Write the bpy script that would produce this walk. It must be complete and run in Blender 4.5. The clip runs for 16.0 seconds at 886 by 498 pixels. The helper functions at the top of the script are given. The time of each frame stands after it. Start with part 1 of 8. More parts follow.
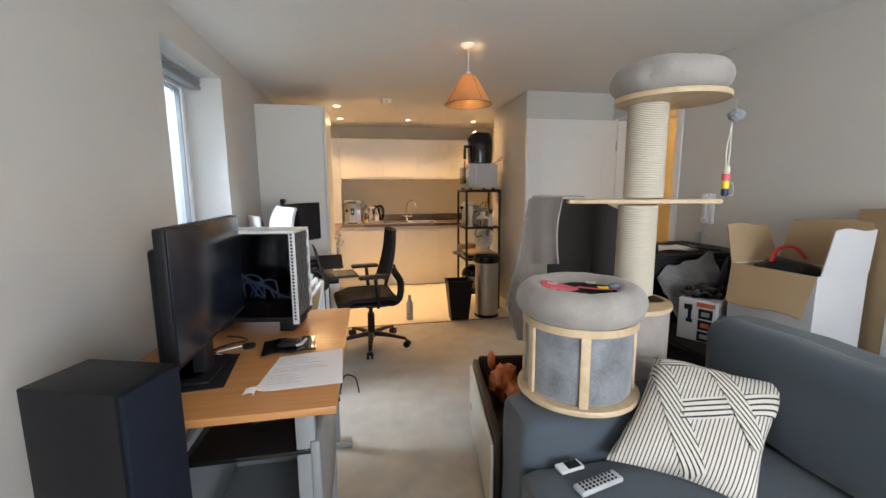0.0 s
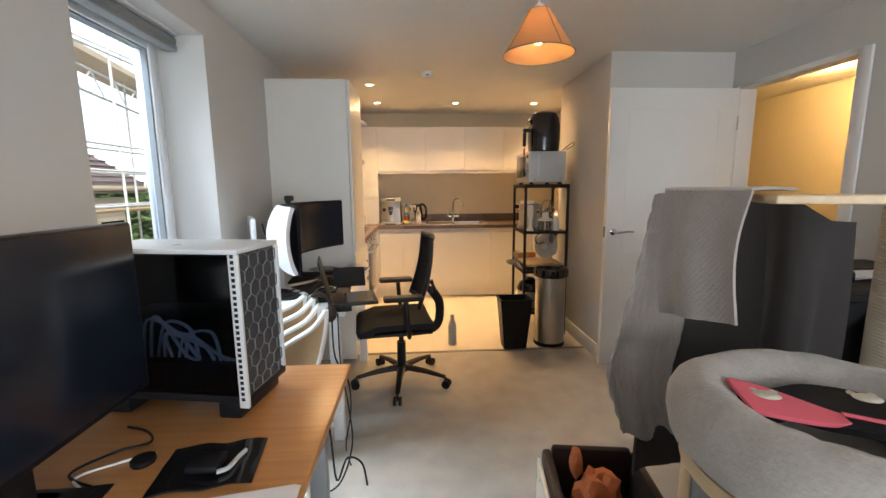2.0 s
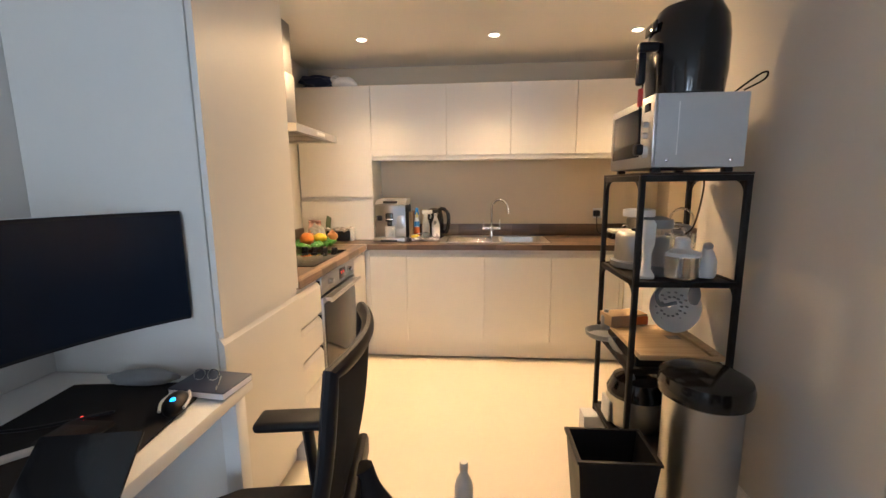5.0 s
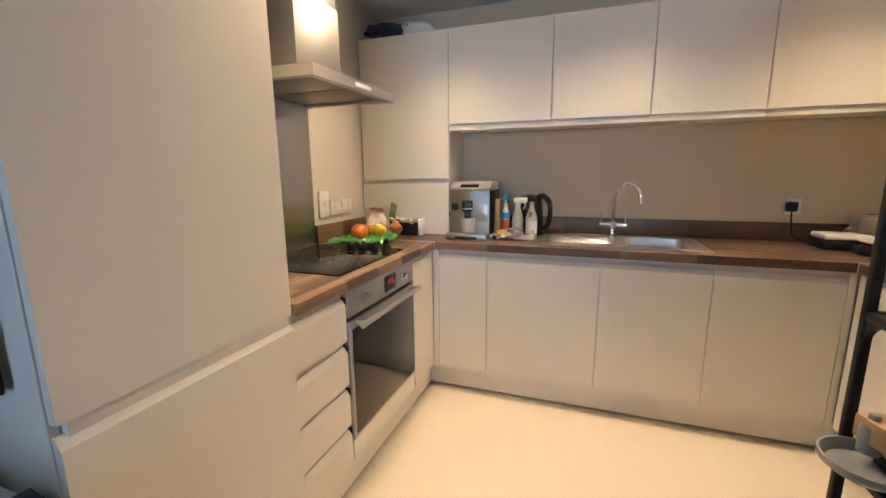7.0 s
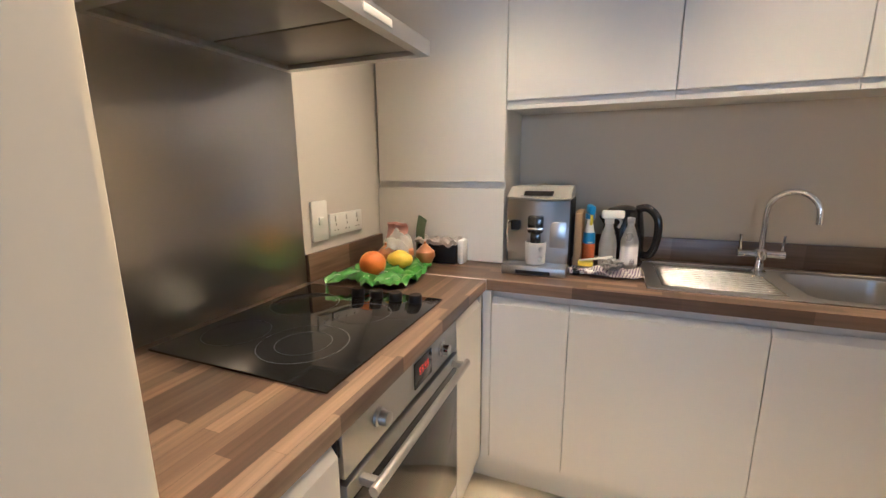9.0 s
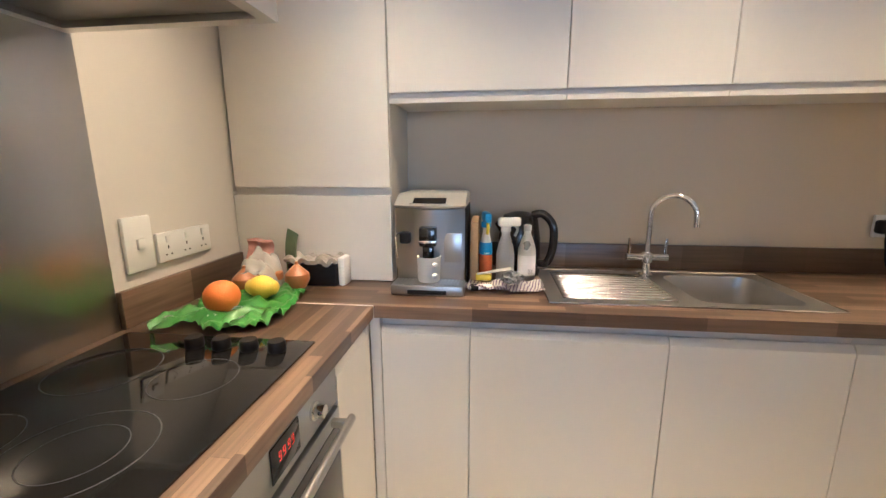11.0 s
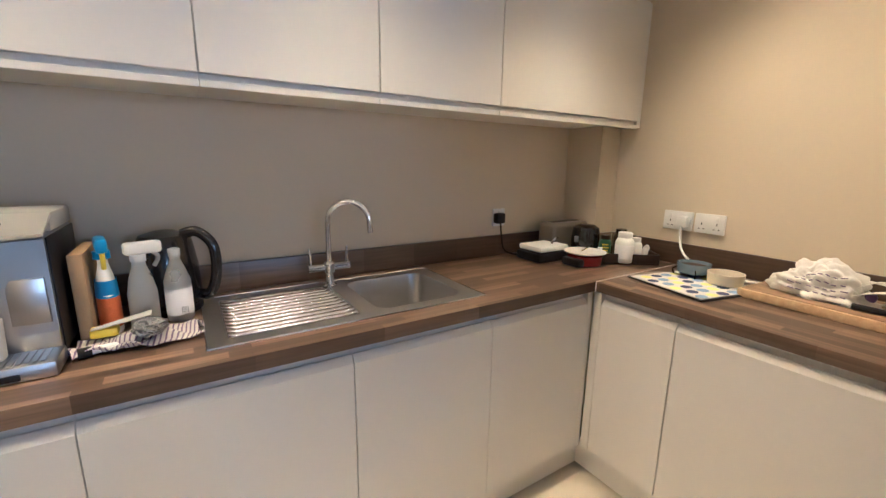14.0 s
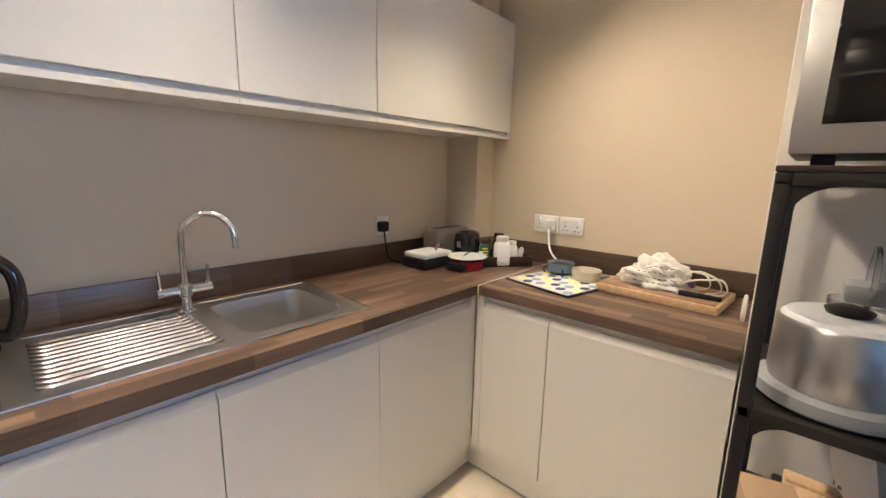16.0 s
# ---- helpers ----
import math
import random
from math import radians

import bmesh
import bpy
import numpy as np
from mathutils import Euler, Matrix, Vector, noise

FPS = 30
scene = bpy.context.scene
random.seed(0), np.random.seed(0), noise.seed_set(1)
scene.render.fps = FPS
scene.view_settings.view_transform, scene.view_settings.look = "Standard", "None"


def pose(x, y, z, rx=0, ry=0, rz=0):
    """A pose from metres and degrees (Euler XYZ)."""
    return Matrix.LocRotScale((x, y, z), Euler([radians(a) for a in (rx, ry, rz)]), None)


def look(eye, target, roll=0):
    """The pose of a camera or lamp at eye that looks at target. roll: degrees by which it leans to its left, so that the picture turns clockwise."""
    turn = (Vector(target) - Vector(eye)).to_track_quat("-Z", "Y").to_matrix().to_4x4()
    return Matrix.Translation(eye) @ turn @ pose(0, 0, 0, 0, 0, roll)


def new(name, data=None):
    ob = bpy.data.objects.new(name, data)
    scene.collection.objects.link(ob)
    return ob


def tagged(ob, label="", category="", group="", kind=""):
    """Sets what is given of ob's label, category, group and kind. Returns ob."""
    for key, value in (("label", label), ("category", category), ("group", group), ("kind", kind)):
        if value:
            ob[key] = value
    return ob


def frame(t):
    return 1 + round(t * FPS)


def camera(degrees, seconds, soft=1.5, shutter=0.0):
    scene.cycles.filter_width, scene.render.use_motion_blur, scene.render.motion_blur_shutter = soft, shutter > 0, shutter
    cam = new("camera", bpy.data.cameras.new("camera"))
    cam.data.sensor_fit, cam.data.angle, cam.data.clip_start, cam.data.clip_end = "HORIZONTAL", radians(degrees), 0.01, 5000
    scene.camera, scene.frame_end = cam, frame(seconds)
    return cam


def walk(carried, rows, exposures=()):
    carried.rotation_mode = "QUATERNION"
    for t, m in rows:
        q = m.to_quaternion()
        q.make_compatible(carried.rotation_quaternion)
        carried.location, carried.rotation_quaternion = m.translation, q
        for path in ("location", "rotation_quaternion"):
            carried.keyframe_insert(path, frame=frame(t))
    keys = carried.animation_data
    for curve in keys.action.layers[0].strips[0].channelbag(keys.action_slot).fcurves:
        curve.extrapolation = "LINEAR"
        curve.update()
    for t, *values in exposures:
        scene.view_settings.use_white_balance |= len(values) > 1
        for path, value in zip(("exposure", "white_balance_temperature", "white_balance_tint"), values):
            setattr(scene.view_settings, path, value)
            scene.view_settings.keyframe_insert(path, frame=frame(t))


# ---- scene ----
cam = camera(95.0, 16.0)
PATH = [
    (0, (0.246, 0.124, 1.386), (0.608, 2.07, 1.096), -0.4),
    (0.5, (0.252, 0.195, 1.374), (0.545, 2.152, 1.083), -0.5),
    (1, (0.303, 0.418, 1.380), (0.533, 2.384, 1.087), -0.4),
    (1.5, (0.353, 0.662, 1.385), (0.523, 2.633, 1.090), -0.4),
    (2, (0.384, 0.965, 1.360), (0.503, 2.940, 1.062), -0.5),
    (2.5, (0.434, 1.252, 1.353), (0.515, 3.228, 1.053), -0.6),
    (3, (0.524, 1.635, 1.352), (0.594, 3.611, 1.050), -0.5),
    (5.5, (0.709, 3.155, 1.345), (0.43, 5.11, 1.028), -0.6),
    (6, (0.698, 3.365, 1.336), (0.277, 5.292, 1.009), -0.6),
    (6.5, (0.695, 3.569, 1.296), (0.151, 5.464, 0.956), -0.3),
    (7, (0.702, 3.76, 1.29), (0.04, 5.612, 0.924), -0.5),
    (7.5, (0.612, 3.943, 1.264), (-0.124, 5.765, 0.89), -0.5),
    (8, (0.485, 4.123, 1.291), (-0.32, 5.912, 0.9), -0.5),
    (10.5, (0.175, 4.751, 1.331), (-0.232, 6.667, 0.928), -0.2),
    (11, (0.254, 4.721, 1.329), (0.016, 6.667, 0.931), -0.2),
    (11.5, (0.297, 4.704, 1.348), (0.3, 6.66, 0.93), -0.2),
    (12, (0.341, 4.747, 1.363), (0.58, 6.682, 0.918), 0.2),
    (12.5, (0.372, 4.817, 1.358), (0.855, 6.711, 0.933), 0.4),
    (13, (0.389, 4.865, 1.358), (1.091, 6.69, 0.937), 0.6),
    (13.5, (0.408, 4.882, 1.357), (1.294, 6.626, 0.939), 0.7),
    (14, (0.425, 4.899, 1.358), (1.477, 6.55, 0.947), 0.8),
    (14.5, (0.439, 4.912, 1.356), (1.627, 6.472, 0.96), 0.8),
    (15, (0.458, 4.908, 1.361), (1.759, 6.378, 0.975), 1.0),
    (15.5, (0.467, 4.891, 1.36), (1.855, 6.283, 0.989), 1.0),
    (16, (0.471, 4.913, 1.363), (1.936, 6.224, 0.991), 1.2),
]
EXPO = [(0.0, 0.79, 6450, 9), (1.5, 0.84, 6350, 9), (3.0, 0.67, 6750, 8), (5.5, 0.88, 5150, 7), (7.0, 0.55, 4850, 5), (8.0, 0.42, 4550, 4), (10.5, 0.74, 4480, 4), (13.5, 0.62, 4350, 4), (16.0, 0.74, 4220, 4)]
walk(cam, [(t, look(e, g, r)) for t, e, g, r in PATH], EXPO)

# ---- world and lights ----
world = bpy.data.worlds.new("world")
scene.world = world
world.use_nodes = True
wn = world.node_tree
sky = wn.nodes.new("ShaderNodeTexSky")
sky.sky_type = "NISHITA"
sky.sun_disc = False
sky.sun_elevation = radians(50)
sky.sun_rotation = radians(153)
sky.air_density, sky.dust_density, sky.ozone_density = 1.0, 8.0, 0.3
wn.links.new(sky.outputs[0], wn.nodes["Background"].inputs[0])
wn.nodes["Background"].inputs[1].default_value = 0.15

sun = new("sun", bpy.data.lights.new("sun", "SUN"))
sun.data.energy, sun.data.angle, sun.data.color = 2.4, radians(20), (1, 0.95, 0.88)
sun.matrix_world = look((3.0, -6.0, 8.0), (0, 0, 0))

WARM = (1.0, 0.60, 0.27)


def area_lamp(name, eye, target, w, h, watts, color):
    ob = new(name, bpy.data.lights.new(name, "AREA"))
    ob.data.shape, ob.data.size, ob.data.size_y = "RECTANGLE", w, h
    ob.data.energy, ob.data.color = watts, color
    ob.matrix_world = look(eye, target)
    return ob


def bulb(name, p, watts, color, radius=0.03, spot=None):
    ob = new(name, bpy.data.lights.new(name, "SPOT" if spot else "POINT"))
    ob.data.energy, ob.data.color, ob.data.shadow_soft_size = watts, color, radius
    if spot:
        ob.data.spot_size, ob.data.spot_blend = radians(spot), 1.0
    ob.matrix_world = pose(*p)
    return ob


CEIL = 2.32
SPOTS = [(-0.05, 4.98), (-0.06, 5.79), (0.83, 5.79), (1.74, 5.79)]
for sx, sy in SPOTS:
    bulb("spot_lamp", (sx, sy, CEIL - 0.02, -24 if sy > 5.5 else 0), 78, WARM, 0.05, 140 if sy > 5.5 else 104)
area_lamp("window_light", (-2.3, 2.88, 3.4), (0.2, 2.9, 0.2), 1.8, 1.4, 155, (0.66, 0.82, 1.0))
area_lamp("window_light_back", (1.3, -1.80, 1.33), (0.85, 3.0, 1.0), 1.6, 1.5, 62, (0.86, 0.92, 1.0))
bulb("pendant_bulb", (0.93, 2.85, 2.02), 13, WARM, 0.035)
bulb("hall_lamp", (3.73, 4.27, CEIL - 0.10), 24, (1.0, 0.58, 0.20), 0.06)

# ---- materials ----
MATS = {}


def pbr(name, color, rough=0.5, metal=0.0, var=0.06, scale=3.0, fine=90.0, bump=0.15, coat=0.0, alpha=1.0, trans=0.0, emit=None, sheen=0.0, rvar=0.08, tint=None):
    """Principled material with large and small variation of colour and gloss, and fine relief."""
    m = bpy.data.materials.new(name)
    m.use_nodes = True
    nt = m.node_tree
    b = nt.nodes["Principled BSDF"]
    tc = nt.nodes.new("ShaderNodeTexCoord")
    n1, n2 = nt.nodes.new("ShaderNodeTexNoise"), nt.nodes.new("ShaderNodeTexNoise")
    n1.inputs["Scale"].default_value, n1.inputs["Detail"].default_value = scale, 4
    n2.inputs["Scale"].default_value, n2.inputs["Detail"].default_value = fine, 3
    nt.links.new(tc.outputs["Object"], n1.inputs["Vector"])
    nt.links.new(tc.outputs["Object"], n2.inputs["Vector"])
    mix = nt.nodes.new("ShaderNodeMix")
    mix.data_type = "RGBA"
    lo = [max(0, c * (1 - var * 1.6)) for c in color]
    hi = [min(1, c * (1 + var)) for c in (tint or color)]
    mix.inputs["A"].default_value, mix.inputs["B"].default_value = (*lo, 1), (*hi, 1)
    add = nt.nodes.new("ShaderNodeMath")
    add.operation = "MULTIPLY_ADD"
    add.inputs[1].default_value = 0.35
    nt.links.new(n2.outputs["Fac"], add.inputs[0])
    sub = nt.nodes.new("ShaderNodeMath")
    sub.operation = "MULTIPLY_ADD"
    sub.inputs[1].default_value, sub.inputs[2].default_value = 0.9, -0.12
    nt.links.new(n1.outputs["Fac"], sub.inputs[0])
    nt.links.new(sub.outputs[0], add.inputs[2])
    nt.links.new(add.outputs[0], mix.inputs["Factor"])
    nt.links.new(mix.outputs["Result"], b.inputs["Base Color"])
    rr = nt.nodes.new("ShaderNodeMapRange")
    rr.inputs["To Min"].default_value, rr.inputs["To Max"].default_value = max(0.02, rough - rvar), min(1, rough + rvar)
    nt.links.new(n1.outputs["Fac"], rr.inputs["Value"])
    nt.links.new(rr.outputs[0], b.inputs["Roughness"])
    if bump:
        bp = nt.nodes.new("ShaderNodeBump")
        bp.inputs["Strength"].default_value, bp.inputs["Distance"].default_value = bump, 0.002
        nt.links.new(n2.outputs["Fac"], bp.inputs["Height"])
        nt.links.new(bp.outputs[0], b.inputs["Normal"])
    b.inputs["Metallic"].default_value = metal
    b.inputs["Coat Weight"].default_value = coat
    b.inputs["Alpha"].default_value = alpha
    b.inputs["Transmission Weight"].default_value = trans
    b.inputs["Sheen Weight"].default_value = sheen
    if emit:
        b.inputs["Emission Color"].default_value = (*emit[:3], 1)
        b.inputs["Emission Strength"].default_value = emit[3]
    MATS[name] = m
    return m


def brushed(name, color, rough, along="z", aniso=0.0):
    """Brushed steel: fine streaks one way."""
    m = pbr(name, color, rough, 1.0, 0.05, 2.0, 40.0, 0)
    nt = m.node_tree
    mp = nt.nodes.new("ShaderNodeMapping")
    mp.inputs["Scale"].default_value = {"z": (1, 1, 0.03), "x": (0.03, 1, 1), "y": (1, 0.03, 1)}[along]
    tc, n = nt.nodes["Texture Coordinate"], nt.nodes.new("ShaderNodeTexNoise")
    n.inputs["Scale"].default_value, n.inputs["Detail"].default_value = 300, 2
    nt.links.new(tc.outputs["Object"], mp.inputs[0])
    nt.links.new(mp.outputs[0], n.inputs["Vector"])
    bp = nt.nodes.new("ShaderNodeBump")
    bp.inputs["Strength"].default_value, bp.inputs["Distance"].default_value = 0.12, 0.001
    nt.links.new(n.outputs["Fac"], bp.inputs["Height"])
    nt.links.new(bp.outputs[0], nt.nodes["Principled BSDF"].inputs["Normal"])
    return m


def staves(name, turn):
    """Laminate worktop printed with wooden staves, running along x, or along y when turned."""
    m = bpy.data.materials.new(name)
    m.use_nodes = True
    nt = m.node_tree
    b = nt.nodes["Principled BSDF"]
    tc, mp = nt.nodes.new("ShaderNodeTexCoord"), nt.nodes.new("ShaderNodeMapping")
    mp.inputs["Rotation"].default_value = (0, 0, radians(90) if turn else 0)
    mp.inputs["Location"].default_value = (0.13, 0.017, 0)
    nt.links.new(tc.outputs["Object"], mp.inputs[0])
    br = nt.nodes.new("ShaderNodeTexBrick")
    br.offset, br.offset_frequency, br.squash, br.squash_frequency = 0.37, 2, 0.7, 3
    br.inputs["Color1"].default_value, br.inputs["Color2"].default_value = (0.070, 0.045, 0.031, 1), (0.30, 0.205, 0.135, 1)
    br.inputs["Mortar"].default_value = (0.10, 0.06, 0.035, 1)
    br.inputs["Scale"].default_value = 1.0
    br.inputs["Mortar Size"].default_value, br.inputs["Mortar Smooth"].default_value = 0.0004, 0.2
    br.inputs["Bias"].default_value = -0.32
    br.inputs["Brick Width"].default_value, br.inputs["Row Height"].default_value = 0.33, 0.034
    nt.links.new(mp.outputs[0], br.inputs["Vector"])
    gm, gn = nt.nodes.new("ShaderNodeMapping"), nt.nodes.new("ShaderNodeTexNoise")
    gm.inputs["Scale"].default_value = (4, 90, 90)
    gn.inputs["Scale"].default_value, gn.inputs["Detail"].default_value = 1.0, 6
    nt.links.new(mp.outputs[0], gm.inputs[0])
    nt.links.new(gm.outputs[0], gn.inputs["Vector"])
    mx = nt.nodes.new("ShaderNodeMix")
    mx.data_type, mx.blend_type = "RGBA", "MULTIPLY"
    mx.inputs["Factor"].default_value = 0.75
    cr = nt.nodes.new("ShaderNodeMapRange")
    cr.inputs["From Min"].default_value, cr.inputs["From Max"].default_value = 0.3, 0.7
    cr.inputs["To Min"].default_value, cr.inputs["To Max"].default_value = 0.55, 1.2
    nt.links.new(gn.outputs["Fac"], cr.inputs["Value"])
    nt.links.new(br.outputs["Color"], mx.inputs["A"])
    nt.links.new(cr.outputs[0], mx.inputs["B"])
    nt.links.new(mx.outputs["Result"], b.inputs["Base Color"])
    b.inputs["Roughness"].default_value = 0.33
    bp = nt.nodes.new("ShaderNodeBump")
    bp.inputs["Strength"].default_value, bp.inputs["Distance"].default_value = 0.15, 0.001
    nt.links.new(gn.outputs["Fac"], bp.inputs["Height"])
    nt.links.new(bp.outputs[0], b.inputs["Normal"])
    MATS[name] = m
    return m


def grainy(name, c1, c2, scale=(2, 40, 40), rough=0.45, coat=0.0):
    """Wood with a long grain."""
    m = bpy.data.materials.new(name)
    m.use_nodes = True
    nt = m.node_tree
    b = nt.nodes["Principled BSDF"]
    tc, mp, n = nt.nodes.new("ShaderNodeTexCoord"), nt.nodes.new("ShaderNodeMapping"), nt.nodes.new("ShaderNodeTexNoise")
    mp.inputs["Scale"].default_value = scale
    n.inputs["Scale"].default_value, n.inputs["Detail"].default_value, n.inputs["Distortion"].default_value = 1, 6, 0.4
    nt.links.new(tc.outputs["Object"], mp.inputs[0])
    nt.links.new(mp.outputs[0], n.inputs["Vector"])
    cr = nt.nodes.new("ShaderNodeValToRGB")
    cr.color_ramp.elements[0].position, cr.color_ramp.elements[1].position = 0.3, 0.7
    cr.color_ramp.elements[0].color, cr.color_ramp.elements[1].color = (*c1, 1), (*c2, 1)
    nt.links.new(n.outputs["Fac"], cr.inputs[0])
    nt.links.new(cr.outputs[0], b.inputs["Base Color"])
    b.inputs["Roughness"].default_value, b.inputs["Coat Weight"].default_value = rough, coat
    bp = nt.nodes.new("ShaderNodeBump")
    bp.inputs["Strength"].default_value, bp.inputs["Distance"].default_value = 0.1, 0.001
    nt.links.new(n.outputs["Fac"], bp.inputs["Height"])
    nt.links.new(bp.outputs[0], b.inputs["Normal"])
    MATS[name] = m
    return m


def stripes(name, c1, c2, period, duty, turn=0.0):
    """Woven stripes."""
    m = pbr(name, c1, 0.9, 0, 0.05, 6, 300, 0.4)
    nt = m.node_tree
    b = nt.nodes["Principled BSDF"]
    tc, mp = nt.nodes["Texture Coordinate"], nt.nodes.new("ShaderNodeMapping")
    mp.inputs["Rotation"].default_value = (0, 0, radians(turn))
    sp, ml, fr, lt = nt.nodes.new("ShaderNodeSeparateXYZ"), nt.nodes.new("ShaderNodeMath"), nt.nodes.new("ShaderNodeMath"), nt.nodes.new("ShaderNodeMath")
    ml.operation, fr.operation, lt.operation = "DIVIDE", "FRACT", "LESS_THAN"
    ml.inputs[1].default_value, lt.inputs[1].default_value = period, duty
    nt.links.new(tc.outputs["Object"], mp.inputs[0])
    nt.links.new(mp.outputs[0], sp.inputs[0])
    nt.links.new(sp.outputs[0], ml.inputs[0])
    nt.links.new(ml.outputs[0], fr.inputs[0])
    nt.links.new(fr.outputs[0], lt.inputs[0])
    mx = nt.nodes.new("ShaderNodeMix")
    mx.data_type = "RGBA"
    mx.inputs["A"].default_value, mx.inputs["B"].default_value = (*c1, 1), (*c2, 1)
    nt.links.new(lt.outputs[0], mx.inputs["Factor"])
    nt.links.new(mx.outputs["Result"], b.inputs["Base Color"])
    return m


WALL = pbr("wall_paint", (0.60, 0.575, 0.54), 0.85, 0, 0.03, 1.5, 160, 0.12)
CEILM = pbr("ceiling_paint", (0.74, 0.73, 0.71), 0.9, 0, 0.02, 1.2, 120, 0.08)
CARPET = pbr("carpet_pile", (0.36, 0.325, 0.275), 0.98, 0, 0.22, 7, 420, 1.0, sheen=0.25)
VINYL = pbr("cream_vinyl", (0.60, 0.54, 0.43), 0.42, 0, 0.05, 2.2, 30, 0.05)
TRIM = pbr("white_gloss_paint", (0.78, 0.76, 0.73), 0.38, 0, 0.02, 3, 60, 0.05)
UPVC = pbr("white_upvc", (0.78, 0.80, 0.82), 0.35, 0, 0.02, 3, 60, 0.03)
HALLW = pbr("hall_paint", (0.62, 0.56, 0.46), 0.85, 0, 0.03, 1.5, 120, 0.1)
CAB = pbr("cabinet_white", (0.68, 0.655, 0.61), 0.42, 0, 0.025, 2.5, 50, 0.02, rvar=0.05)
CABIN = pbr("cabinet_inside", (0.62, 0.60, 0.57), 0.5, 0, 0.03, 3, 50, 0.02)
WTX, WTY = staves("worktop_staves", False), staves("worktop_staves_turned", True)
STEEL = brushed("brushed_steel", (0.52, 0.51, 0.50), 0.36, "x")
HOODM = brushed("hood_steel", (0.36, 0.355, 0.35), 0.48, "z")
STEELV = brushed("brushed_steel_upright", (0.50, 0.49, 0.48), 0.32, "z")
STEELD = brushed("dark_steel", (0.40, 0.40, 0.40), 0.34, "y")
STEELP = brushed("polished_steel", (0.38, 0.375, 0.38), 0.24, "x")
CHROME = pbr("chrome", (0.80, 0.80, 0.80), 0.07, 1, 0.02, 5, 50, 0, rvar=0.03)
BLKGLASS = pbr("black_glass", (0.010, 0.010, 0.011), 0.06, 0, 0.1, 5, 60, 0, rvar=0.03)
BLK = pbr("black_plastic", (0.011, 0.011, 0.013), 0.42, 0, 0.15, 12, 200, 0.12)
BLKG = pbr("gloss_black_plastic", (0.012, 0.012, 0.013), 0.12, 0, 0.1, 8, 90, 0.02)
BLKM = pbr("matt_black_metal", (0.022, 0.021, 0.021), 0.55, 0.3, 0.15, 15, 200, 0.15)
DKF = pbr("dark_fabric", (0.016, 0.016, 0.018), 0.9, 0, 0.2, 20, 500, 0.6)
GREYP = pbr("grey_plastic", (0.22, 0.23, 0.24), 0.45, 0, 0.06, 10, 150, 0.08)
WHT = pbr("white_plastic", (0.74, 0.74, 0.73), 0.35, 0, 0.03, 10, 120, 0.04)
WHTM = pbr("white_metal", (0.70, 0.71, 0.72), 0.3, 0.1, 0.03, 8, 90, 0.03)
PAPER = pbr("paper", (0.84, 0.83, 0.86), 0.9, 0, 0.03, 10, 200, 0.1)
INK = pbr("printed_grey", (0.25, 0.25, 0.28), 0.9, 0, 0.1, 10, 100, 0)
DESKW = grainy("beech_laminate", (0.40, 0.175, 0.055), (0.50, 0.235, 0.085), (3, 60, 60), 0.32)
BIRCH = grainy("birch_ply", (0.52, 0.38, 0.23), (0.64, 0.49, 0.31), (30, 4, 30), 0.5)
BAMBOO = grainy("bamboo_board", (0.42, 0.29, 0.15), (0.56, 0.41, 0.23), (4, 50, 50), 0.45)
OAKD = grainy("darker_brown_board", (0.20, 0.125, 0.07), (0.32, 0.215, 0.125), (40, 4, 40), 0.5)
CARD = pbr("cardboard", (0.36, 0.25, 0.14), 0.9, 0, 0.08, 6, 120, 0.3)
CARDW = pbr("white_cardboard", (0.57, 0.57, 0.58), 0.8, 0, 0.04, 6, 100, 0.1)
SOFA = pbr("blue_grey_fabric", (0.058, 0.075, 0.095), 0.92, 0, 0.10, 5, 600, 0.5, sheen=0.2)
PLUSH = pbr("grey_plush", (0.36, 0.325, 0.295), 0.97, 0, 0.30, 8, 160, 1.0, sheen=0.3)
VELVET = pbr("grey_velvet", (0.15, 0.16, 0.18), 0.8, 0, 0.55, 11, 90, 0.5, sheen=0.5, tint=(0.23, 0.24, 0.26))
SISAL = pbr("sisal_rope", (0.60, 0.54, 0.44), 0.95, 0, 0.08, 8, 260, 0.8)
SHADE = pbr("lamp_shade_linen", (0.55, 0.33, 0.16), 0.9, 0, 0.04, 20, 400, 0.3)
GLOWL = pbr("lamp_glow", (1, 0.8, 0.5), 0.5, 0, 0, 3, 10, 0, emit=(1.0, 0.78, 0.48, 5.5))
GLOWW = pbr("bulb_glow", (1, 0.85, 0.6), 0.5, 0, 0, 3, 10, 0, emit=(1.0, 0.76, 0.48, 12.0))
GREEN = pbr("green_bag", (0.075, 0.25, 0.035), 0.3, 0, 0.35, 18, 60, 0.6)
ORANGE = pbr("orange_peel", (0.80, 0.23, 0.02), 0.45, 0, 0.1, 12, 220, 0.6)
LEMON = pbr("lemon_peel", (0.85, 0.62, 0.03), 0.4, 0, 0.08, 12, 200, 0.4)
ONION = pbr("onion_skin", (0.42, 0.17, 0.06), 0.35, 0, 0.3, 25, 60, 0.2)
LEATHER = pbr("dark_brown_leather", (0.035, 0.024, 0.020), 0.5, 0, 0.3, 9, 140, 0.5)
DKRED = pbr("dark_red_enamel", (0.22, 0.015, 0.02), 0.25, 0, 0.1, 15, 100, 0.05)
RUST = pbr("orange_fabric", (0.48, 0.12, 0.03), 0.85, 0, 0.4, 22, 300, 0.5)
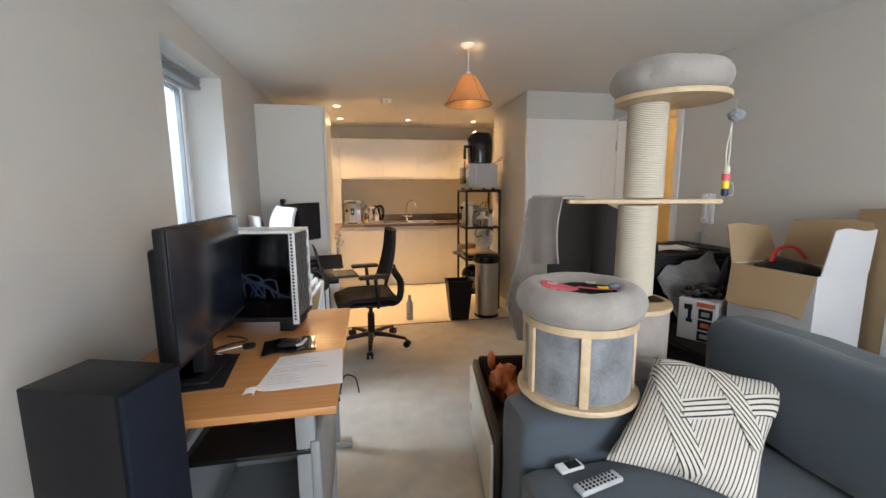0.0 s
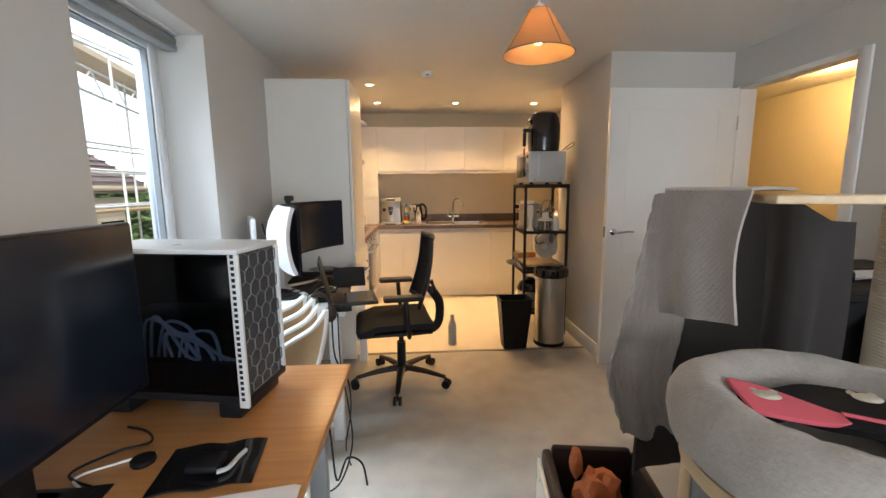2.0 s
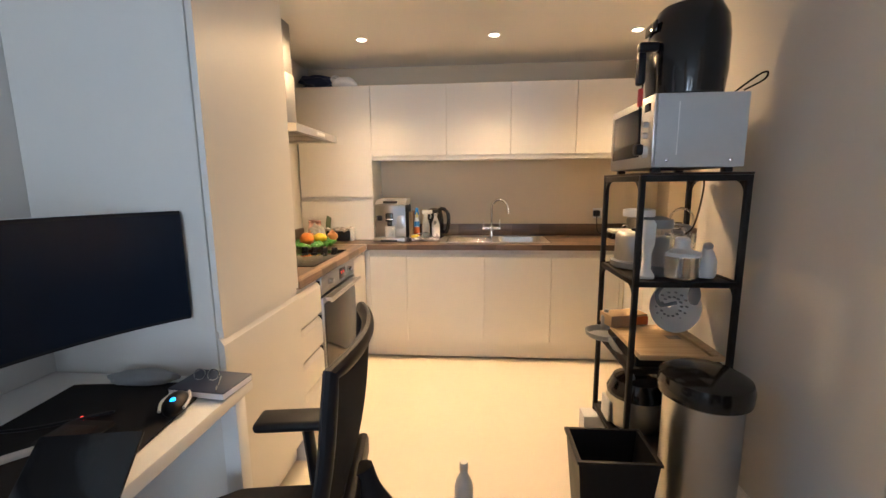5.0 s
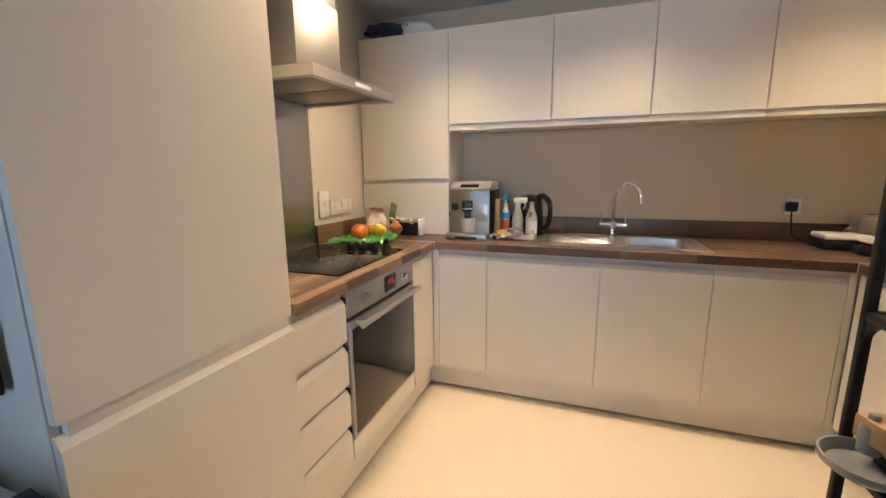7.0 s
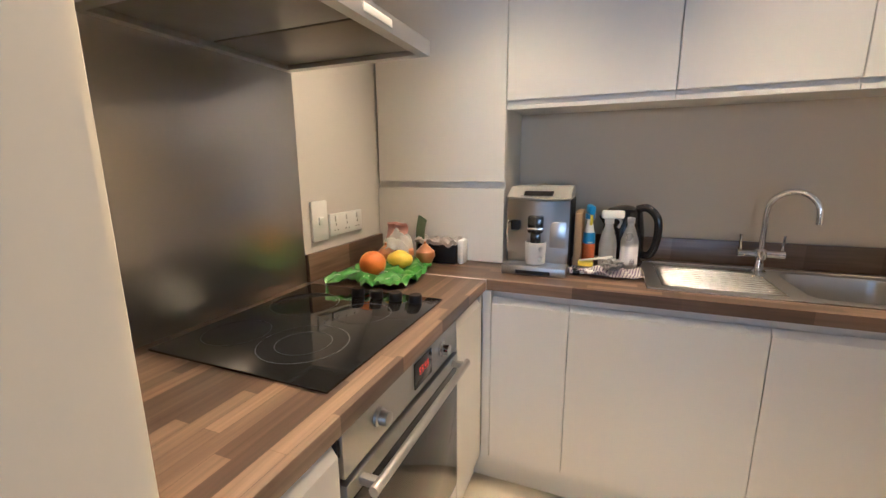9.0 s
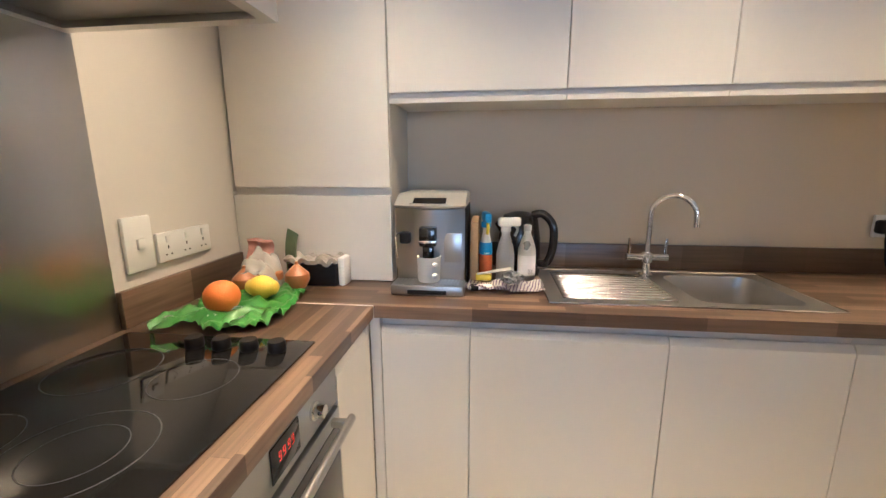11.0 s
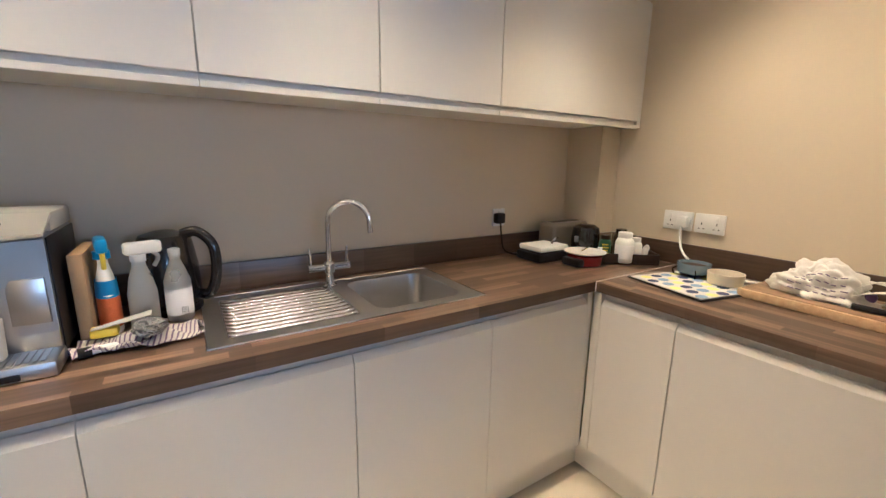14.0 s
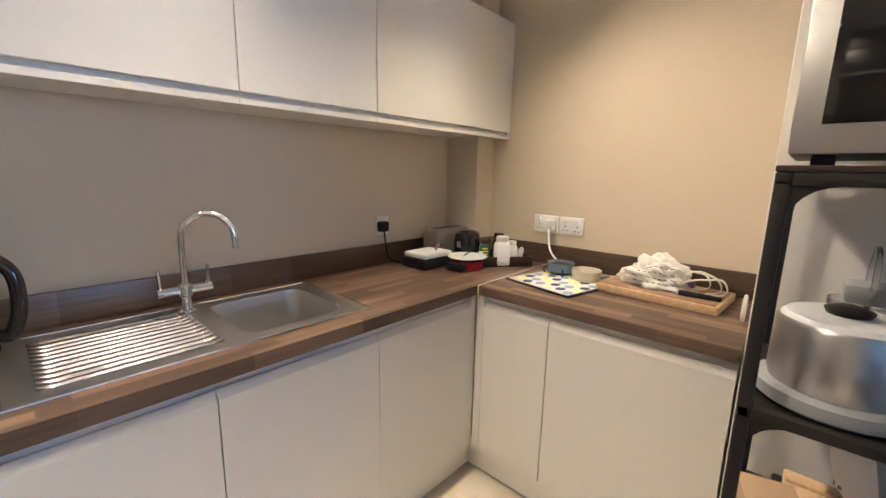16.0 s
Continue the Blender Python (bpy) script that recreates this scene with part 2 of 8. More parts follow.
PINK = pbr("pink_fabric", (0.75, 0.13, 0.18), 0.8, 0, 0.08, 15, 300, 0.3)
NAVYF = pbr("grille_cloth", (0.009, 0.012, 0.022), 0.85, 0, 0.2, 20, 500, 0.5)
RED = pbr("red_plastic", (0.45, 0.02, 0.02), 0.35, 0, 0.1, 15, 100, 0.1)
BLUE = pbr("blue_plastic", (0.03, 0.22, 0.55), 0.35, 0, 0.1, 15, 100, 0.1)
YELLOW = pbr("yellow_plastic", (0.75, 0.60, 0.03), 0.4, 0, 0.1, 15, 100, 0.1)
TEALB = pbr("pale_blue_enamel", (0.165, 0.22, 0.28), 0.25, 0, 0.06, 15, 100, 0.05)
CREAM = pbr("cream_ceramic", (0.55, 0.51, 0.42), 0.3, 0, 0.05, 12, 90, 0.05)
DKGREEN = pbr("green_label", (0.03, 0.10, 0.05), 0.4, 0, 0.15, 20, 90, 0.05)
NAVY = pbr("navy_cover", (0.02, 0.03, 0.07), 0.45, 0, 0.1, 15, 120, 0.1)
KHAKI = pbr("olive_metal", (0.22, 0.20, 0.17), 0.35, 0.6, 0.08, 10, 80, 0.05)
GREYC = pbr("light_grey_plastic", (0.46, 0.47, 0.48), 0.4, 0, 0.05, 10, 120, 0.05)
FROST = pbr("frosted_plastic", (0.55, 0.56, 0.57), 0.3, 0, 0.05, 10, 120, 0.05, trans=0.6)
CLEAR = pbr("clear_plastic", (0.85, 0.86, 0.87), 0.08, 0, 0.02, 10, 60, 0, trans=0.95, rvar=0.02)
BAG = pbr("carrier_bag_film", (0.66, 0.64, 0.61), 0.4, 0, 0.05, 14, 40, 0.5)
PURPLE = pbr("purple_print", (0.09, 0.05, 0.16), 0.5, 0, 0.1, 20, 60, 0.1)
TOWEL = pbr("grey_towel", (0.34, 0.30, 0.275), 0.98, 0, 0.16, 9, 150, 1.0, sheen=0.4)
FILM = pbr("thin_clear_film", (0.75, 0.74, 0.72), 0.2, 0, 0.05, 14, 40, 0.6, alpha=0.4)
# Dark screen; the navy in its colour stands in for a bluish window reflection
MONS = pbr("screen_blue_reflection", (0.010, 0.014, 0.024), 0.22, 0, 0.05, 5, 60, 0, rvar=0.03)
PLYF = pbr("pale_ply_face", (0.43, 0.29, 0.15), 0.6, 0, 0.08, 5, 80, 0.08)
THROW = pbr("charcoal_throw", (0.042, 0.037, 0.035), 0.95, 0, 0.25, 5, 300, 0.9, sheen=0.08)
ROOFT = pbr("roof_tiles", (0.34, 0.29, 0.29), 0.8, 0, 0.2, 1.5, 12, 0.6)
RENDERW = pbr("cream_render", (0.62, 0.55, 0.44), 0.85, 0, 0.12, 0.5, 6, 0.2)
GALV = pbr("galvanised_tube", (0.62, 0.65, 0.68), 0.5, 0.2, 0.1, 2, 20, 0.1)
LEAFM = pbr("foliage", (0.07, 0.12, 0.04), 0.8, 0, 0.4, 1.5, 12, 0.5)
GRASS = pbr("ground_cover", (0.09, 0.10, 0.07), 0.9, 0, 0.2, 0.2, 3, 0.4)

for m in (BLK, BLKM, DKF, LEATHER, THROW, NAVYF):
    m.node_tree.nodes["Principled BSDF"].inputs["Specular IOR Level"].default_value = 0.18

GLASS = bpy.data.materials.new("window_glass")
GLASS.use_nodes = True
gb = GLASS.node_tree.nodes["Principled BSDF"]
gb.inputs["Base Color"].default_value = (0.92, 0.96, 0.97, 1)
gb.inputs["Roughness"].default_value, gb.inputs["Transmission Weight"].default_value, gb.inputs["IOR"].default_value = 0.0, 1.0, 1.02
SMOKE = bpy.data.materials.new("smoked_glass")
SMOKE.use_nodes = True
sb = SMOKE.node_tree.nodes["Principled BSDF"]
# Smoke tint, pushed towards blue in place of a reflected window
sb.inputs["Base Color"].default_value = (0.20, 0.24, 0.33, 1)
sb.inputs["Roughness"].default_value, sb.inputs["Transmission Weight"].default_value, sb.inputs["IOR"].default_value = 0.03, 1.0, 1.25

# ---- mesh tools ----


def part(name, bm, material, parent=None, label="", category="", group="", kind="", at=None, rz=0.0, sharp=35):
    """Links a bmesh as one mesh object, under a thing if there is one."""
    me = bpy.data.meshes.new(name)
    bmesh.ops.recalc_face_normals(bm, faces=bm.faces)
    bm.to_mesh(me)
    bm.free()
    for p in me.polygons:
        p.use_smooth = True
    me.set_sharp_from_angle(angle=radians(sharp))
    for m in material if isinstance(material, (list, tuple)) else [material]:
        me.materials.append(m)
    ob = new(name, me)
    if parent:
        ob.parent = parent
    if at:
        ob.matrix_basis = pose(*at, 0, 0, rz)
    return tagged(ob, label, category, group, kind)


def thing(name, at, label, category, group="", rz=0.0):
    ob = new(name)
    ob.matrix_basis = pose(*at, 0, 0, rz)
    return tagged(ob, label, category, group)


def add_box(bm, x0, x1, y0, y1, z0, z1, bevel=0.0, seg=2, mi=0, m=None):
    r = bmesh.ops.create_cube(bm, size=1.0)
    vs = r["verts"]
    for v in vs:
        v.co = Vector((x0 + (v.co.x + 0.5) * (x1 - x0), y0 + (v.co.y + 0.5) * (y1 - y0), z0 + (v.co.z + 0.5) * (z1 - z0)))
    if m is not None:
        for v in vs:
            v.co = m @ v.co
    fs = {f for v in vs for f in v.link_faces}
    for f in fs:
        f.material_index = mi
    if bevel:
        es = list({e for v in vs for e in v.link_edges})
        r = bmesh.ops.bevel(bm, geom=es, offset=bevel, segments=seg, affect="EDGES", profile=0.5, clamp_overlap=True)
        for f in r["faces"]:
            f.material_index = mi
    return bm


def box(*a, **k):
    return add_box(bmesh.new(), *a, **k)


def boxes(rows, bevel=0.0, seg=2):
    bm = bmesh.new()
    for r in rows:
        add_box(bm, *r, bevel=bevel, seg=seg)
    return bm


def frame_of(d):
    d = Vector(d).normalized()
    up = Vector((0, 0, 1)) if abs(d.z) < 0.95 else Vector((1, 0, 0))
    a = d.cross(up).normalized()
    return a, d.cross(a).normalized()


def add_tube(bm, pts, r, n=10, mi=0, closed=False, flat=1.0):
    """A round bar along points; r may be a list."""
    pts = [Vector(p) for p in pts]
    rings = []
    a = None
    for i, p in enumerate(pts):
        if closed:
            d = pts[(i + 1) % len(pts)] - pts[i - 1]
        else:
            d = pts[min(i + 1, len(pts) - 1)] - pts[max(i - 1, 0)]
        d.normalize()
        if a is None:
            a, b = frame_of(d)
        else:
            a = (a - d * a.dot(d)).normalized()
            b = d.cross(a).normalized()
        rad = r[i] if isinstance(r, (list, tuple)) else r
        rings.append([bm.verts.new(p + a * math.cos(t) * rad + b * math.sin(t) * rad * flat) for t in [2 * math.pi * k / n for k in range(n)]])
    cnt = len(rings)
    for i in range(cnt if closed else cnt - 1):
        q, s = rings[i], rings[(i + 1) % cnt]
        for k in range(n):
            bm.faces.new((q[k], q[(k + 1) % n], s[(k + 1) % n], s[k])).material_index = mi
    if not closed:
        bm.faces.new(rings[0]).material_index = mi
        bm.faces.new(rings[-1][::-1]).material_index = mi
    return bm


def tube(*a, **k):
    return add_tube(bmesh.new(), *a, **k)


def add_lathe(bm, prof, c=(0, 0, 0), n=32, mi=0, sx=1.0, sy=1.0, cap=True):
    """Turns (radius, height) rows about an upright axis."""
    rings = []
    for r, z in prof:
        rings.append([bm.verts.new((c[0] + r * sx * math.cos(2 * math.pi * k / n), c[1] + r * sy * math.sin(2 * math.pi * k / n), c[2] + z)) for k in range(n)])
    for q, s in zip(rings, rings[1:]):
        for k in range(n):
            bm.faces.new((q[k], q[(k + 1) % n], s[(k + 1) % n], s[k])).material_index = mi
    if cap:
        bm.faces.new(rings[0][::-1]).material_index = mi
        bm.faces.new(rings[-1]).material_index = mi
    return bm


def lathe(*a, **k):
    return add_lathe(bmesh.new(), *a, **k)


def curve(pts, n=8):
    """Smooth points through the given ones."""
    pts = [Vector(p) for p in pts]
    out = []
    for i in range(len(pts) - 1):
        p0, p1, p2, p3 = pts[max(i - 1, 0)], pts[i], pts[i + 1], pts[min(i + 2, len(pts) - 1)]
        for k in range(n):
            t = k / n
            out.append(0.5 * ((2 * p1) + (p2 - p0) * t + (2 * p0 - 5 * p1 + 4 * p2 - p3) * t * t + (3 * p1 - p0 - 3 * p2 + p3) * t ** 3))
    return out + [pts[-1]]


def sheet(fn, nu, nv, thick=0.004):
    """A cloth or board: fn(u, v) gives a point; given a thickness."""
    bm = bmesh.new()
    g = [[Vector(fn(i / nu, j / nv)) for j in range(nv + 1)] for i in range(nu + 1)]
    top, bot = [], []
    for i in range(nu + 1):
        ra, rb = [], []
        for j in range(nv + 1):
            du = g[min(i + 1, nu)][j] - g[max(i - 1, 0)][j]
            dv = g[i][min(j + 1, nv)] - g[i][max(j - 1, 0)]
            nrm = du.cross(dv)
            nrm = nrm.normalized() if nrm.length > 1e-9 else Vector((0, 0, 1))
            ra.append(bm.verts.new(g[i][j] + nrm * thick / 2))
            rb.append(bm.verts.new(g[i][j] - nrm * thick / 2))
        top.append(ra)
        bot.append(rb)
    for i in range(nu):
        for j in range(nv):
            bm.faces.new((top[i][j], top[i + 1][j], top[i + 1][j + 1], top[i][j + 1]))
            bm.faces.new((bot[i][j], bot[i][j + 1], bot[i + 1][j + 1], bot[i + 1][j]))
    for i in range(nu):
        bm.faces.new((top[i][0], bot[i][0], bot[i + 1][0], top[i + 1][0]))
        bm.faces.new((top[i][nv], top[i + 1][nv], bot[i + 1][nv], bot[i][nv]))
    for j in range(nv):
        bm.faces.new((top[0][j], top[0][j + 1], bot[0][j + 1], bot[0][j]))
        bm.faces.new((top[nu][j], bot[nu][j], bot[nu][j + 1], top[nu][j + 1]))
    return bm


def blob(c, sx, sy, sz, sub=3, amp=0.0, freq=6.0, seed=0.0, power=1.0):
    """A rounded lump with an uneven surface."""
    bm = bmesh.new()
    bmesh.ops.create_icosphere(bm, subdivisions=sub, radius=1.0)
    for v in bm.verts:
        d = v.co.copy()
        if power != 1.0:
            d = Vector([math.copysign(abs(q) ** power, q) for q in d])
        k = 1 + amp * noise.noise(v.co * freq * 0.3 + Vector((seed, seed, seed)))
        v.co = Vector((c[0] + d.x * sx * k, c[1] + d.y * sy * k, c[2] + d.z * sz * k))
    return bm


def join(*bms):
    out = bmesh.new()
    for b in bms:
        me = bpy.data.meshes.new("tmp")
        b.to_mesh(me)
        b.free()
        out.from_mesh(me)
        bpy.data.meshes.remove(me)
    return out


def move(ob, x, y, z=0.0):
    """Shifts a finished thing with all its parts."""
    ob.matrix_basis = Matrix.Translation((x, y, z)) @ ob.matrix_basis


def setting(name, bm, material, label=""):
    return part(name, bm, material, label=label, kind="structure")


# ---- the setting ----
LX, RX, KX, BY, FY = -0.71, 2.72, 2.37, 6.46, -1.9
WY0, WY1, WZ0, WZ1 = 2.42, 3.275, 0.30, 2.15
T = 0.36
setting("wall_west", boxes([(LX - T, LX, FY - 0.2, WY0, -0.1, CEIL), (LX - T, LX, WY1, BY + 0.2, -0.1, CEIL), (LX - T, LX, WY0, WY1, -0.1, WZ0), (LX - T, LX, WY0, WY1, WZ1, CEIL)]), WALL, "matt light greige painted wall with a deep window reveal")
# Same paint as WALL, with the lamps' warmth put into its colour
WALLB = pbr("wall_paint_lamp_warmed", (0.58, 0.505, 0.375), 0.8, 0, 0.03, 1.5, 160, 0.1)
setting("wall_north", boxes([(LX, KX + 0.2, BY, BY + 0.2, 0, CEIL), (2.22, KX, 6.25, BY, 0, CEIL)]), WALLB, "kitchen wall, lamp warmth put into its paint, boxed-in pipe in corner")
setting("wall_kitchen_east", box(KX, KX + 0.2, 4.99, BY, 0, CEIL), WALLB, "painted kitchen wall, lamp warmth put into its colour")
setting("wall_partition", box(1.79, RX + 0.12, 3.97, 4.99, 0, CEIL, bevel=0.004), WALL, "light greige painted partition behind the shelving unit")
DY0, DY1, DZ = 3.09, 3.885, 2.045
setting("wall_east", boxes([(RX, RX + 0.12, FY, DY0 - 0.03, 0, CEIL), (RX, RX + 0.12, DY1 + 0.03, 3.97, 0, CEIL), (RX, RX + 0.12, DY0 - 0.03, DY1 + 0.03, DZ + 0.03, CEIL)]), WALL, "light greige painted wall with a door opening")
BWX0, BWX1 = 0.5, 2.1
setting("wall_south", boxes([(LX, BWX0, FY - 0.2, FY, 0, CEIL), (BWX1, RX + 0.12, FY - 0.2, FY, 0, CEIL), (BWX0, BWX1, FY - 0.2, FY, 0, 0.5), (BWX0, BWX1, FY - 0.2, FY, 2.15, CEIL)]), WALL, "light greige painted wall behind the sofa end")
setting("floor_carpet", box(LX, RX, FY, 4.20, -0.1, 0.0), CARPET, "beige-grey cut pile carpet")
setting("floor_vinyl", box(LX, KX, 4.20, BY, -0.1, -0.004), VINYL, "cream vinyl kitchen floor")
setting("ceiling", box(LX, RX + 1.9, FY, BY, CEIL, CEIL + 0.15), CEILM, "white painted ceiling")
setting("hall_floor", box(RX, RX + 1.7, 2.2, 6.2, -0.1, -0.002), CARPET, "beige carpet in the hall")
setting("hall_wall", boxes([(RX + 1.6, RX + 1.7, 2.2, 6.2, 0, CEIL), (RX + 0.12, RX + 1.6, 2.1, 2.2, 0, CEIL), (RX + 0.12, RX + 1.6, 6.1, 6.2, 0, CEIL), (RX + 0.12, RX + 0.2, 4.99, 6.1, 0, CEIL)]), HALLW, "hall walls lit a warm orange")
bb = bmesh.new()
for r in ((LX, LX + 0.014, FY, WY0 - 0.0, 0, 0.11), (LX, LX + 0.014, WY1, 4.11, 0, 0.11), (1.776, 1.79, 3.97, 4.95, 0, 0.12), (1.79, RX, 3.956, 3.97, 0, 0.12), (RX - 0.014, RX, FY, DY0 - 0.075, 0, 0.12)):
    add_box(bb, *r, bevel=0.004)
setting("baseboard", bb, TRIM, "white gloss skirting board")
setting("threshold_strip", box(-0.1, 1.79, 4.185, 4.215, -0.004, 0.006, bevel=0.003), KHAKI, "thin metal strip between carpet and vinyl")

# window
win = setting("window_1", box(LX - 0.30, LX - 0.235, WY0, WY1, WZ0 - 0.0, WZ0 + 0.04, bevel=0.004), UPVC, "white plastic framed window, closed, with daylight outside")
fx0, fx1 = LX - 0.30, LX - 0.235
part("window_frame", boxes([(fx0, fx1, WY0, WY0 + 0.05, WZ0 + 0.04, WZ1), (fx0, fx1, WY1 - 0.05, WY1, WZ0 + 0.04, WZ1), (fx0, fx1, WY0 + 0.05, WY1 - 0.05, WZ1 - 0.05, WZ1), (fx0, fx1, WY0 + 0.05, WY1 - 0.05, 0.93, 1.0)], 0.004), UPVC, win, kind="structure")
part("window_sash", boxes([(fx0 + 0.005, fx1 + 0.018, WY0 + 0.05, WY0 + 0.10, 1.0, WZ1 - 0.05), (fx0 + 0.005, fx1 + 0.018, WY1 - 0.10, WY1 - 0.05, 1.0, WZ1 - 0.05), (fx0 + 0.005, fx1 + 0.018, WY0 + 0.10, WY1 - 0.10, WZ1 - 0.10, WZ1 - 0.05), (fx0 + 0.005, fx1 + 0.018, WY0 + 0.10, WY1 - 0.10, 1.0, 1.05)], 0.006), UPVC, win, kind="structure")
for z0, z1, d in ((1.05, WZ1 - 0.10, 0.05), (WZ0 + 0.04, 0.93, 0.0)):
    p = part("pane", box(fx0 + 0.02, fx0 + 0.034, WY0 + 0.05 + d, WY1 - 0.05 - d, z0, z1), GLASS, win, kind="structure")
    p.visible_shadow = False
part("gasket", boxes([(fx1 - 0.02, fx1 + 0.008, WY1 - 0.112, WY1 - 0.1, 1.05, WZ1 - 0.1), (fx1 - 0.02, fx1 + 0.008, WY0 + 0.1, WY1 - 0.112, WZ1 - 0.108, WZ1 - 0.1)]), GREYP, win, kind="structure")
wb = setting("window_2", boxes([(BWX0, BWX1, FY - 0.12, FY - 0.06, 0.5, 0.56), (BWX0, BWX1, FY - 0.12, FY - 0.06, 2.09, 2.15), (BWX0, BWX0 + 0.06, FY - 0.12, FY - 0.06, 0.56, 2.09), (BWX1 - 0.06, BWX1, FY - 0.12, FY - 0.06, 0.56, 2.09), (1.27, 1.33, FY - 0.12, FY - 0.06, 0.56, 2.09)], 0.004), UPVC, "white plastic framed window, closed")
blind = thing("roller_blind", (-0.86, 2.848, 2.09), "dark grey roller blind rolled up under the head of the window", "blind")
part("roll", tube([(0, -0.405, 0.02), (0, 0.405, 0.02)], 0.026, 18), GREYP, blind)
part("bottom_bar", box(-0.03, 0.03, -0.40, 0.40, -0.028, -0.004, bevel=0.003), GREYP, blind)
part("head_rail", box(-0.035, 0.035, -0.41, 0.41, 0.048, 0.06, bevel=0.002), UPVC, blind)

# door
door = thing("door_1", (2.675, 3.885, 0.0), "white panelled interior door standing open against the partition", "door")
dm = bmesh.new()
W = 0.925
add_box(dm, -W, 0, -0.04, 0, 0.008, 2.04, bevel=0.002)
part("leaf", dm, TRIM, door)
gr = bmesh.new()
for x0, x1, z0, z1 in ((-W + 0.13, -0.13, 0.24, 0.80), (-W + 0.13, -0.13, 0.86, 1.90)):
    for a in ((x0, x1, z0, z0 + 0.008), (x0, x1, z1 - 0.008, z1), (x0, x0 + 0.008, z0 + 0.008, z1 - 0.008), (x1 - 0.008, x1, z0 + 0.008, z1 - 0.008)):
        add_box(gr, a[0], a[1], -0.0435, -0.040, a[2], a[3], bevel=0.0012, seg=1)
part("moulding", gr, TRIM, door)
hm = lathe([(0.0255, 0), (0.0255, 0.006), (0.02, 0.009)], n=24)
bmesh.ops.rotate(hm, verts=hm.verts, matrix=Matrix.Rotation(radians(90), 3, "X"))
bmesh.ops.translate(hm, verts=hm.verts, vec=(-W + 0.055, -0.04, 1.03))
dh = part("door_handle", hm, CHROME, door, "chrome lever handle")
part("lever", tube(curve([(-W + 0.055, -0.045, 1.03), (-W + 0.055, -0.085, 1.03), (-W + 0.08, -0.095, 1.03), (-W + 0.14, -0.093, 1.036), (-W + 0.185, -0.088, 1.034)], 5), 0.0085, 12), CHROME, dh)
part("latch", box(-W - 0.002, -W + 0.001, -0.032, -0.008, 0.99, 1.07), KHAKI, door)
for hz in (0.25, 1.75):
    part("hinge", tube([(0.004, -0.044, hz), (0.004, -0.044, hz + 0.1)], 0.006, 10), CHROME, door)
setting("door_lining", boxes([(RX - 0.002, RX + 0.122, DY0 - 0.03, DY0, 0, DZ), (RX - 0.002, RX + 0.122, DY1, DY1 + 0.03, 0, DZ), (RX - 0.002, RX + 0.122, DY0 - 0.03, DY1 + 0.03, DZ, DZ + 0.03)], 0.002), TRIM, "white painted door lining")
setting("architrave", boxes([(RX - 0.018, RX - 0.003, DY0 - 0.075, DY0 - 0.005, 0, DZ + 0.02), (RX - 0.018, RX - 0.003, DY1 + 0.005, DY1 + 0.07, 0, DZ + 0.02)], 0.004), TRIM, "white painted architrave")

# ---- kitchen units ----
YF, XL, XR = 5.90, -0.125, 1.79
WT = 0.91


def door_front(bm, axis, a0, a1, z0, z1, face, depth=0.02, pull=True):
    """A flat door with a bevelled finger pull along its top; axis tells which way it faces: y-, x+ or x-."""
    g = 0.0015
    a0, a1 = a0 + g, a1 - g
    zt = z1 - (0.022 if pull else g)
    if axis == "y":
        prof = [(0, z0 + g), (0, zt), (depth * 0.75, z1), (depth, z1), (depth, z0 + g)]
        f = lambda a, d, z: (a, face + d, z)
    elif axis == "x+":
        prof = [(0, z0 + g), (0, zt), (depth * 0.75, z1), (depth, z1), (depth, z0 + g)]
        f = lambda a, d, z: (face - d, a, z)
    else:
        prof = [(0, z0 + g), (0, zt), (depth * 0.75, z1), (depth, z1), (depth, z0 + g)]
        f = lambda a, d, z: (face + d, a, z)
    L = [bm.verts.new(f(a0, d, z)) for d, z in prof]
    R = [bm.verts.new(f(a1, d, z)) for d, z in prof]
    n = len(prof)
    bm.faces.new(L)
    bm.faces.new(R[::-1])
    for i in range(n):
        bm.faces.new((L[i], R[i], R[(i + 1) % n], L[(i + 1) % n]))
    return bm


def base_back(a0, a1, label, split=None):
    c = thing("base_cabinet", ((a0 + a1) / 2, YF + 0.28, 0), label, "kitchen cabinet", "base cabinets")
    k = c.matrix_basis.inverted()
    bm = boxes([(a0 + 0.0005, a1 - 0.0005, YF + 0.024, BY - 0.01, 0.15, 0.70), (a0 + 0.0005, a1 - 0.0005, YF + 0.024, YF + 0.04, 0.70, 0.868)])
    bm.transform(k)
    part("body", bm, CABIN, c)
    bm = door_front(bmesh.new(), "y", a0, a1, 0.155, 0.835, YF)
    bm.transform(k)
    part("door", bm, CAB, c, sharp=20)
    return c


def base_side(a0, a1, face, wall, axis, label):
    c = thing("base_cabinet", ((face + wall) / 2, (a0 + a1) / 2, 0), label, "kitchen cabinet", "base cabinets")
    k = c.matrix_basis.inverted()
    s = 0.024 if axis == "x-" else -0.024
    x0, x1 = sorted((face + s, wall))
    bm = box(x0, x1, a0 + 0.0005, a1 - 0.0005, 0.15, 0.868)
    bm.transform(k)
    part("body", bm, CABIN, c)
    bm = door_front(bmesh.new(), axis, a0, a1, 0.155, 0.835, face)
    bm.transform(k)
    part("door", bm, CAB, c, sharp=20)
    return c


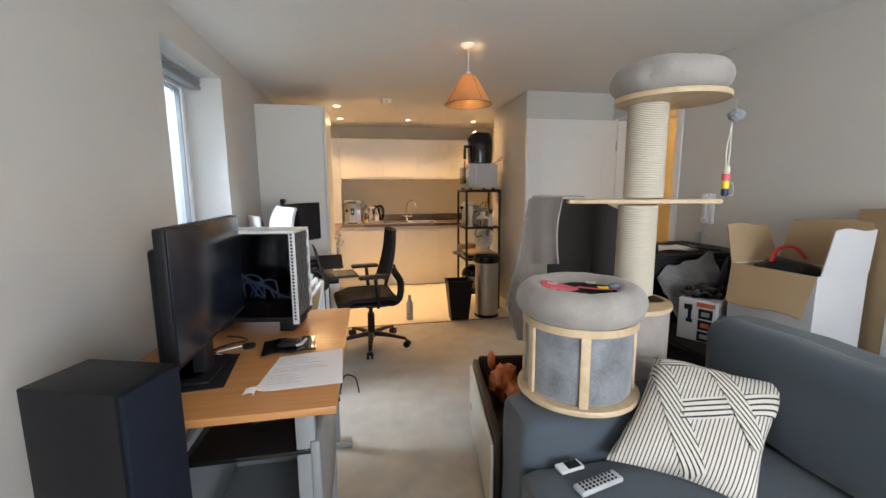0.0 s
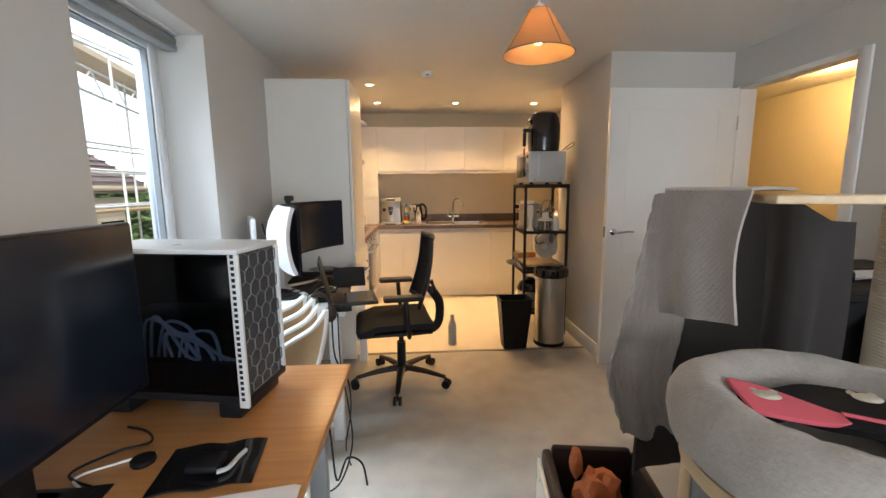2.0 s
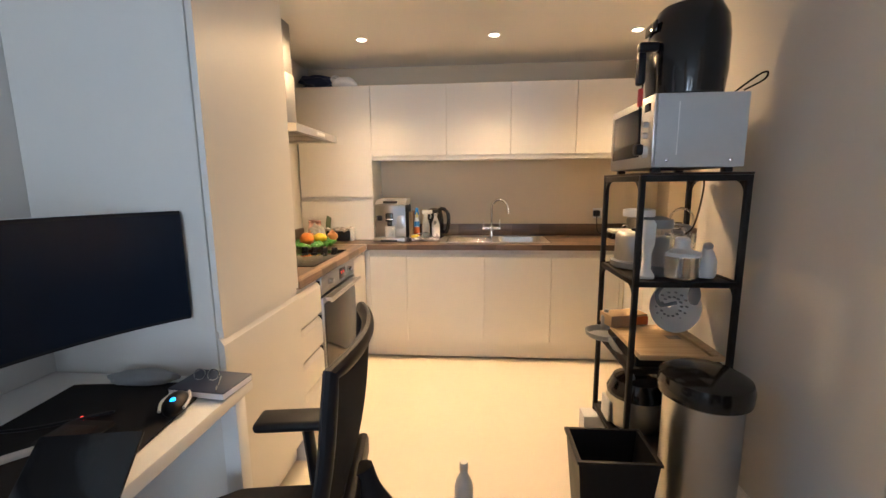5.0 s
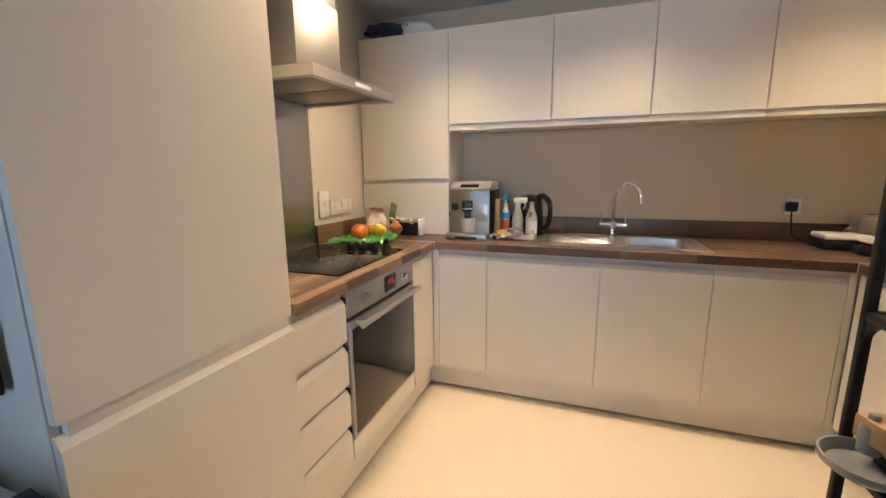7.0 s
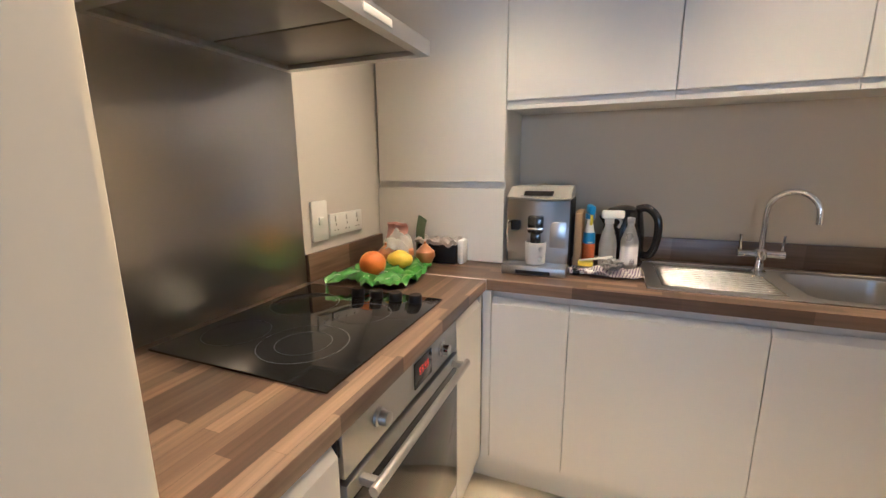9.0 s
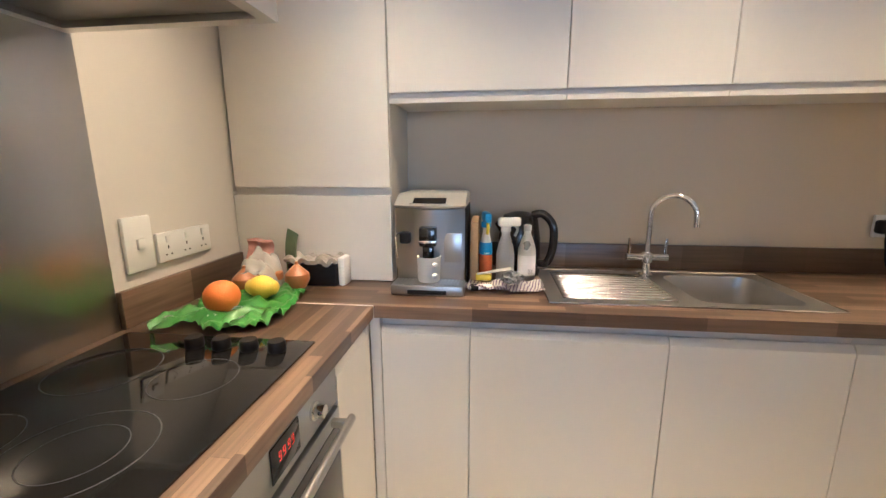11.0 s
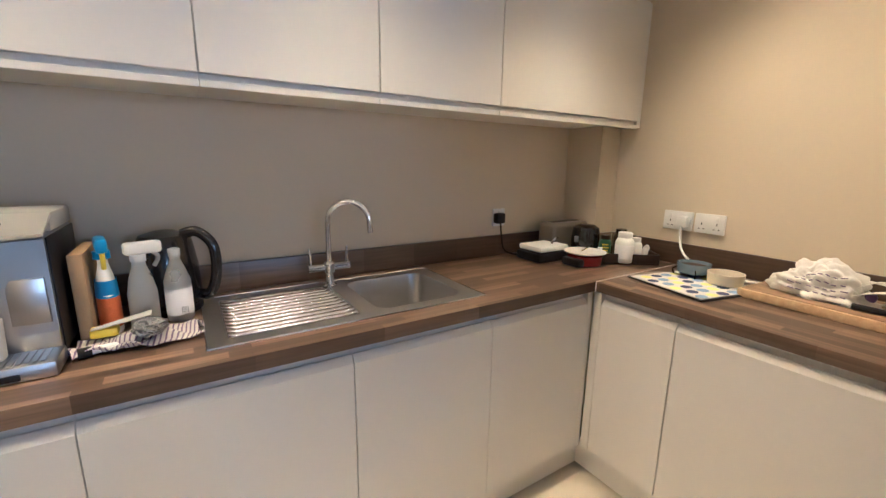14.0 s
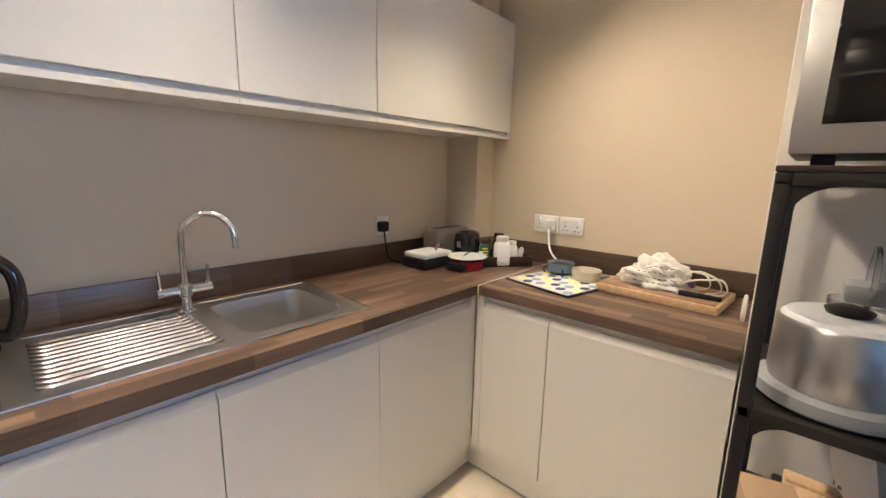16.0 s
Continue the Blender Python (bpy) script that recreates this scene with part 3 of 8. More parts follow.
BASE = "white handleless base cabinet, closed, under the worktop"
base_back(-0.09, 0.193, "narrow " + BASE)
base_back(0.193, 0.777, "wide " + BASE)
base_back(0.777, 1.269, BASE)
base_back(1.269, 1.76, BASE + ", beside the corner")
base_side(5.565, 5.86, XR, KX - 0.01, "x-", "narrow " + BASE)
base_side(4.995, 5.563, XR, KX - 0.01, "x-", BASE)
base_side(5.612, 5.87, XL, LX + 0.01, "x+", "narrow " + BASE + " by the oven")
setting("trim_corner_post", boxes([(XL - 0.03, XL - 0.002, 5.872, 5.898, 0.15, 0.86), (XL, -0.092, YF + 0.002, YF + 0.03, 0.15, 0.86), (XR + 0.002, XR + 0.03, 5.862, 5.898, 0.15, 0.86), (1.762, XR, YF + 0.002, YF + 0.03, 0.15, 0.86)], 0.001, 1), CAB, "white corner posts between the cabinets")
setting("plinth", boxes([(XL - 0.045, XR + 0.052, YF + 0.055, YF + 0.07, 0.010, 0.148), (XL - 0.06, XL - 0.045, 4.13, YF + 0.07, 0.010, 0.148), (XR + 0.052, XR + 0.067, 5.0, YF + 0.07, 0.010, 0.148)], 0.001, 1), CAB, "white kick board under the cabinets")

# drawers
dr = thing("drawer_cabinet", (-0.4, 4.85, 0), "white handleless cabinet with four closed drawers beside the oven", "kitchen cabinet")
k = dr.matrix_basis.inverted()
bm = box(LX + 0.01, XL - 0.024, 4.705, 5.0, 0.15, 0.868)
bm.transform(k)
part("body", bm, CABIN, dr)
for i, (z0, z1) in enumerate(((0.155, 0.30), (0.325, 0.47), (0.495, 0.645), (0.67, 0.835))):
    bm = door_front(bmesh.new(), "x+", 4.705, 4.995, z0, z1, XL)
    bm.transform(k)
    part("drawer", bm, CAB, dr, sharp=20)
    bm = box(XL - 0.026, XL - 0.004, 4.996, 5.004, z1 - 0.03, z1 + 0.004)
    bm.transform(k)
    part("stop", bm, BLK, dr)

# tall unit
tu = thing("tall_cabinet", (-0.4, 4.40, 0), "tall white fridge cabinet with closed doors and plain end panel", "kitchen cabinet")
k = tu.matrix_basis.inverted()
for nm, bm, m in (("end_panel", box(LX + 0.001, XL - 0.004, 4.112, 4.130, 0.0, 2.15, bevel=0.001, seg=1), CAB),
                  ("body", box(LX + 0.01, XL - 0.024, 4.131, 4.685, 0.15, 2.14), CABIN),
                  ("side_panel", box(LX + 0.001, XL + 0.0, 4.687, 4.702, 0.0, 2.15, bevel=0.001, seg=1), CAB)):
    bm.transform(k)
    part(nm, bm, m, tu)
# Added strip in cabinet white behind the door gap, to keep the gap from going black
bm = box(XL - 0.022, XL + 0.010, 4.132, 4.684, 0.838, 0.90)
bm.transform(k)
part("rail", bm, CAB, tu)
for z0, z1, pull in ((0.155, 0.858, True), (0.882, 2.145, False)):
    bm = door_front(bmesh.new(), "x+", 4.113, 4.686, z0, z1, XL + 0.02, pull=pull)
    bm.transform(k)
    part("door", bm, CAB, tu, sharp=20)

# worktops
wt = bmesh.new()
SX0, SX1, SY0, SY1 = 0.435, 1.275, 5.955, 6.385
for r in ((LX, SX0 + 0.02, 5.878, BY), (SX0 + 0.02, SX1 - 0.02, 5.878, SY0 + 0.02), (SX0 + 0.02, SX1 - 0.02, SY1 - 0.02, BY), (SX1 - 0.02, KX, 5.878, BY)):
    add_box(wt, *r, 0.870, WT)
setting("worktop_back", wt, WTX, "dark wood stave laminate worktop")
setting("worktop_hob_side", box(LX, -0.104, 4.703, 5.8745, 0.870, WT, bevel=0.003), WTY, "wood stave laminate worktop with lighter staves")
setting("worktop_side", box(1.768, KX, 4.995, 5.8745, 0.870, WT, bevel=0.003), WTY, "dark wood stave laminate worktop")
setting("trim_joint", boxes([(LX, -0.104, 5.8747, 5.8778, 0.871, WT + 0.0015), (1.768, KX, 5.8747, 5.8778, 0.871, WT + 0.0015)]), TRIM, "thin pale metal joint strip in the worktop")
setting("trim_upstand", boxes([(-0.105, 2.22, BY - 0.018, BY - 0.001, WT + 0.001, 1.012), (2.22, KX - 0.02, 6.232, 6.249, WT + 0.001, 1.012)], 0.002), WTX, "dark wood stave upstand behind the worktop")
setting("trim_upstand_side", boxes([(KX - 0.019, KX - 0.001, 4.995, 6.231, WT + 0.001, 1.012), (LX + 0.001, LX + 0.019, 5.615, 6.139, WT + 0.001, 1.012)], 0.002), WTY, "dark wood stave upstand behind the worktop")

# larder cabinet standing on the worktop
la = thing("larder_cabinet", (-0.41, 6.30, WT + 0.001), "white handleless corner cabinet standing on the worktop, closed", "kitchen cabinet")
k = la.matrix_basis.inverted()
UZ0, UZ1, UY = 1.57, 2.105, 6.14
for nm, bm, m in (("body", box(LX + 0.002, -0.108, UY + 0.024, BY - 0.001, WT + 0.001, UZ1 - 0.005), CAB),
                  ("lower_panel", box(LX + 0.004, -0.108, UY + 0.002, UY + 0.02, WT + 0.003, 1.228, bevel=0.001, seg=1), CAB),
                  ("door", box(LX + 0.012, -0.108, UY, UY + 0.02, 1.256, UZ1, bevel=0.0015, seg=1), CAB)):
    bm.transform(k)
    part(nm, bm, m, la)
for a0, a1, w in ((-0.105, 0.485, "wide "), (0.485, 0.976, ""), (0.976, 1.465, ""), (1.465, 2.34, "double width ")):
    c = thing("wall_cabinet", ((a0 + a1) / 2, 6.3, 1.54), w + "white handleless kitchen wall cabinet with a closed door", "kitchen cabinet", "wall cabinets")
    k = c.matrix_basis.inverted()
    bm = box(a0 + 0.0005, a1 - 0.0005, UY + 0.023, BY - 0.002, 1.552, UZ1 - 0.006)
    bm.transform(k)
    part("body", bm, CAB, c)
    bm = box(a0 + 0.0016, a1 - 0.0016, UY, UY + 0.02, UZ0 + 0.004, UZ1, bevel=0.0015, seg=1)
    bm.transform(k)
    part("door", bm, CAB, c)
    bm = box(a0 + 0.001, a1 - 0.001, UY + 0.006, UY + 0.022, 1.54, UZ0 - 0.012, bevel=0.001, seg=1)
    bm.transform(k)
    part("pelmet", bm, CAB, c)
setting("trim_filler", box(2.341, KX, UY + 0.01, 6.249, 1.545, UZ1), CAB, "white filler strip beside the wall cabinet")

# sink and tap
sk = thing("sink", (0.855, 6.17, WT), "stainless steel sink with ribbed drainer and one empty bowl", "sink")
k = sk.matrix_basis.inverted()
bm = bmesh.new()
z = WT + 0.004
BX0, BX1, BYa, BYb = 0.90, 1.22, 6.005, 6.335
rim = [(SX0, SX1, SY0, BYa - 0.0), (SX0, SX1, BYb, SY1), (SX0, SX0 + 0.05, BYa, BYb), (BX1, SX1, BYa, BYb), (BX0 - 0.06, BX0, BYa, BYb)]
for r in rim:
    add_box(bm, *r, WT + 0.0005, z)
bm.transform(k)
part("rim", bm, STEEL, sk)
ledge = tube([(SX0, SY0, z), (SX1, SY0, z), (SX1, SY1, z), (SX0, SY1, z)], 0.003, 8, closed=True)
ledge.transform(k)
part("edge", ledge, CHROME, sk)


def drain(u, v):
    x = SX0 + 0.05 + u * (BX0 - 0.06 - SX0 - 0.05)
    y = BYa + v * (BYb - BYa)
    edge = min(1, min(u, 1 - u) * 14) * min(1, min(v, 1 - v) * 18)
    wave = abs((v * 11) % 1 - 0.5) * 2
    rib = min(1, max(0, wave - 0.35) * 4)
    return (x, y, z - 0.009 * edge * (1 - u * 0.1) + 0.0065 * edge * rib)


bm = sheet(drain, 24, 132, 0.0012)
bm.transform(k)
part("drainer", bm, STEELP, sk, sharp=60)
bm = bmesh.new()
cx, cy, hx, hy = (BX0 + BX1) / 2, (BYa + BYb) / 2, (BX1 - BX0) / 2, (BYb - BYa) / 2
rings = []
for sc, dz, rr in ((1.0, 0.0, 0.05), (0.985, -0.012, 0.05), (0.965, -0.13, 0.05), (0.93, -0.158, 0.06), (0.80, -0.170, 0.06), (0.16, -0.174, 0.02)):
    ring = []
    for q in range(4):
        ccx, ccy = (hx * sc - rr) * (1 if q in (0, 3) else -1), (hy * sc - rr) * (1 if q < 2 else -1)
        for j in range(9):
            a = math.pi / 2 * (q + j / 8)
            ring.append(bm.verts.new((cx + ccx + rr * math.cos(a), cy + ccy + rr * math.sin(a), z + dz)))
    rings.append(ring)
for a, b in zip(rings, rings[1:]):
    for i in range(36):
        bm.faces.new((a[i], a[(i + 1) % 36], b[(i + 1) % 36], b[i]))
bm.faces.new(rings[-1])
bm.transform(k)
part("bowl", bm, STEEL, sk, sharp=50)
for sgn in ((BX0, BYa, 1, 1), (BX1, BYa, -1, 1), (BX1, BYb, -1, -1), (BX0, BYb, 1, -1)):
    bm = bmesh.new()
    x, y, sx, sy = sgn
    c = bm.verts.new((x, y, z))
    arc = [bm.verts.new((x + sx * 0.05 * (1 - math.sin(a)), y + sy * 0.05 * (1 - math.cos(a)), z)) for a in [math.pi / 2 * i / 6 for i in range(7)]]
    for i in range(6):
        bm.faces.new((c, arc[i], arc[i + 1]))
    bm.transform(k)
    part("corner", bm, STEEL, sk)
bm = lathe([(0.04, -0.168), (0.042, -0.166), (0.03, -0.167), (0.012, -0.17)], (cx, cy, z), 24)
bm.transform(k)
part("waste", bm, CHROME, sk)

tp = thing("tap", (0.845, 6.325, z), "chrome swan-neck mixer tap with two lever handles behind the sink", "tap")
part("base", lathe([(0.026, 0), (0.026, 0.006), (0.017, 0.012), (0.014, 0.05), (0.021, 0.055), (0.021, 0.085), (0.013, 0.092)], n=24), CHROME, tp)
pts = [(0, 0, 0.09), (0, 0, 0.16), (0, 0, 0.225)]
for i in range(1, 13):
    a = math.pi * i / 12 * 1.02
    d = 0.075 - 0.075 * math.cos(a)
    pts.append((d * 0.86, -d * 0.5, 0.235 + 0.075 * math.sin(a)))
pts.append((pts[-1][0] + 0.002, pts[-1][1], pts[-1][2] - 0.03))
part("spout", tube(pts, 0.0105, 16), CHROME, tp)
part("cross_bar", tube([(-0.075, 0.0, 0.072), (-0.05, 0, 0.072), (0.05, 0, 0.072), (0.075, 0, 0.072)], [0.014, 0.013, 0.013, 0.014], 14), CHROME, tp)
for s in (-1, 1):
    part("tap_lever", tube([(s * 0.066, 0, 0.08), (s * 0.066, 0.0, 0.11), (s * 0.068, 0, 0.145)], [0.006, 0.0055, 0.0045], 10), CHROME, tp)

# hob, oven, hood
hb = thing("hob", (-0.42, 5.31, WT + 0.001), "black glass ceramic hob with four dark knobs", "hob")
part("glass_top", box(-0.245, 0.255, -0.285, 0.285, 0, 0.006, bevel=0.002), BLKGLASS, hb)
RINGM = pbr("ring_print", (0.055, 0.055, 0.058), 0.3, 0, 0.05, 10, 60, 0)
for rx, ry, r in ((0.07, -0.13, 0.105), (-0.13, -0.14, 0.08), (0.09, 0.09, 0.08), (-0.12, 0.10, 0.10)):
    bm = tube([(rx + r * math.cos(a), ry + r * math.sin(a), 0.0062) for a in [2 * math.pi * i / 48 for i in range(48)]], 0.0012, 4, closed=True, flat=0.35)
    if r > 0.1:
        bm = join(bm, tube([(rx + r * 0.62 * math.cos(a), ry + r * 0.62 * math.sin(a), 0.0062) for a in [2 * math.pi * i / 40 for i in range(40)]], 0.0010, 4, closed=True, flat=0.35))
    part("heating_zone", bm, RINGM, hb)
for i in range(4):
    part("knob", lathe([(0.019, 0), (0.021, 0.004), (0.020, 0.022), (0.018, 0.026)], (-0.012 + i * 0.068, 0.222, 0.006), 20), BLK, hb)

ov = thing("oven", (-0.4, 5.305, 0.15), "built-in stainless steel electric oven with a dark glass door, closed", "oven")
k = ov.matrix_basis.inverted()
OX = XL + 0.002
for nm, bm, m in (("body", box(LX + 0.02, OX - 0.03, 5.012, 5.598, 0.22, 0.866), BLKM),
                  ("fascia", box(OX - 0.028, OX, 5.006, 5.606, 0.755, 0.866, bevel=0.003), STEELD),
                  ("oven_door", box(OX - 0.028, OX + 0.004, 5.006, 5.606, 0.255, 0.742, bevel=0.004), STEELD),
                  ("door_glass", box(OX + 0.003, OX + 0.0065, 5.022, 5.590, 0.270, 0.706, bevel=0.001), BLKGLASS),
                  ("lower_panel", box(OX - 0.022, OX - 0.002, 5.006, 5.606, 0.155, 0.245, bevel=0.002), CAB)):
    bm.transform(k)
    part(nm, bm, m, ov)
bm = join(tube([(OX + 0.045, 5.03, 0.725), (OX + 0.045, 5.582, 0.725)], 0.010, 14, flat=1.2), boxes([(OX, OX + 0.046, 5.045, 5.062, 0.716, 0.734), (OX, OX + 0.046, 5.55, 5.567, 0.716, 0.734)], 0.002))
bm.transform(k)
part("handle", bm, STEEL, ov)
bm = box(OX + 0.0, OX + 0.003, 5.30, 5.405, 0.775, 0.845, bevel=0.001)
bm.transform(k)
ds = part("display", bm, BLKGLASS, ov)
led = pbr("red_digits", (0.8, 0.05, 0.02), 0.5, 0, 0, 3, 10, 0, emit=(1.0, 0.06, 0.03, 0.35))
bm = bmesh.new()
for i, ch in enumerate((5.325, 5.34, 5.358, 5.373)):
    for q in ((0, 0.008, 0.018, 0.0195), (0, 0.008, 0.0085, 0.010), (0, 0.0012, 0.009, 0.019), (0.0068, 0.008, 0.0, 0.019), (0, 0.008, 0, 0.0015)):
        add_box(bm, OX + 0.0031, OX + 0.0036, ch + q[0], ch + q[1], 0.805 + q[2], 0.805 + q[3])
bm.transform(k)
part("digits", bm, led, ds)
for ky, zz in ((5.475, 0.81), (5.13, 0.81)):
    bm = lathe([(0.021, 0), (0.021, 0.006), (0.016, 0.008), (0.015, 0.026), (0.012, 0.028)], n=24)
    bmesh.ops.rotate(bm, verts=bm.verts, matrix=Matrix.Rotation(radians(90), 3, "Y"))
    bmesh.ops.translate(bm, verts=bm.verts, vec=(OX, ky, zz))
    bm.transform(k)
    part("knob", bm, CHROME if ky > 5.3 else STEELD, ov)

hd = thing("cooker_hood", (-0.45, 5.305, 1.62), "stainless steel chimney cooker hood above the hob", "cooker hood")
k = hd.matrix_basis.inverted()
bm = bmesh.new()
x0, x1, y0, y1 = LX + 0.003, -0.20, 4.99, 5.60
lo = [(x0, y0), (x1, y0), (x1, y1), (x0, y1)]
v0 = [bm.verts.new((x, y, 1.625)) for x, y in lo]
v1 = [bm.verts.new((x, y, 1.665)) for x, y in lo]
hi = [(x0, 5.10), (-0.40, 5.10), (-0.40, 5.50), (x0, 5.50)]
v2 = [bm.verts.new((x, y, 1.70)) for x, y in [(x0, 5.17), (-0.42, 5.17), (-0.42, 5.51), (x0, 5.51)]]
for a, b in ((v0, v1), (v1, v2)):
    for i in range(4):
        bm.faces.new((a[i], a[(i + 1) % 4], b[(i + 1) % 4], b[i]))
bm.faces.new(v2)
inn = [bm.verts.new((x, y, 1.625)) for x, y in [(x0 + 0.03, y0 + 0.03), (x1 - 0.03, y0 + 0.03), (x1 - 0.03, y1 - 0.03), (x0 + 0.03, y1 - 0.03)]]
in2 = [bm.verts.new((v.co.x, v.co.y, 1.645)) for v in inn]
for a, b in ((v0, inn), (inn, in2)):
    for i in range(4):
        bm.faces.new((a[i], a[(i + 1) % 4], b[(i + 1) % 4], b[i]))
bm.faces.new(in2)
bm.transform(k)
part("canopy", bm, STEEL, hd, sharp=10)
for nm, bm, m in (("filter", boxes([(x0 + 0.035, x1 - 0.035, y0 + 0.035, 5.29, 1.637, 1.642), (x0 + 0.035, x1 - 0.035, 5.30, y1 - 0.035, 1.637, 1.642)], 0.001), KHAKI),
                  ("chimney", box(x0, -0.42, 5.19, 5.50, 1.70, 2.02, bevel=0.002), HOODM), ("chimney", box(x0, -0.426, 5.196, 5.494, 2.02, CEIL - 0.002, bevel=0.002), HOODM),
                  ("control_panel", box(x1, x1 + 0.003, 5.26, 5.38, 1.636, 1.654, bevel=0.001), WHT)):
    bm.transform(k)
    part(nm, bm, m, hd)
setting("trim_splashback", box(LX + 0.001, LX + 0.006, 4.99, 5.612, WT + 0.001, 1.70, bevel=0.001), STEELV, "brushed steel splashback behind the hob")


def socket(at, rz, gangs, label, w=0.073):
    """British double wall sockets or switch plates, facing -y before turning."""
    s = thing("wall_socket", at, label, "wall socket", "wall sockets", rz)
    part("back_box", box(-w * gangs / 2, w * gangs / 2, 0, 0.012, -0.043, 0.043, bevel=0.003), WHT, s)
    for i in range(gangs):
        x = -w * gangs / 2 + w / 2 + i * w
        part("rocker", box(x - 0.008, x + 0.008, -0.005, 0.001, 0.012, 0.034, bevel=0.002), WHT, s)
        part("pin_holes", boxes([(x - 0.002, x + 0.002, -0.0006, 0.0, -0.006, 0.004), (x - 0.013, x - 0.007, -0.0006, 0.0, -0.025, -0.021), (x + 0.007, x + 0.013, -0.0006, 0.0, -0.025, -0.021)]), BLK, s)
    return s


socket((LX + 0.013, 5.868, 1.10), 90, 3, "row of white plastic wall sockets above the upstand")
cs = thing("cooker_switch", (LX + 0.013, 5.70, 1.125), "white plastic cooker isolator switch with a rocker", "wall switch", "", 90)
part("back_box", box(-0.045, 0.045, 0, 0.012, -0.075, 0.075, bevel=0.004), WHT, cs)
part("rocker", box(-0.012, 0.012, -0.008, 0.001, -0.015, 0.015, bevel=0.003), WHT, cs)
socket((KX - 0.013, 5.90, 1.115), -90, 2, "double white wall socket with a white plug in it", 0.066)
socket((KX - 0.013, 5.763, 1.115), -90, 2, "white wall plate with two fused switches", 0.062)
socket((1.74, BY - 0.013, 1.10), 0, 1, "single white wall socket behind a black plug")

for sx, sy in SPOTS:
    s = thing("ceiling_spotlight", (sx, sy, CEIL), "recessed round ceiling spotlight, lit", "ceiling light", "ceiling spotlights")
    part("trim_ring", lathe([(0.045, -0.001), (0.044, -0.006), (0.034, -0.007), (0.031, -0.002)], n=28), TRIM, s)
    part("bulb_face", lathe([(0.030, -0.0015), (0.029, -0.004)], n=24), GLOWW, s)
al = thing("smoke_alarm", (0.48, 4.575, CEIL), "round white smoke alarm on the ceiling", "smoke alarm")
part("base", lathe([(0.055, 0), (0.056, -0.010), (0.052, -0.014)], n=32), WHT, al)
part("cover", lathe([(0.050, -0.014), (0.048, -0.035), (0.036, -0.044), (0.015, -0.046)], n=32), WHT, al)
part("vent", boxes([(-0.012, 0.012, -0.052, -0.046, -0.03, -0.022)], 0.001), BLK, al)

pl = thing("pendant_lamp", (0.93, 2.85, CEIL), "pendant lamp with a linen empire shade, lit", "pendant lamp")
part("ceiling_rose", lathe([(0.048, 0), (0.048, -0.010), (0.030, -0.024), (0.010, -0.030)], n=32), WHT, pl)
part("cable", tube([(0, 0, -0.028), (0, 0, -0.20)], 0.0035, 8), WHT, pl)
part("lamp_holder", lathe([(0.020, -0.175), (0.021, -0.20), (0.021, -0.245), (0.012, -0.25)], n=20), WHT, pl)
bm = bmesh.new()
rr = []
for r, zz in ((0.045, -0.195), (0.157, -0.378), (0.154, -0.378), (0.042, -0.197)):
    rr.append([bm.verts.new((r * math.cos(2 * math.pi * i / 48), r * math.sin(2 * math.pi * i / 48), zz)) for i in range(48)])
for j in range(3):
    for i in range(48):
        bm.faces.new((rr[j][i], rr[j][(i + 1) % 48], rr[j + 1][(i + 1) % 48], rr[j + 1][i]))
sh = part("shade", bm, SHADE, pl)
nt = SHADE.node_tree
pb = nt.nodes["Principled BSDF"]
tr, ms = nt.nodes.new("ShaderNodeBsdfTranslucent"), nt.nodes.new("ShaderNodeMixShader")
tr.inputs[0].default_value = (0.95, 0.62, 0.32, 1)
ms.inputs[0].default_value = 0.45
nt.links.new(pb.outputs[0], ms.inputs[1])
nt.links.new(tr.outputs[0], ms.inputs[2])
nt.links.new(ms.outputs[0], nt.nodes["Material Output"].inputs[0])
part("rib", join(*[tube([(0.0455 * math.cos(a), 0.0455 * math.sin(a), -0.195), (0.158 * math.cos(a), 0.158 * math.sin(a), -0.378)], 0.0018, 6) for a in [math.pi / 2 * i + 0.35 for i in range(4)]]), KHAKI, pl)
part("rim", (tube([(0.157 * math.cos(a), 0.157 * math.sin(a), -0.378) for a in [2 * math.pi * i / 48 for i in range(48)]], 0.0025, 6, closed=True)), KHAKI, pl)
part("upper_rim", (tube([(0.044 * math.cos(a), 0.044 * math.sin(a), -0.195) for a in [2 * math.pi * i / 32 for i in range(32)]], 0.002, 6, closed=True)), KHAKI, pl)
part("bulb", lathe([(0.012, -0.25), (0.024, -0.275), (0.030, -0.30), (0.024, -0.325), (0.008, -0.335)], n=20), GLOWL, pl)
hs = thing("ceiling_spotlight", (3.73, 4.27, CEIL), "recessed ceiling spotlight in the hall, lit", "ceiling light")
part("trim_ring", lathe([(0.045, -0.001), (0.044, -0.006), (0.034, -0.007), (0.031, -0.002)], n=28), TRIM, hs)
part("bulb_face", lathe([(0.030, -0.0015), (0.029, -0.004)], n=24), GLOWW, hs)

# ---- living room: large things ----
dk = thing("desk", (-0.269, 1.827, 0), "beech laminate desk with a grey metal frame, cluttered", "desk")
part("desktop", box(-0.365, 0.405, -0.525, 0.525, 0.72, 0.745, bevel=0.003), DESKW, dk)
for s in (-0.44, 0.42):
    part("leg", join(boxes([(0.27, 0.33, s - 0.02, s + 0.02, 0.03, 0.72), (-0.33, -0.27, s - 0.02, s + 0.02, 0.03, 0.72), (-0.36, 0.39, s - 0.03, s + 0.03, 0.0, 0.035)], 0.006)), GREYP, dk)
part("cross_rail", box(-0.30, -0.26, -0.42, 0.40, 0.60, 0.68, bevel=0.004), GREYP, dk)

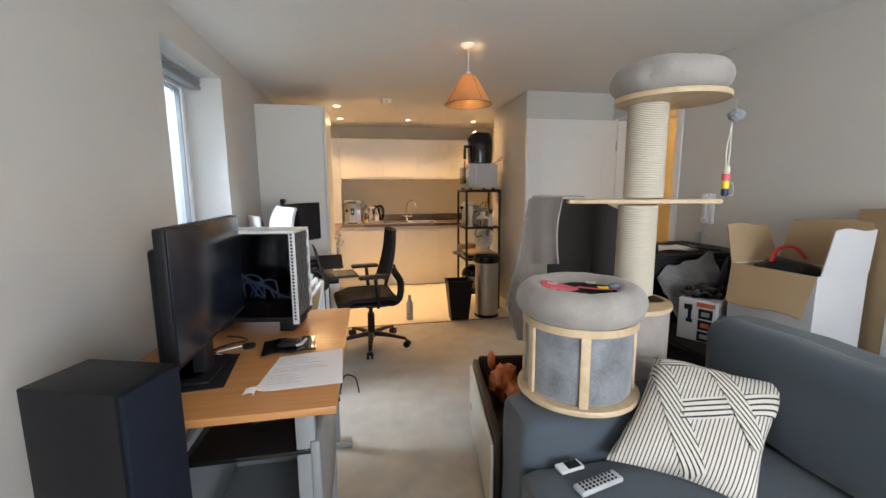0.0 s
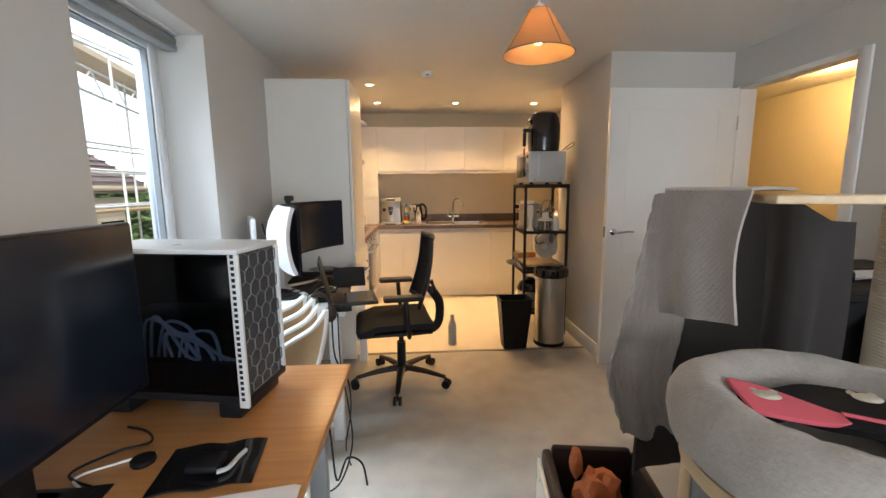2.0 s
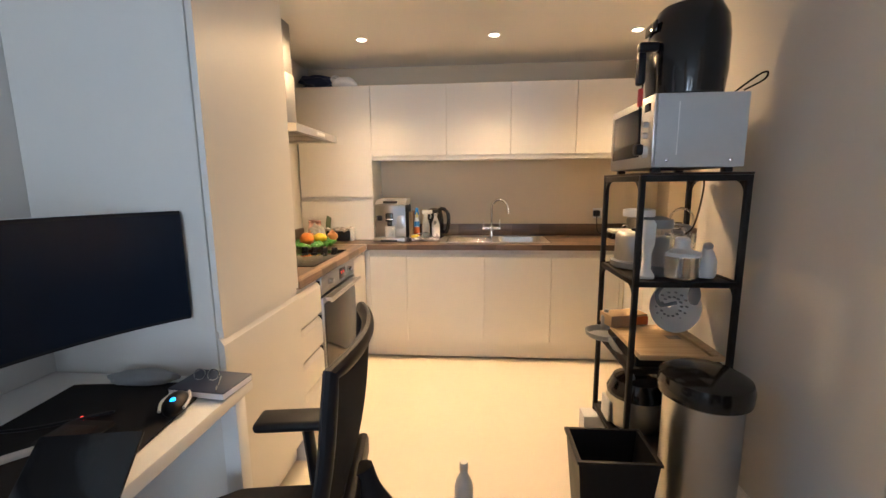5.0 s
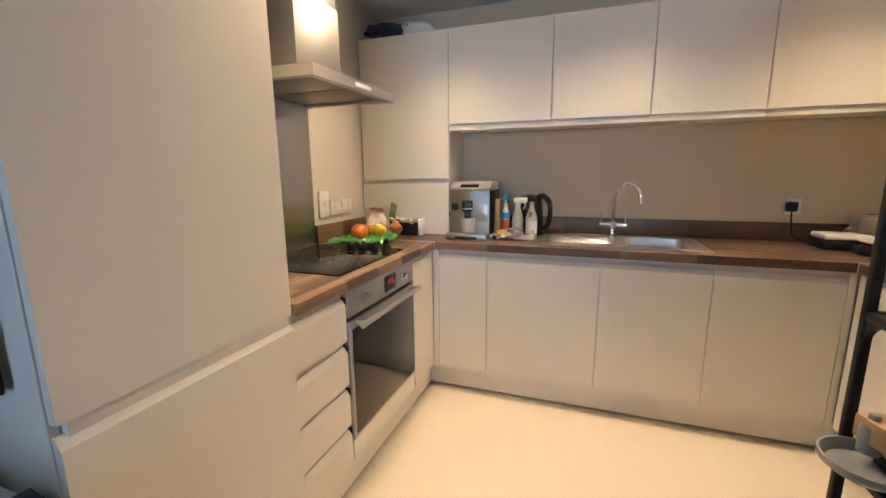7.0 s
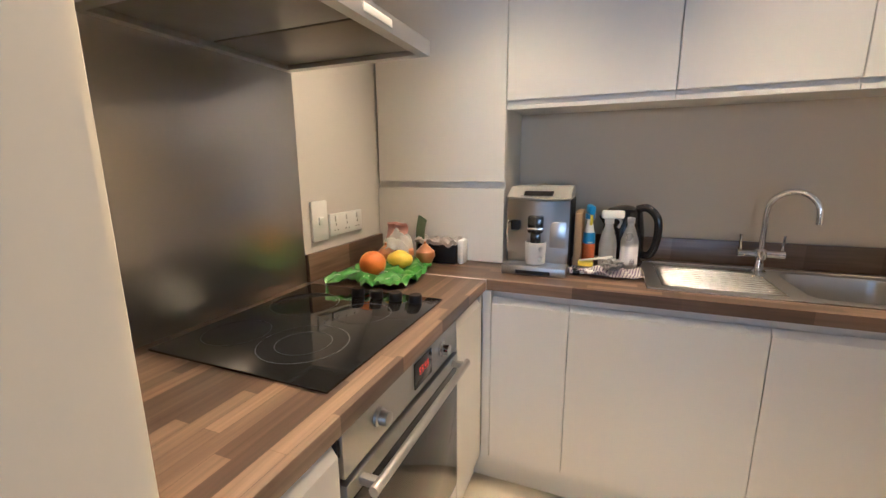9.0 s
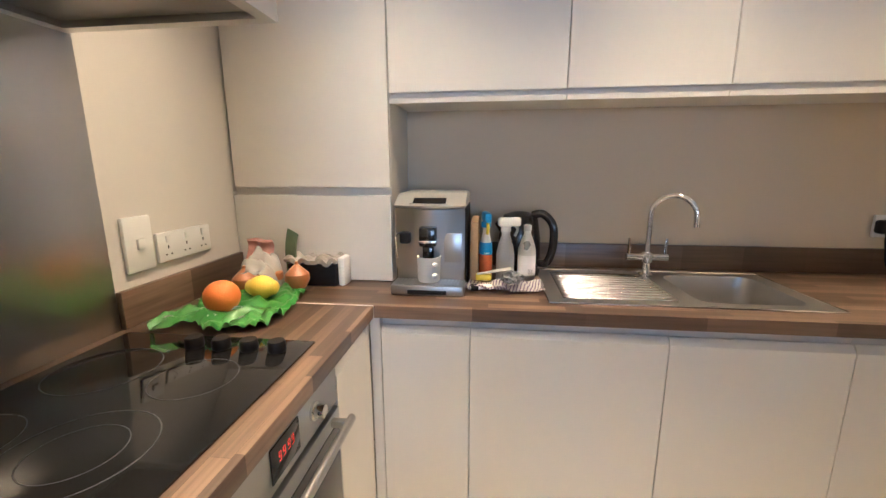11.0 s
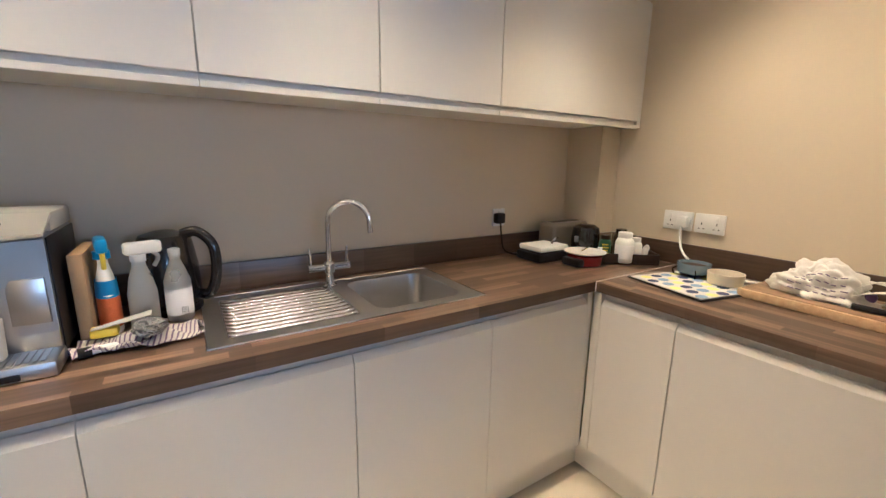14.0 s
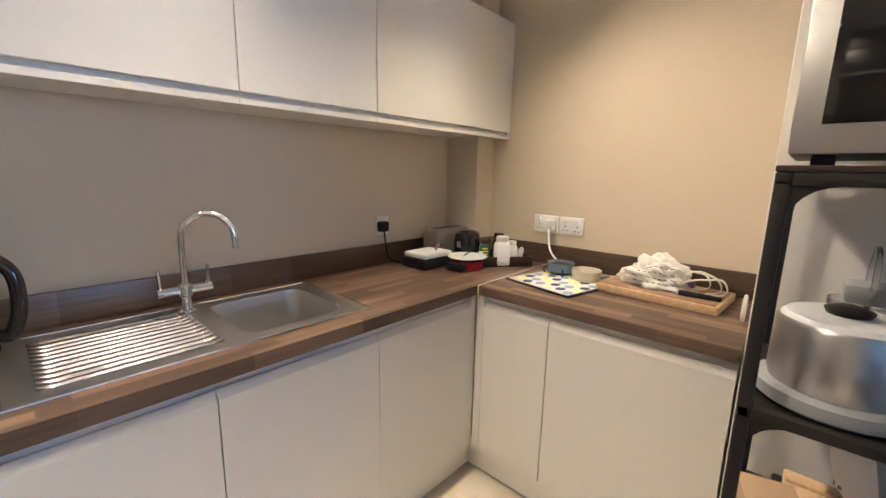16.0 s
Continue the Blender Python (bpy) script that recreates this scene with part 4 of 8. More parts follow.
td = thing("white_table", (-0.37, 3.56, 0), "white laminate table with square white legs", "table")
part("tabletop", box(-0.335, 0.360, -0.53, 0.54, 0.70, 0.737, bevel=0.003), WHT, td)
for x in (-0.30, 0.305):
    for y in (-0.50, 0.51):
        part("leg", box(x - 0.027, x + 0.027, y - 0.027, y + 0.027, 0, 0.70, bevel=0.003), WHT, td)


def office_chair():
    c = thing("office_chair", (0.25, 3.70, 0), "black mesh office chair with armrests on five castors", "office chair", rz=8)
    part("hub", lathe([(0.045, 0.085), (0.05, 0.12), (0.032, 0.135), (0.03, 0.30)], n=24), BLK, c)
    part("gas_lift", lathe([(0.018, 0.29), (0.018, 0.38)], n=16), BLKG, c)
    for i in range(5):
        a = radians(259 + 72 * i)
        ca, sa = math.cos(a), math.sin(a)
        part("star_leg", tube([(0.035 * ca, 0.035 * sa, 0.11), (0.18 * ca, 0.18 * sa, 0.10), (0.32 * ca, 0.32 * sa, 0.078)], [0.028, 0.022, 0.015], 10, flat=0.8), BLK, c)
        w = bmesh.new()
        p = Vector((0.33 * ca, 0.33 * sa, 0.03))
        t = Vector((-sa, ca, 0))
        for s in (-1, 1):
            add_tube(w, [p + t * 0.008 * s, p + t * 0.026 * s], 0.029, 18)
        part("castor", join(w, tube([(0.325 * ca, 0.325 * sa, 0.03), (0.325 * ca, 0.325 * sa, 0.075)], 0.008, 8)), BLK, c)
    bm = box(-0.06, 0.14, -0.12, 0.12, 0.37, 0.425, bevel=0.02, seg=3)
    part("mechanism", bm, BLK, c)

    def seat(u, v):
        x, y = -0.30 + 0.50 * u, -0.24 + 0.48 * v
        e = (2 * v - 1) ** 2
        k = 1 - max(0, abs(2 * v - 1) - 0.75) * 0.25 * (1 if u < 0.2 else 0.5)
        return (x * k, y, 0.455 + 0.018 * e - 0.035 * max(0, 0.25 - u) / 0.25 + 0.006 * math.sin(u * 3))
    part("seat", sheet(seat, 24, 24, 0.035), DKF, c)
    part("seat_pan", box(-0.27, 0.19, -0.225, 0.225, 0.415, 0.436, bevel=0.01), BLK, c)

    def back(u, v):
        y = (-0.215 + 0.43 * u) * (1 - 0.12 * v ** 3)
        x = 0.135 + 0.095 * v + 0.02 * math.sin(v * 3.3) - 0.035 * (2 * u - 1) ** 2
        return (x, y, 0.60 + 0.435 * v)
    part("mesh_back", sheet(back, 16, 20, 0.006), DKF, c)
    edge = [back(u / 10, 0) for u in range(11)] + [back(1, v / 10) for v in range(1, 11)] + [back(1 - u / 10, 1) for u in range(1, 11)] + [back(0, 1 - v / 10) for v in range(1, 10)]
    part("back_frame", tube(edge, 0.014, 10, closed=True, flat=1.3), BLK, c)
    part("back_spine", tube(curve([(0.10, 0, 0.40), (0.20, 0, 0.37), (0.265, 0, 0.42), (0.275, 0, 0.56), (0.22, 0, 0.66), (0.20, 0, 0.72)], 6), 0.024, 12, flat=1.3), BLK, c)
    part("lumbar", box(0.175, 0.205, -0.14, 0.14, 0.66, 0.72, bevel=0.012), BLK, c)
    for s in (-1, 1):
        arm = tube(curve([(0.03, s * 0.16, 0.41), (0.03, s * 0.255, 0.43), (0.02, s * 0.275, 0.52), (0.01, s * 0.27, 0.66)], 6), [0.016] * 19, 10, flat=1.5)
        part("arm_post", arm, BLK, c)
        part("armrest", box(-0.13, 0.12, s * 0.27 - 0.045, s * 0.27 + 0.045, 0.665, 0.695, bevel=0.014, seg=3), BLK, c)
    return c


office_chair()

# computer tower
pc = thing("computer_tower", (-0.29, 2.235, 0.745), "white computer tower with smoked glass side and honeycomb front", "computer", rz=0)
A, Bv = Vector((-0.078, 2.010)), Vector((-0.044, 2.210))
ax = (Bv - A).normalized()
ay = Vector((-ax.y, ax.x))
ang = math.degrees(math.atan2(-ay.y, -ay.x))
pc.matrix_basis = pose(A.x, A.y, 0.745, 0, 0, ang)
DW, DD, PZ0, PZ1 = 0.45, 0.205, 0.045, 0.465
part("shell", boxes([(-DW, 0, 0, DD, PZ1 - 0.014, PZ1), (-DW, 0, DD - 0.006, DD, PZ0 + 0.02, PZ1 - 0.014)], 0.003), WHTM, pc)
part("base_pan", boxes([(-DW, 0, 0, DD, PZ0, PZ0 + 0.02), (-DW, -DW + 0.006, 0.006, DD - 0.006, PZ0 + 0.02, PZ1 - 0.014)], 0.002), BLK, pc)
part("side_glass", box(-DW + 0.004, -0.026, 0.0, 0.004, PZ0 + 0.022, PZ1 - 0.018, bevel=0.001), SMOKE, pc, "smoked glass side panel")
part("front_post", boxes([(-0.025, 0.002, -0.002, 0.008, PZ0 - 0.012, PZ1 - 0.014), (-0.006, 0.002, DD - 0.010, DD - 0.001, PZ0 + 0.02, PZ1 - 0.014)], 0.002), WHTM, pc)
sl = bmesh.new()
for i in range(26):
    add_box(sl, -0.017, -0.008, -0.0035, -0.0015, PZ0 + 0.01 + i * 0.0155, PZ0 + 0.019 + i * 0.0155)
part("vent_slots", sl, BLK, pc, kind="stuff")
hx = bmesh.new()
R = 0.026
rows_ = int((PZ1 - PZ0) / (R * 1.5)) + 1
for r in range(rows_):
    for q in range(5):
        cy_ = 0.012 + q * R * 1.732 + (R * 0.866 if r % 2 else 0)
        cz_ = PZ0 + 0.03 + r * R * 1.5
        if cy_ > DD - 0.015 or cz_ > PZ1 - 0.03:
            continue
        pts = [(-0.004, cy_ + R * math.sin(a), cz_ + R * math.cos(a)) for a in [math.pi / 3 * i for i in range(6)]]
        pts = [(p[0], min(max(p[1], 0.008), DD - 0.01), min(max(p[2], PZ0 + 0.02), PZ1 - 0.016)) for p in pts]
        add_tube(hx, pts, 0.0022, 4, closed=True)
part("honeycomb", hx, pbr("honeycomb_grey", (0.12, 0.12, 0.12), 0.5), pc, kind="stuff")
part("front_panel", box(-0.012, -0.009, 0.009, DD - 0.011, PZ0 + 0.02, PZ1 - 0.014), pbr("mesh_grey", (0.055, 0.06, 0.07), 0.5), pc)
for fx_ in (-0.09, -DW + 0.03):
    part("foot", box(fx_, fx_ + 0.065, 0.0, DD, 0, PZ0, bevel=0.006), BLK, pc)
part("inner_tray", box(-DW + 0.02, -0.03, DD - 0.05, DD - 0.045, PZ0 + 0.02, PZ1 - 0.016), BLK, pc)
part("power_shroud", box(-DW + 0.02, -0.05, 0.03, DD - 0.05, PZ0 + 0.02, PZ0 + 0.10, bevel=0.002), BLKM, pc)
for zc in (0.16, 0.29, 0.40):
    part("fan", tube([(-0.055, 0.02 + 0.08 + 0.052 * math.cos(a), zc + 0.052 * math.sin(a)) for a in [2 * math.pi * i / 28 for i in range(28)]], 0.006, 8, closed=True), GREYP, pc)
random.seed(5)
cb = []
for i in range(7):
    x0 = -0.26 + 0.02 * i
    cb.append(tube(curve([(x0 - 0.08, 0.06, 0.15), (x0 - 0.04 + random.uniform(-0.02, 0.02), 0.03, 0.24 + random.uniform(-0.03, 0.04)), (x0 + 0.05, 0.025, 0.20 + random.uniform(-0.03, 0.05)), (x0 + 0.07 + random.uniform(-0.02, 0.03), 0.04, 0.15)], 8), 0.0042, 6))
part("cable_loops", join(*cb), WHT, pc)
part("graphics_card", box(-0.36, -0.14, 0.04, 0.13, 0.235, 0.275, bevel=0.004), BLK, pc)

# monitors on the desk
mn = thing("large_monitor", (-0.312, 1.645, 0.745), "large black monitor, switched off, on the desk", "monitor")
part("housing", box(-0.012, 0.020, -0.318, 0.318, 0.135, 0.542, bevel=0.006), BLK, mn)
part("screen", box(0.0195, 0.0225, -0.310, 0.310, 0.150, 0.535, bevel=0.001), MONS, mn)
part("stand_post", box(-0.06, -0.012, -0.04, 0.04, 0.0, 0.35, bevel=0.008), BLK, mn)
part("stand_foot", box(-0.12, 0.02, -0.12, 0.12, 0.0, 0.012, bevel=0.004), BLK, mn)
m2 = thing("second_monitor", (-0.42, 1.555, 0.745), "black monitor seen from behind the large one", "monitor")
part("housing", box(-0.018, 0.018, -0.03, 0.26, 0.06, 0.46, bevel=0.012, seg=3), BLK, m2)
part("stand_foot", box(-0.08, 0.08, 0.0, 0.2, 0.0, 0.012, bevel=0.004), BLK, m2)
part("stand_post", box(-0.045, -0.018, 0.07, 0.13, 0.01, 0.3, bevel=0.004), BLK, m2)

# black loudspeaker cabinet
sc = thing("speaker_cabinet", (-0.535, 1.130, 0), "tall matt black loudspeaker cabinet beside the desk", "loudspeaker", rz=-18)
part("cabinet", box(0, 0.245, 0, 0.168, 0.0, 0.955, bevel=0.005), BLK, sc)
part("grille", box(0.246, 0.264, 0.004, 0.164, 0.02, 0.950, bevel=0.006), NAVYF, sc, "dark blue-black cloth grille")

# sofa
so = thing("sofa", (1.25, 0.55, 0), "blue-grey fabric sofa with a square arm", "sofa")
k = so.matrix_basis.inverted()


def soft_box(x0, x1, y0, y1, z0, z1, r=0.05, amp=0.012, seed=0, cuts=14):
    bm = bmesh.new()
    bmesh.ops.create_cube(bm, size=1.0)
    bmesh.ops.subdivide_edges(bm, edges=bm.edges, cuts=cuts, use_grid_fill=True)
    for v in bm.verts:
        s = Vector(((v.co.x + 0.5) * (x1 - x0), (v.co.y + 0.5) * (y1 - y0), (v.co.z + 0.5) * (z1 - z0)))
        d = Vector((x1 - x0, y1 - y0, z1 - z0))
        c = Vector([min(max(s[i], r), d[i] - r) for i in range(3)])
        o = s - c
        if o.length > 1e-6:
            s = c + o.normalized() * min(r, o.length)
        s += Vector((x0, y0, z0))
        n_ = noise.noise_vector(s * 5 + Vector((seed, 0, 0))) * amp
        v.co = s + n_
    return bm


for nm, bm in (("arm", soft_box(0.745, 1.72, 1.32, 1.58, 0.05, 0.59, 0.05, 0.008, 1)), ("seat_base", soft_box(0.76, 1.72, -0.60, 1.32, 0.05, 0.30, 0.03, 0.004, 2)),
               ("seat_cushion", soft_box(0.715, 1.70, 0.35, 1.315, 0.30, 0.455, 0.05, 0.008, 3)), ("seat_cushion", soft_box(0.715, 1.70, -0.62, 0.345, 0.30, 0.455, 0.05, 0.008, 4)),
               ("backrest", soft_box(1.70, 1.92, -0.60, 1.60, 0.05, 0.845, 0.06, 0.010, 5, 18)), ("back_cushion", soft_box(1.60, 1.78, 0.37, 1.54, 0.46, 0.865, 0.08, 0.012, 6))):
    bm.transform(k)
    part(nm, bm, SOFA, so)
for x in (0.80, 1.80):
    for y in (-0.55, 1.54):
        bm = lathe([(0.02, 0), (0.025, 0.06)], (x, y, 0), 12)
        bm.transform(k)
        part("leg", bm, BLK, so)

# striped cushion
cu = thing("striped_cushion", (1.345, 1.23, 0.61), "cream cushion with black stripes leaning on the sofa", "cushion")
ex_ = Vector((0.329, -0.235, -0.036)).normalized()
ey_ = Vector((0.33, 0.197, 0.242))
ey_ = (ey_ - ex_ * ey_.dot(ex_)).normalized()
cu.matrix_basis = Matrix.Translation((1.338, 1.232, 0.592)) @ Matrix((ex_, ey_, ex_.cross(ey_))).transposed().to_4x4()
ST1 = stripes("fine_stripes", (0.66, 0.62, 0.54), (0.05, 0.048, 0.045), 0.0110, 0.30, 14)


def pillow(u, v, s):
    x, y = 2 * u - 1, 2 * v - 1
    p = 0.075 * ((1 - x ** 4) * (1 - y ** 4)) ** 0.45 + 0.004 * noise.noise(Vector((x * 3, y * 3, s)))
    q = 1 - 0.10 * (1 - abs(x) ** 1.5) * abs(y) ** 3 - 0.10 * (1 - abs(y) ** 1.5) * abs(x) ** 3
    return Vector((x * 0.208 * q + y * 0.062, y * 0.222 * q, s * p))


bm = bmesh.new()
N = 22
for s in (1, -1):
    g = [[bm.verts.new(pillow(i / N, j / N, s)) for j in range(N + 1)] for i in range(N + 1)]
    for i in range(N):
        for j in range(N):
            f = (g[i][j], g[i + 1][j], g[i + 1][j + 1], g[i][j + 1])
            bm.faces.new(f if s > 0 else f[::-1])
bmesh.ops.remove_doubles(bm, verts=bm.verts, dist=0.0008)
part("cover", bm, ST1, cu)


def band(a, b, w, lift):
    """A flat striped band across the front of the cushion, from a to b in its own u, v."""
    a, b = Vector(a), Vector(b)
    d = (b - a).normalized()
    n_ = Vector((-d.y, d.x)) * w / 0.48

    def fn(s, t):
        p = a + (b - a) * s + n_ * (t - 0.5)
        q = pillow(min(max(p.x, 0), 1), min(max(p.y, 0), 1), 1)
        return q + Vector((0, 0, lift))
    return sheet(fn, 26, 6, 0.003)


def band_part(a, b, w, lift, count):
    turn = math.degrees(math.atan2(-(b[0] - a[0]), -(b[1] - a[1])))
    m = stripes("band_stripes", (0.66, 0.62, 0.54), (0.03, 0.03, 0.035), w / count, 0.34, turn)
    part("band", band(a, b, w, lift), m, cu)


band_part((0.03, 0.88), (0.60, 0.01), 0.068, 0.003, 5)
band_part((0.05, 0.90), (0.46, 0.965), 0.040, 0.004, 3)
band_part((0.44, 0.97), (0.93, 0.34), 0.056, 0.005, 4)
band_part((0.34, 0.47), (0.66, 0.60), 0.088, 0.003, 5)
band_part((0.74, 0.64), (0.985, 0.76), 0.088, 0.003, 5)

# cat tree
ct = thing("cat_tree", (1.38, 1.74, 0), "wooden cat tree with sisal posts, plush basket and beds", "cat tree")
k = ct.matrix_basis.inverted()


def ctp(nm, bm, m, **kw):
    bm.transform(k)
    return part(nm, bm, m, ct, **kw)


PX, PY = 1.40, 1.745


def rope_post(z0, z1, x, y, r=0.079):
    n_ = int((z1 - z0) / 0.007)
    prof = [(r - 0.004, 0)]
    for i in range(n_):
        zz = (i + 0.0) * (z1 - z0) / n_
        prof += [(r - 0.0025, zz + 0.0005), (r, zz + 0.0035)]
    prof.append((r - 0.004, z1 - z0))
    return lathe(prof, (x, y, z0), 36)


ctp("sisal_post", rope_post(1.345, 1.725, PX, PY), SISAL)
ctp("sisal_post", rope_post(0.93, 1.315, PX - 0.02, PY), SISAL)
ctp("sisal_post", rope_post(0.04, 0.885, PX - 0.02, PY + 0.12, 0.06), SISAL)


def board(x, y, z, rx, ry, t=0.018, turn=0.0):
    bm = lathe([(1.0 - 0.01, 0), (1.0, 0.004), (1.0, t - 0.004), (1 - 0.01, t)], (0, 0, 0), 48)
    for v in bm.verts:
        v.co.x, v.co.y = v.co.x * rx, v.co.y * ry
    bmesh.ops.rotate(bm, verts=bm.verts, matrix=Matrix.Rotation(radians(turn), 3, "Z"))
    bmesh.ops.translate(bm, verts=bm.verts, vec=(x, y, z))
    return bm


ctp("top_board", board(1.450, 1.68, 1.725, 0.210, 0.190, 0.02, -20), BIRCH)
bm = bmesh.new()
add_box(bm, -0.305, 0.29, -0.115, 0.115, 1.322, 1.34, bevel=0.006)
for v in bm.verts:
    v.co.y *= 1 - 0.55 * max(0, abs(v.co.x) / 0.30 - 0.1)
bm.transform(Matrix.Translation((PX - 0.005, PY + 0.0, 0)) @ Matrix.Rotation(radians(-20), 4, "Z"))
ctp("plank", bm, BIRCH)
ctp("platform", join(board(1.30, 1.70, 0.90, 0.19, 0.19), box(1.18, 1.47, 1.62, 1.86, 0.9005, 0.918, bevel=0.004)), BIRCH)
BCX, BCY, BR = 1.030, 1.572, 0.207
ctp("basket_base", board(BCX, BCY, 0.612, BR + 0.02, BR + 0.02, 0.02), BIRCH)
ring = bmesh.new()
vs = []
for r, zz in ((BR + 0.005, 0.888), (BR + 0.005, 0.915), (BR - 0.012, 0.915), (BR - 0.012, 0.888)):
    vs.append([ring.verts.new((BCX + r * math.cos(2 * math.pi * i / 48), BCY + r * math.sin(2 * math.pi * i / 48), zz)) for i in range(48)])
for j in range(4):
    for i in range(48):
        ring.faces.new((vs[j][i], vs[j][(i + 1) % 48], vs[(j + 1) % 4][(i + 1) % 48], vs[(j + 1) % 4][i]))
ctp("basket_ring", ring, BIRCH)
ctp("basket_lining", lathe([(BR - 0.02, 0.0), (BR - 0.012, 0.01), (BR - 0.010, 0.13), (BR - 0.012, 0.255)], (BCX, BCY, 0.632), 48, cap=True), VELVET)
for a in (-112, -22, 68, 158, -172):
    a = radians(a)
    bm = box(-0.016, 0.016, -0.006, 0.006, 0.630, 0.890, bevel=0.003)
    bm.transform(Matrix.Translation((BCX + (BR - 0.004) * math.cos(a), BCY + (BR - 0.004) * math.sin(a), 0)) @ Matrix.Rotation(a + math.pi / 2, 4, "Z"))
    ctp("basket_slat", bm, BIRCH)


def donut(cx, cy, z, R, r, hr, amp=0.02, seed=0, tilt=0.0, sx=1.0):
    bm = bmesh.new()
    rings = []
    n1, n2 = 72, 20
    for i in range(n1):
        a = 2 * math.pi * i / n1
        q = []
        for j in range(n2):
            b = 2 * math.pi * j / n2
            p = Vector((math.cos(a), math.sin(a), 0))
            kk = 1 + amp * 5 * noise.noise(Vector((math.cos(a) * 2.5, math.sin(a) * 2.5, math.sin(b) * 1.2 + seed))) - amp * 6 * max(0, noise.noise(Vector((math.cos(a) * 6, math.sin(a) * 6, math.sin(b) * 1.0 + seed)))) ** 2 * 1.6
            rad = R + r * math.cos(b) * kk
            q.append(bm.verts.new((cx + p.x * rad * sx, cy + p.y * rad, z + hr * math.sin(b) * kk + tilt * p.y)))
        rings.append(q)
    for i in range(n1):
        for j in range(n2):
            bm.faces.new((rings[i][j], rings[(i + 1) % n1][j], rings[(i + 1) % n1][(j + 1) % n2], rings[i][(j + 1) % n2]))
    return bm


ctp("plush_bed", join(donut(BCX - 0.002, BCY, 0.972, 0.180, 0.057, 0.064, 0.016, 1.0), lathe([(0.05, 0.0), (0.175, 0.005), (0.175, 0.015), (0.10, 0.018), (0.01, 0.015)], (BCX, BCY, 0.905), 32)), PLUSH, label="grey plush cat bed in the basket")
ctp("plush_bed", join(donut(1.440, 1.685, 1.803, 0.143, 0.068, 0.062, 0.022, 4.0, 0, 1.06), lathe([(0.05, 0), (0.17, 0.02), (0.01, 0.05)], (1.438, 1.685, 1.745), 32)), PLUSH, label="grey plush bed on the top board")
ctp("box_panel", boxes([(1.17, 1.185, 1.62, 1.86, 0.04, 0.90), (1.455, 1.47, 1.62, 1.86, 0.04, 0.90), (1.185, 1.455, 1.845, 1.86, 0.04, 0.90), (1.185, 1.455, 1.62, 1.635, 0.04, 0.90)], 0.002), PLUSH)
ctp("base_board", box(1.12, 1.60, 1.62, 2.05, 0.0, 0.035, bevel=0.01), BIRCH)

move(ct, 0.004, -0.062)

# shelving unit by the partition
su = thing("shelving_unit", (1.52, 4.75, 0), "black metal shelving unit full of kitchen appliances", "shelving unit")
k = su.matrix_basis.inverted()
SXa, SXb, SYa, SYb, SH = 1.336, 1.718, 4.530, 4.950, 1.375
for x in (SXa, SXb):
    for y in (SYa, SYb):
        bm = box(x - 0.011, x + 0.011, y - 0.011, y + 0.011, 0, SH - 0.011, bevel=0.004)
        bm.transform(k)
        part("post", bm, BLKM, su)
for z in (SH, 0.965, 0.605, 0.22):
    bm = boxes([(SXa - 0.011, SXb + 0.011, SYa - 0.011, SYa + 0.011, z - 0.022, z), (SXa - 0.011, SXb + 0.011, SYb - 0.011, SYb + 0.011, z - 0.022, z), (SXa - 0.011, SXa + 0.011, SYa + 0.011, SYb - 0.011, z - 0.022, z), (SXb - 0.011, SXb + 0.011, SYa + 0.011, SYb - 0.011, z - 0.022, z)], 0.003)
    bm.transform(k)
    part("rail", bm, BLKM, su)
    if z < SH:
        bm = box(SXa + 0.011, SXb - 0.011, SYa + 0.011, SYb - 0.011, z - 0.014, z - 0.004)
    else:
        bm = box(SXa - 0.012, SXb + 0.012, SYa - 0.012, SYb + 0.012, z + 0.0005, z + 0.010, bevel=0.002)
    bm.transform(k)
    part("shelf_board", bm, BLKM if z < SH else LEATHER, su)
    for x in (SXa, SXb):
        for y, t in ((SYa, 1), (SYb, -1)):
            br = bmesh.new()
            R_ = 0.06
            pts = [(x, y + t * (0.011 + R_ * (1 - math.cos(a))), z - 0.022 - R_ * (1 - math.sin(a))) for a in [math.pi / 2 * i / 6 for i in range(7)]]
            V = [[br.verts.new((p[0] + w, p[1], p[2])) for p in pts] + [br.verts.new((x + w, y + t * 0.009, z - 0.018))] for w in (-0.007, 0.007)]
            for i in range(6):
                br.faces.new((V[0][i], V[0][i + 1], V[1][i + 1], V[1][i]))
                br.faces.new((V[0][7], V[0][i + 1], V[0][i]))
                br.faces.new((V[1][7], V[1][i], V[1][i + 1]))
            br.transform(k)
            part("brace", br, BLKM, su)

